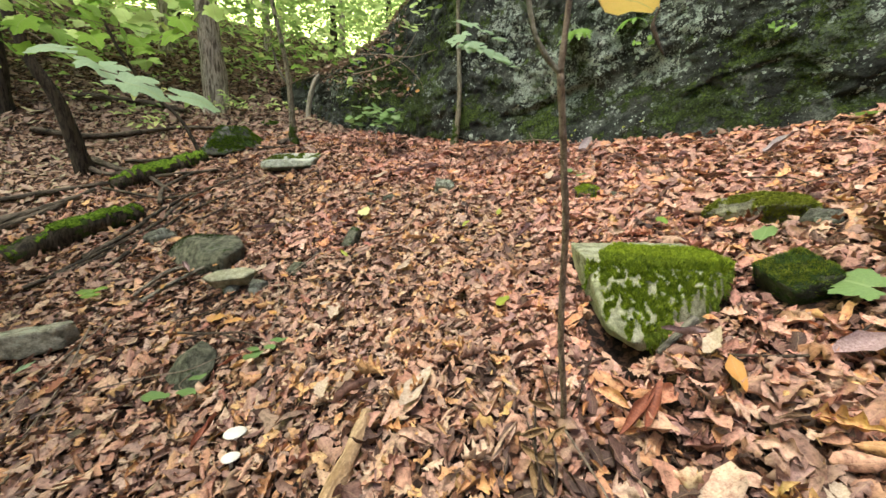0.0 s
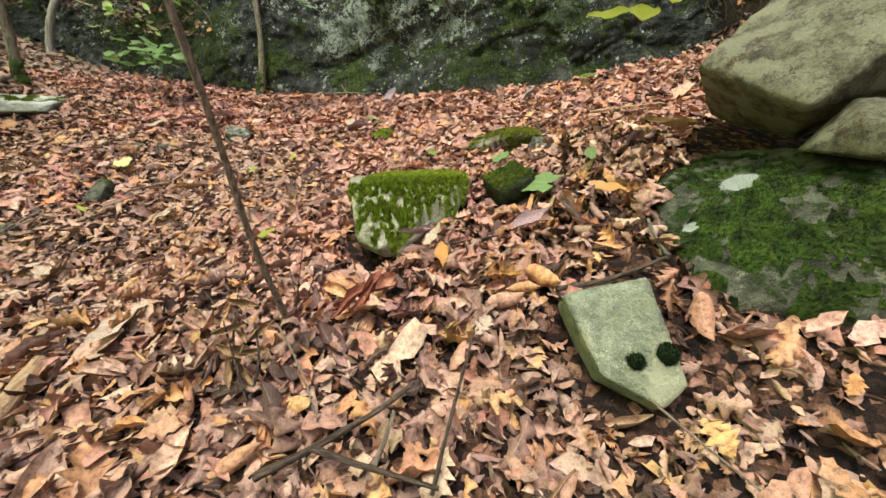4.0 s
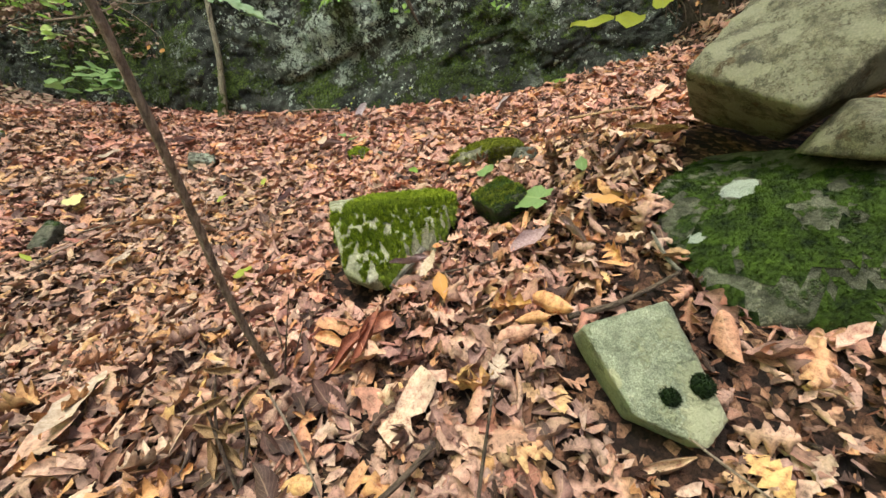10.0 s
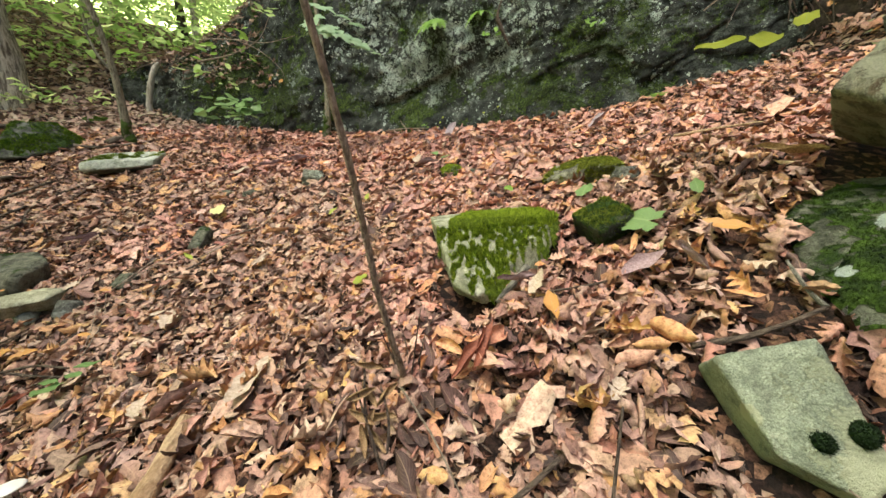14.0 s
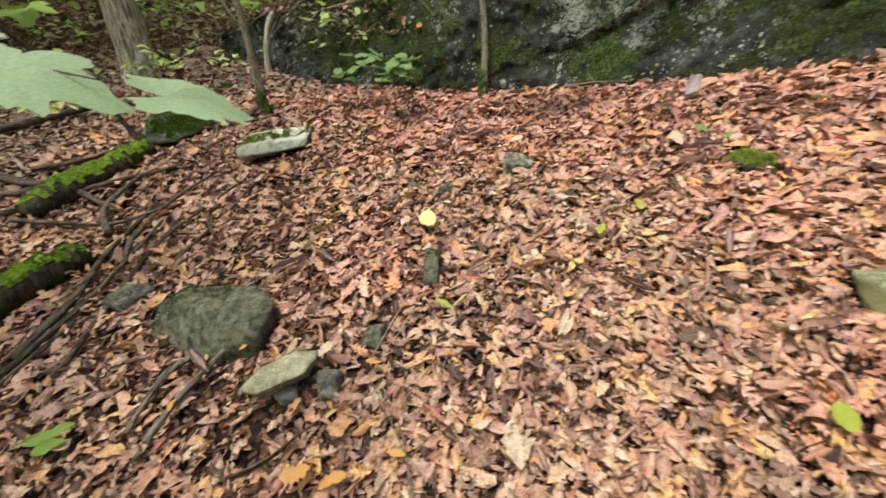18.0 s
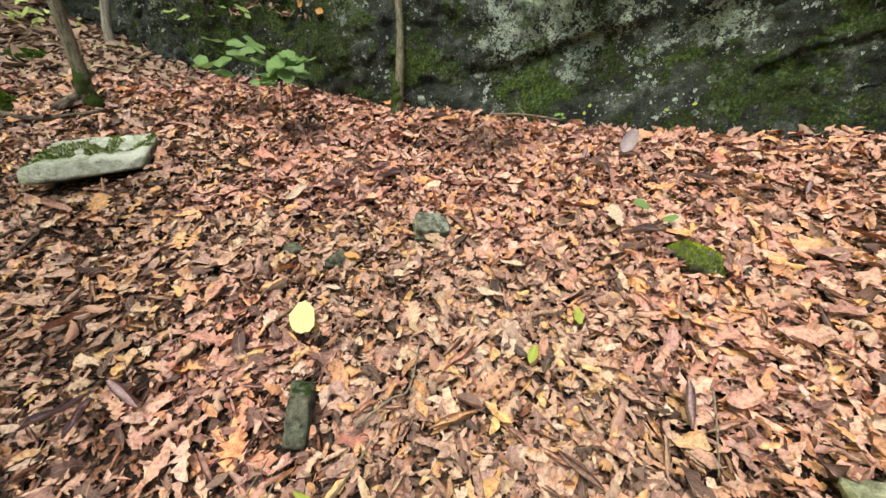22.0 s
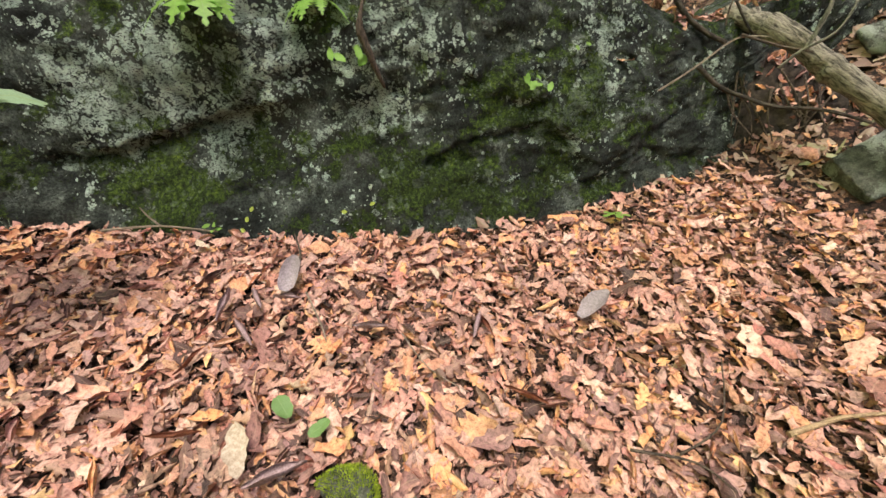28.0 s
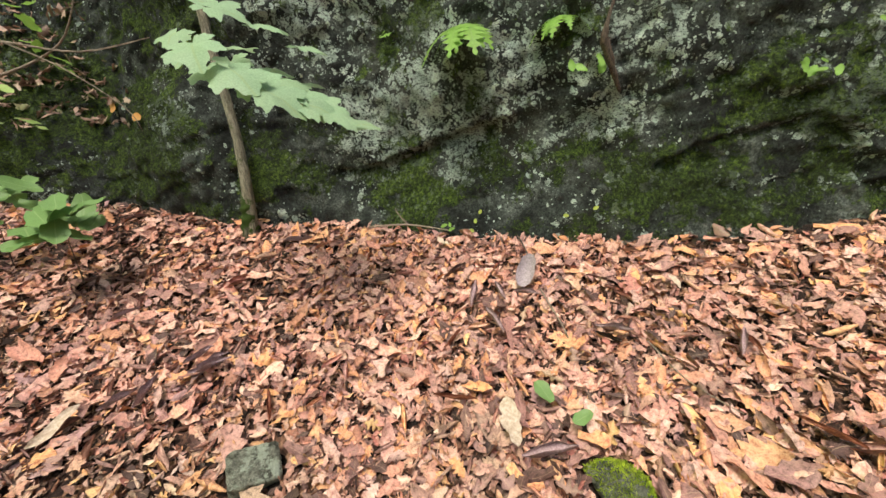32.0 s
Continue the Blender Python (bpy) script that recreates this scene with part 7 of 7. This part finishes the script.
fern(1.86, 4.80, 2.98, 8, 0.28, 1, FACE)
fern(2.32, 4.45, 2.95, 6, 0.19, 3, FACE)
def rock_sprig(x, y, z, count, size, mat, label, seed):
    """A few leaves on a short stalk that grows from a crack."""
    r2 = random.Random(seed)
    c = on_cliff(x, y, z, 0.0)
    tip = c + Vector((-0.05, -0.05, 0.02))
    leafy_sprig("rock_plant", [c + Vector((0.03, 0.03, -0.02)), c + Vector((-0.02, -0.02, 0.02)), tip],
                [(tip + Vector((r2.uniform(-1, 1) * size * 0.9, r2.uniform(-1, 1) * size * 0.9, r2.uniform(-0.6, 0.4) * size)), size * r2.uniform(0.7, 1.1), r2.uniform(0, 360), r2.gauss(0, 20), r2.gauss(0, 20)) for _ in range(count)],
                mat, label, "plant", "oval", M_TWIG, 0.003, (-0.5, -0.5, 0.6))


rock_sprig(2.96, 3.33, 2.50, 7, 0.075, M_FERN, "small bright green plant growing from the rock", 1)
rock_sprig(1.28, 4.94, 3.02, 6, 0.06, M_FERN, "small green plant growing from a rock crack", 2)
rock_sprig(2.12, 4.05, 2.66, 4, 0.10, M_FERN, "drooping green leaves below a root on the rock", 3)
rock_sprig(1.42, 4.60, 1.74, 4, 0.05, M_FERN, "tuft of tiny green leaves at the rock's foot", 4)
limb("dead_stub", [on_cliff(2.23, 3.98, 2.98, 0.03), on_cliff(2.20, 4.0, 2.86, 0.05), on_cliff(2.19, 4.0, 2.78, 0.05), on_cliff(2.21, 3.95, 2.64, 0.04), on_cliff(2.24, 3.91, 2.51, 0.02)], [0.008, 0.012, 0.024, 0.02, 0.008], M_TWIG, None, "", 8, 0.4, 4)
tagged(bpy.data.objects["dead_stub"], "dead brown root stub hanging from a rock crack", "root")
for k, (x, y, z) in enumerate([(-1.9, 6.7, 3.6), (-1.2, 6.5, 3.4), (-0.6, 6.2, 3.9), (-2.3, 7.0, 3.5), (-1.5, 6.55, 2.9), (0.2, 5.9, 4.2), (-2.0, 7.0, 4.4)]):
    leafy_sprig("shrub", [(x, y + 0.2, z - 0.4), (x, y + 0.1, z - 0.1), (x, y, z + 0.2)], spray(rngp, (x, y, z), (0.4, 0.25, 0.25), 16, 0.16, 18), M_GREEN if k % 2 else M_CANOPY, "leafy green shrub rooted on the rock", "shrub", "oval")


def cliff_leaf(name, x, y, z, size, mat, label, kind="oval", yaw=0):
    p = on_cliff(x, y, z, 0.025)
    ob = new(name, leaf_mesh(name, leaf_shape(kind, 7, 0.5, 0.5, 0.3, 5), mat))
    ob.matrix_world = place_matrix(p, Vector((-0.6, -0.6, 0.5)).normalized(), radians(yaw), 0, 0, size)
    tagged(ob, label, "leaf")


cliff_leaf("orange_leaf", -0.25, 6.35, 2.75, 0.13, M_ORANGE, "orange dead leaf caught on the mossy rock", yaw=60)
cliff_leaf("orange_leaf", -0.45, 6.55, 2.86, 0.12, M_ORANGE, "orange dead leaf caught on the mossy rock", yaw=20)
for k, (x, y, z) in enumerate([(1.65, 4.6, 1.78), (1.62, 4.6, 1.72), (2.05, 4.15, 1.80), (2.2, 4.05, 1.84), (1.68, 4.58, 1.84), (3.3, 3.3, 2.7), (3.35, 3.25, 2.72), (2.9, 3.75, 3.0)]):
    cliff_leaf("sprout", x, y, z, 0.035, M_LIME if k < 5 else M_GREEN, "tiny bright green sprout in a rock crack", "round", 40 * k)
for pts, r in [([(-1.4, 6.3, 3.35), (-0.9, 5.9, 3.2), (-0.5, 5.7, 3.1), (-0.1, 5.55, 3.15)], 0.009), ([(-0.9, 5.9, 3.2), (-0.6, 5.7, 3.0), (-0.35, 5.6, 2.75), (-0.3, 5.6, 2.6)], 0.006), ([(-1.5, 6.2, 3.0), (-1.0, 5.9, 3.0), (-0.6, 5.75, 3.15), (-0.4, 5.6, 3.4)], 0.012)]:
    stick("dead_twig", [Vector(p) for p in pts], [r, r * 0.8, r * 0.6, r * 0.3], M_TWIG_PALE, "bare pale twig leaning against the rock", "twig", 6, 0.2, 2)


# mushrooms
def mushroom(x, y, r, h, mat=M_MUSHROOM, label="white flat-capped mushroom among leaves", cap="smooth white cap"):
    z = ground_z(x, y) + 0.02
    t = thing("mushroom", (x, y, z), label, "mushroom", "white mushrooms" if mat is M_MUSHROOM else "")
    limb("stem", [(x, y, z - 0.03), (x, y, z + h * 0.6), (x, y, z + h)], [0.007, 0.006, 0.008], mat, t, "", 8)
    prof = [(0.15, -0.05), (0.8, 0.0), (1.0, 0.08), (0.9, 0.2), (0.6, 0.32), (0.25, 0.38), (0.02, 0.39)]
    verts, faces = [], []
    for pr, pz in prof:
        for k in range(16):
            a = k * math.pi / 8
            verts.append((x + pr * r * math.cos(a) * (1 + 0.04 * math.sin(3 * a)), y + pr * r * math.sin(a), z + h + pz * r * 0.7))
    for i in range(len(prof) - 1):
        for k in range(16):
            faces.append((i * 16 + k, i * 16 + (k + 1) % 16, i * 16 + 16 + (k + 1) % 16, i * 16 + 16 + k))
    faces.append(tuple(range((len(prof) - 1) * 16, len(prof) * 16)))
    part("cap", mesh_of("cap", verts, faces, mat), t, cap)


mushroom(-0.90, 1.36, 0.045, 0.06)
mushroom(-0.87, 1.27, 0.035, 0.04)
mushroom(-3.0, 1.29, 0.07, 0.09, M_TOADSTOOL, "tan ringed toadstool beside a pitted rock", "tan cap with darker rings")


# ---------------------------------------------------------------- undergrowth far up the slope
def undergrowth():
    rng = random.Random(5)
    placed = []
    for _ in range(1050):
        d = rng.uniform(8.5, 40)
        a = radians(rng.uniform(92, 165))
        x, y = math.cos(a) * d, math.sin(a) * d
        if y < 5 or (x > -3.4 and y < 9.5):
            continue
        z = slope(x, y) + rng.uniform(0.5, 2.6) + rng.random() ** 1.6 * 0.3 * d
        r = rng.uniform(0.5, 1.3)
        for _ in range(60):
            c = Vector((x + rng.gauss(0, r), y + rng.gauss(0, r), z + rng.gauss(0, r * 0.35)))
            placed.append((rng.randrange(2), np.array(place_matrix(c, Vector((rng.gauss(0, .35), rng.gauss(0, .35), 1)).normalized(), rng.uniform(0, 6.28), 0, 0, rng.uniform(0.14, 0.3)))))
    for _ in range(60):
        x, y = rng.uniform(-11, -3.3), rng.uniform(5.8, 15)
        z = ground_z(x, y)
        r = rng.uniform(0.15, 0.45)
        for _ in range(34):
            c = Vector((x + rng.gauss(0, r), y + rng.gauss(0, r), z + abs(rng.gauss(0, 0.16)) + 0.05))
            placed.append((rng.randrange(2), np.array(place_matrix(c, Vector((rng.gauss(0, .4), rng.gauss(0, .4), 1)).normalized(), rng.uniform(0, 6.28), 0, 0, rng.uniform(0.07, 0.15)))))
    ob = new("undergrowth", joined_leaves("undergrowth", placed, SIMPLE_SHAPES, M_CANOPY))
    tagged(ob, "bright green understorey foliage on the wooded slope", "foliage", kind="stuff")


undergrowth()


def backdrop_ring(name, first, last, top, glow, stops, label):
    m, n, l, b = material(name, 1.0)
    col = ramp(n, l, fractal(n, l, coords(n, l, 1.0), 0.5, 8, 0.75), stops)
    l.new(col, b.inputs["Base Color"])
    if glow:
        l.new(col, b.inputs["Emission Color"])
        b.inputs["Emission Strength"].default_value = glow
    verts, faces = [], []
    count = 40
    for i in range(count + 1):
        a = radians(first + (last - first) * i / count)
        for k in range(5):
            verts.append((75 * math.cos(a), 75 * math.sin(a), -40 + (top + 40) * k / 4))
    for i in range(count):
        for k in range(4):
            faces.append((i * 5 + k, i * 5 + 5 + k, i * 5 + 6 + k, i * 5 + 1 + k))
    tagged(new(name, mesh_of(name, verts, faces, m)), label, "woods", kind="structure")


# Far woods glow by themselves, standing in for sunlit haze and leaves.
backdrop_ring("backdrop", 80, 185, 70, 5.0, [(0.3, (0.25, 0.36, 0.09)), (0.45, (0.5, 0.64, 0.2)), (0.6, (0.8, 0.9, 0.45)), (0.75, (0.98, 1.0, 0.82))], "self-glowing light green backdrop of hazy distant woods")
# Dark ring added behind and beside the view, cutting light from the low sky.
backdrop_ring("low_sky_screen", 185, 440, 26, 0.0, [(0.3, (0.03, 0.05, 0.015)), (0.6, (0.08, 0.12, 0.03))], "added dark green ring round the slope, blocking low sky light")

# single leaves of the carpet beside the walk
LEAF_MESHES = [leaf_mesh("leaf", s, M_LITTER_ONE) for s in BROAD_SHAPES]
rngl = random.Random(404)
made = 0
while made < 300:
    x, y = rngl.uniform(-1.9, 2.0), rngl.uniform(0.5, 3.9)
    k = rngl.randrange(len(LEAF_MESHES))
    if on_stone(x, y, 0.05):
        continue
    ob = new("leaf", LEAF_MESHES[k])
    ob.parent = litter_ob
    ob.matrix_world = place_matrix(gp(x, y, 0.05 + 0.02 * rngl.random()), ground_normal(x, y), rngl.uniform(0, 6.28), rngl.gauss(0, .4), rngl.gauss(0, .4), rngl.uniform(0.075, 0.145))
    made += 1
